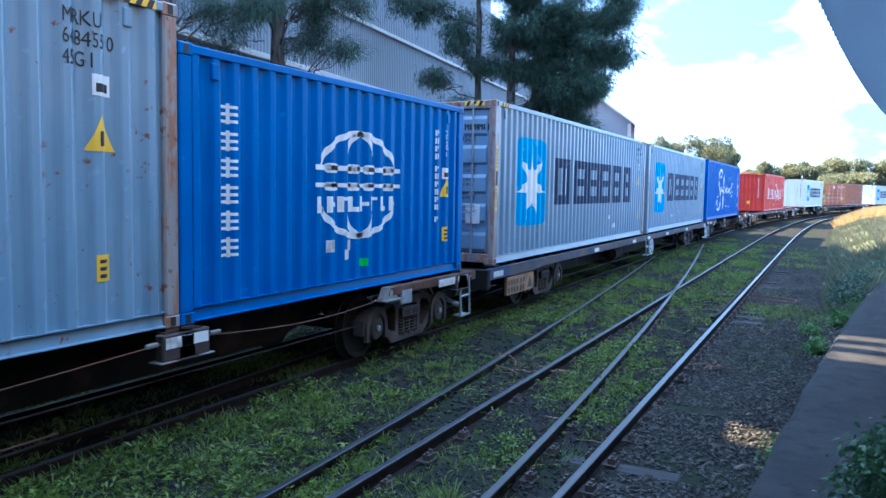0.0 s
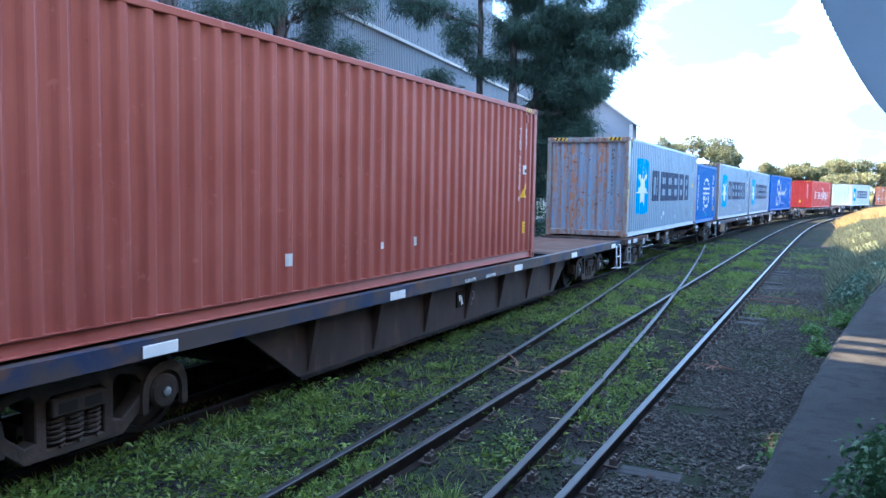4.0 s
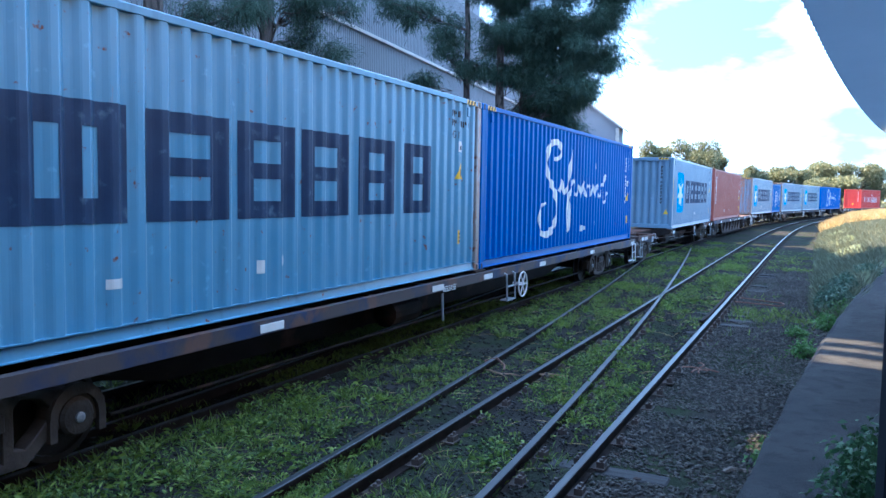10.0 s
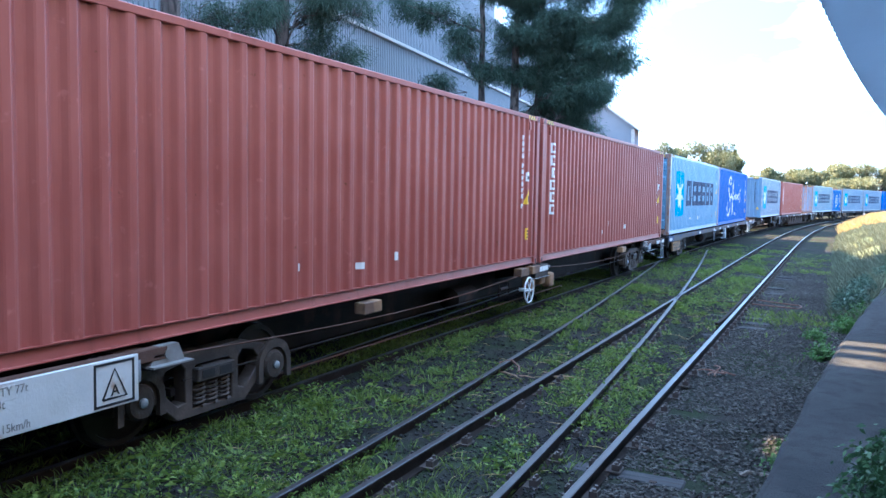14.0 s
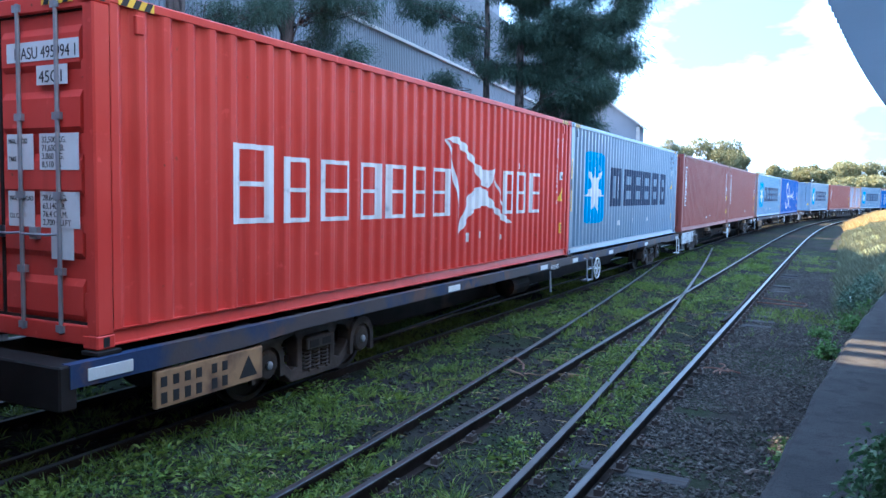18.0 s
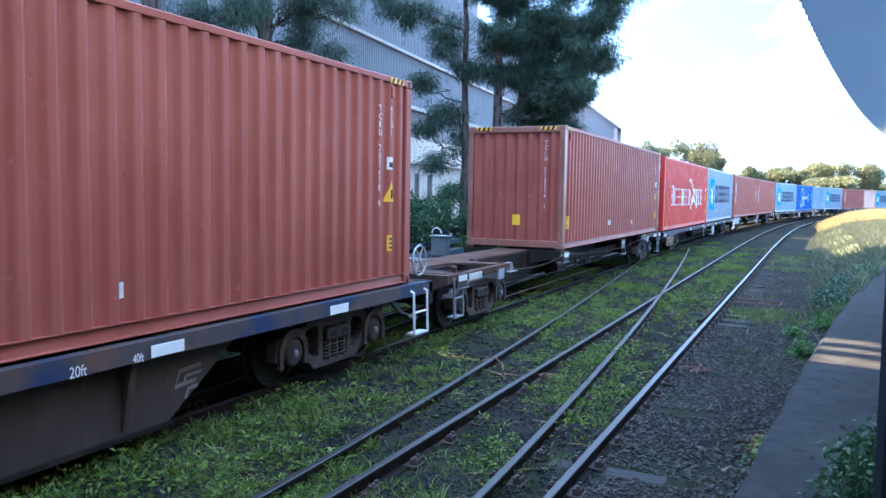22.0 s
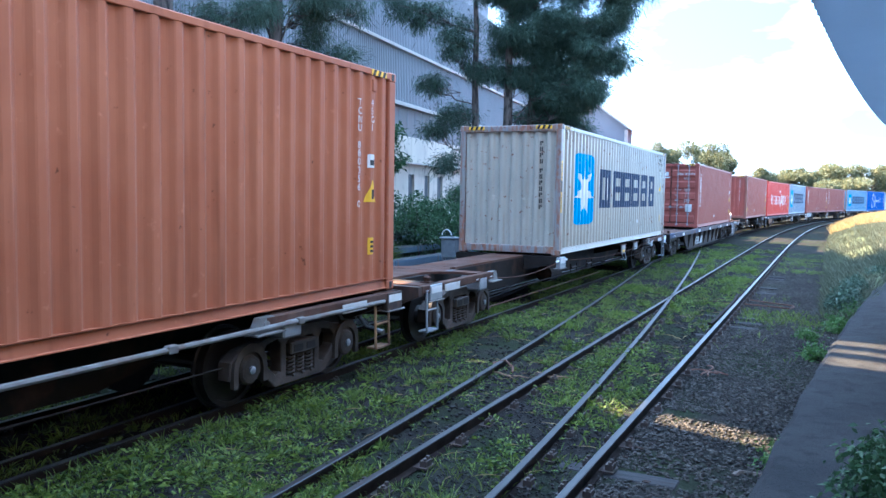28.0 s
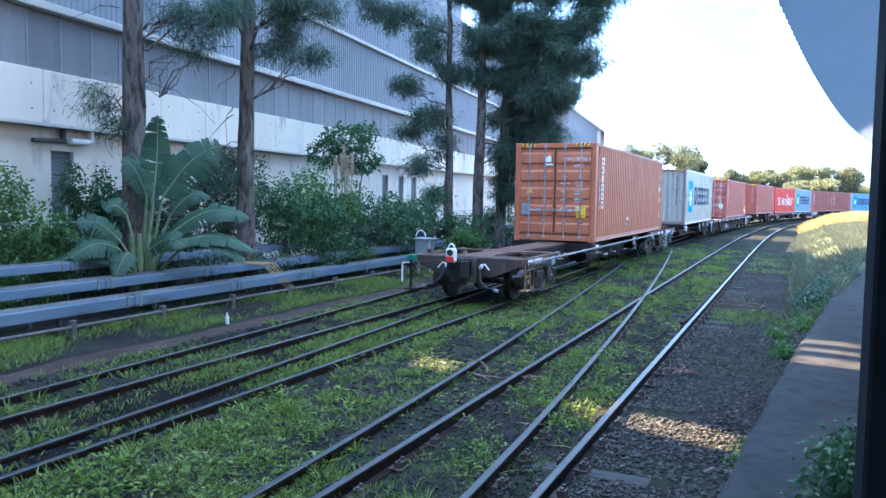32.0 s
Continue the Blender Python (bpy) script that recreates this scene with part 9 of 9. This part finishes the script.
def put_platform_weeds():
    shrub(0.56, 6.2, PLAT, [((0, 0, 0.22), (0.36, 0.45, 0.22)), ((0.1, 0.4, 0.24), (0.28, 0.3, 0.2)), ((-0.2, -0.25, 0.12), (0.24, 0.3, 0.12))], 3200, "shrub", 120, (0.04, 0.08), 0.5, "leafy green weed growing on the platform", "platform_weed", 4)
    shrub(0.95, 7.8, PLAT, [((0, 0, 0.3), (0.2, 0.6, 0.3)), ((0.1, 0.8, 0.3), (0.2, 0.5, 0.3))], 1500, "shrub_light", 121, (0.04, 0.08), 0.45, "leafy green weed growing on the platform", "platform_weed", 4)
    shrub(1.35, 11.0, PLAT, [((0, 0, 0.35), (0.15, 0.5, 0.35)), ((0.1, 1.2, 0.45), (0.2, 0.4, 0.4))], 1100, "grass", 122, (0.05, 0.12), 0.2, "straggling dry weed on the platform", "platform_weed", 4)
    shrub(-0.33, 7.6, -0.18, [((0, 0, 0.14), (0.1, 0.12, 0.14))], 260, "shrub_light", 123, (0.04, 0.09), 0.4, "small bright weed at the platform edge", "platform_weed", 3)
    for k, (x, y, s) in enumerate(((0.25, 16.5, 0.3), (0.45, 18.0, 0.4), (-0.1, 13.6, 0.16), (-0.25, 15.2, 0.14))):
        shrub(x, y, -0.18, [((0, 0, s * 0.5), (s * 0.6, s * 0.8, s * 0.5))], 700, "shrub_light", 130 + k, (0.04, 0.09), 0.4, "low weed growing in the ballast", "track_weed", 3)


def far_tree(x, y, h, w, seed, label="distant gum tree with open crown"):
    r = np.random.RandomState(seed)
    ob = thing("gum_tree", label, "tree", pose(x, y, -0.3))
    bm = bmesh.new()
    tube(bm, wander((0, 0, 0), (0.3, 0, h * 0.62), 5, r, 0.25), [0.35, 0.3, 0.26, 0.2, 0.16, 0.1], 8)
    part("trunk", bm, MAT["bark_oak"], ob)
    lumps = []
    for k in range(9):
        a = r.uniform(0, 6.28)
        q = r.uniform(0.1, 0.75)
        lumps.append(((w * q * math.cos(a), w * q * math.sin(a), h * r.uniform(0.5, 0.92)), (w * r.uniform(0.25, 0.42), w * r.uniform(0.25, 0.42), h * r.uniform(0.07, 0.14))))
    for k in range(6):
        bm = bmesh.new()
        tube(bm, wander((0.1, 0, h * 0.4), lumps[k][0], 4, r, 0.3), [0.16, 0.12, 0.1, 0.07, 0.04], 6)
        part("limb", bm, MAT["bark_oak"], ob)
    B, D = [], []
    for c, rad in lumps:
        p, d = inside(c, rad, 420, r, 0.4)
        p = np.repeat(p, 3, 0) + r.normal(size=(1260, 3)) * 0.25
        B.append(p)
        D.append(np.repeat(d, 3, 0) * 0.5 + r.normal(size=(1260, 3)))
    B, D = np.concatenate(B), np.concatenate(D)
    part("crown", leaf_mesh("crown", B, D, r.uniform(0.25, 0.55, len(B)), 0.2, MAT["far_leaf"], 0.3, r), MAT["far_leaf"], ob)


def put_distance():
    for k, (x, y, h, w) in enumerate(((-32, 176, 15.0, 5.0), (-24.5, 178, 15.4, 6.5), (-21, 182, 13.0, 4.0), (-13.5, 180, 9.4, 3.6), (-7.6, 186, 10.4, 4.2), (-3.6, 184, 9.0, 3.5), (1.0, 190, 11.8, 6.0), (7.5, 186, 11.2, 5.5), (11.5, 190, 8.0, 4.0),
                                      (4.0, 180, 7.0, 4.5), (-1.0, 178, 6.8, 3.5), (-17, 188, 8.0, 3.5), (17.0, 210, 6.0, 4.0), (24, 220, 6.5, 4.0), (-40, 190, 9, 5), (32, 230, 7, 5), (-10.5, 190, 7.5, 4.0))):
        far_tree(x, y, h, w, 300 + k)
    MAT["tiles"] = surface("terracotta_tiles", (0.38, 0.14, 0.07), (0.30, 0.11, 0.06), 0.8, 2.0)
    MAT["house_wall"] = surface("pale_house_wall", (0.5, 0.46, 0.40), (0.42, 0.39, 0.35), 0.85, 1.0)
    for x, y in ((-11.3, 190),):
        ob = thing("house", "distant house with an orange tiled roof", "house", pose(x, y, -0.3, 0, 0, 8))
        part("wall", bevelled(-4, 4, -3.5, 3.5, 0, 5.0, 0.05), MAT["house_wall"], ob)
        bm = bmesh.new()
        prism(bm, [(-4.5, 5.0), (4.5, 5.0), (1.2, 7.6), (-1.2, 7.6)], -3.9, 3.9, "y")
        part("roof", bm, MAT["tiles"], ob, "orange tiled roof")
        for s in (-2, 1):
            part("window", bevelled(s, s + 1.1, -3.53, -3.49, 2.6, 4.0, 0.01), MAT["dark_glass"], ob)
    r = np.random.RandomState(77)
    n = 9000
    x = r.uniform(-70, 90, n)
    y = 215 + r.uniform(0, 40, n)
    z = r.uniform(0, 1, n) * (4.2 + 1.8 * field(x, y * 0, 0.12, 78))
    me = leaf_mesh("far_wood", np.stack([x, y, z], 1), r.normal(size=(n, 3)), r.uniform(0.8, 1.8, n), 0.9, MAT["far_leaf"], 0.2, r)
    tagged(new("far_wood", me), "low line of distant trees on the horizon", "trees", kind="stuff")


put_she_oaks()
put_shrubs()
put_palm()
put_bank()
put_platform_weeds()
put_distance()

motions()
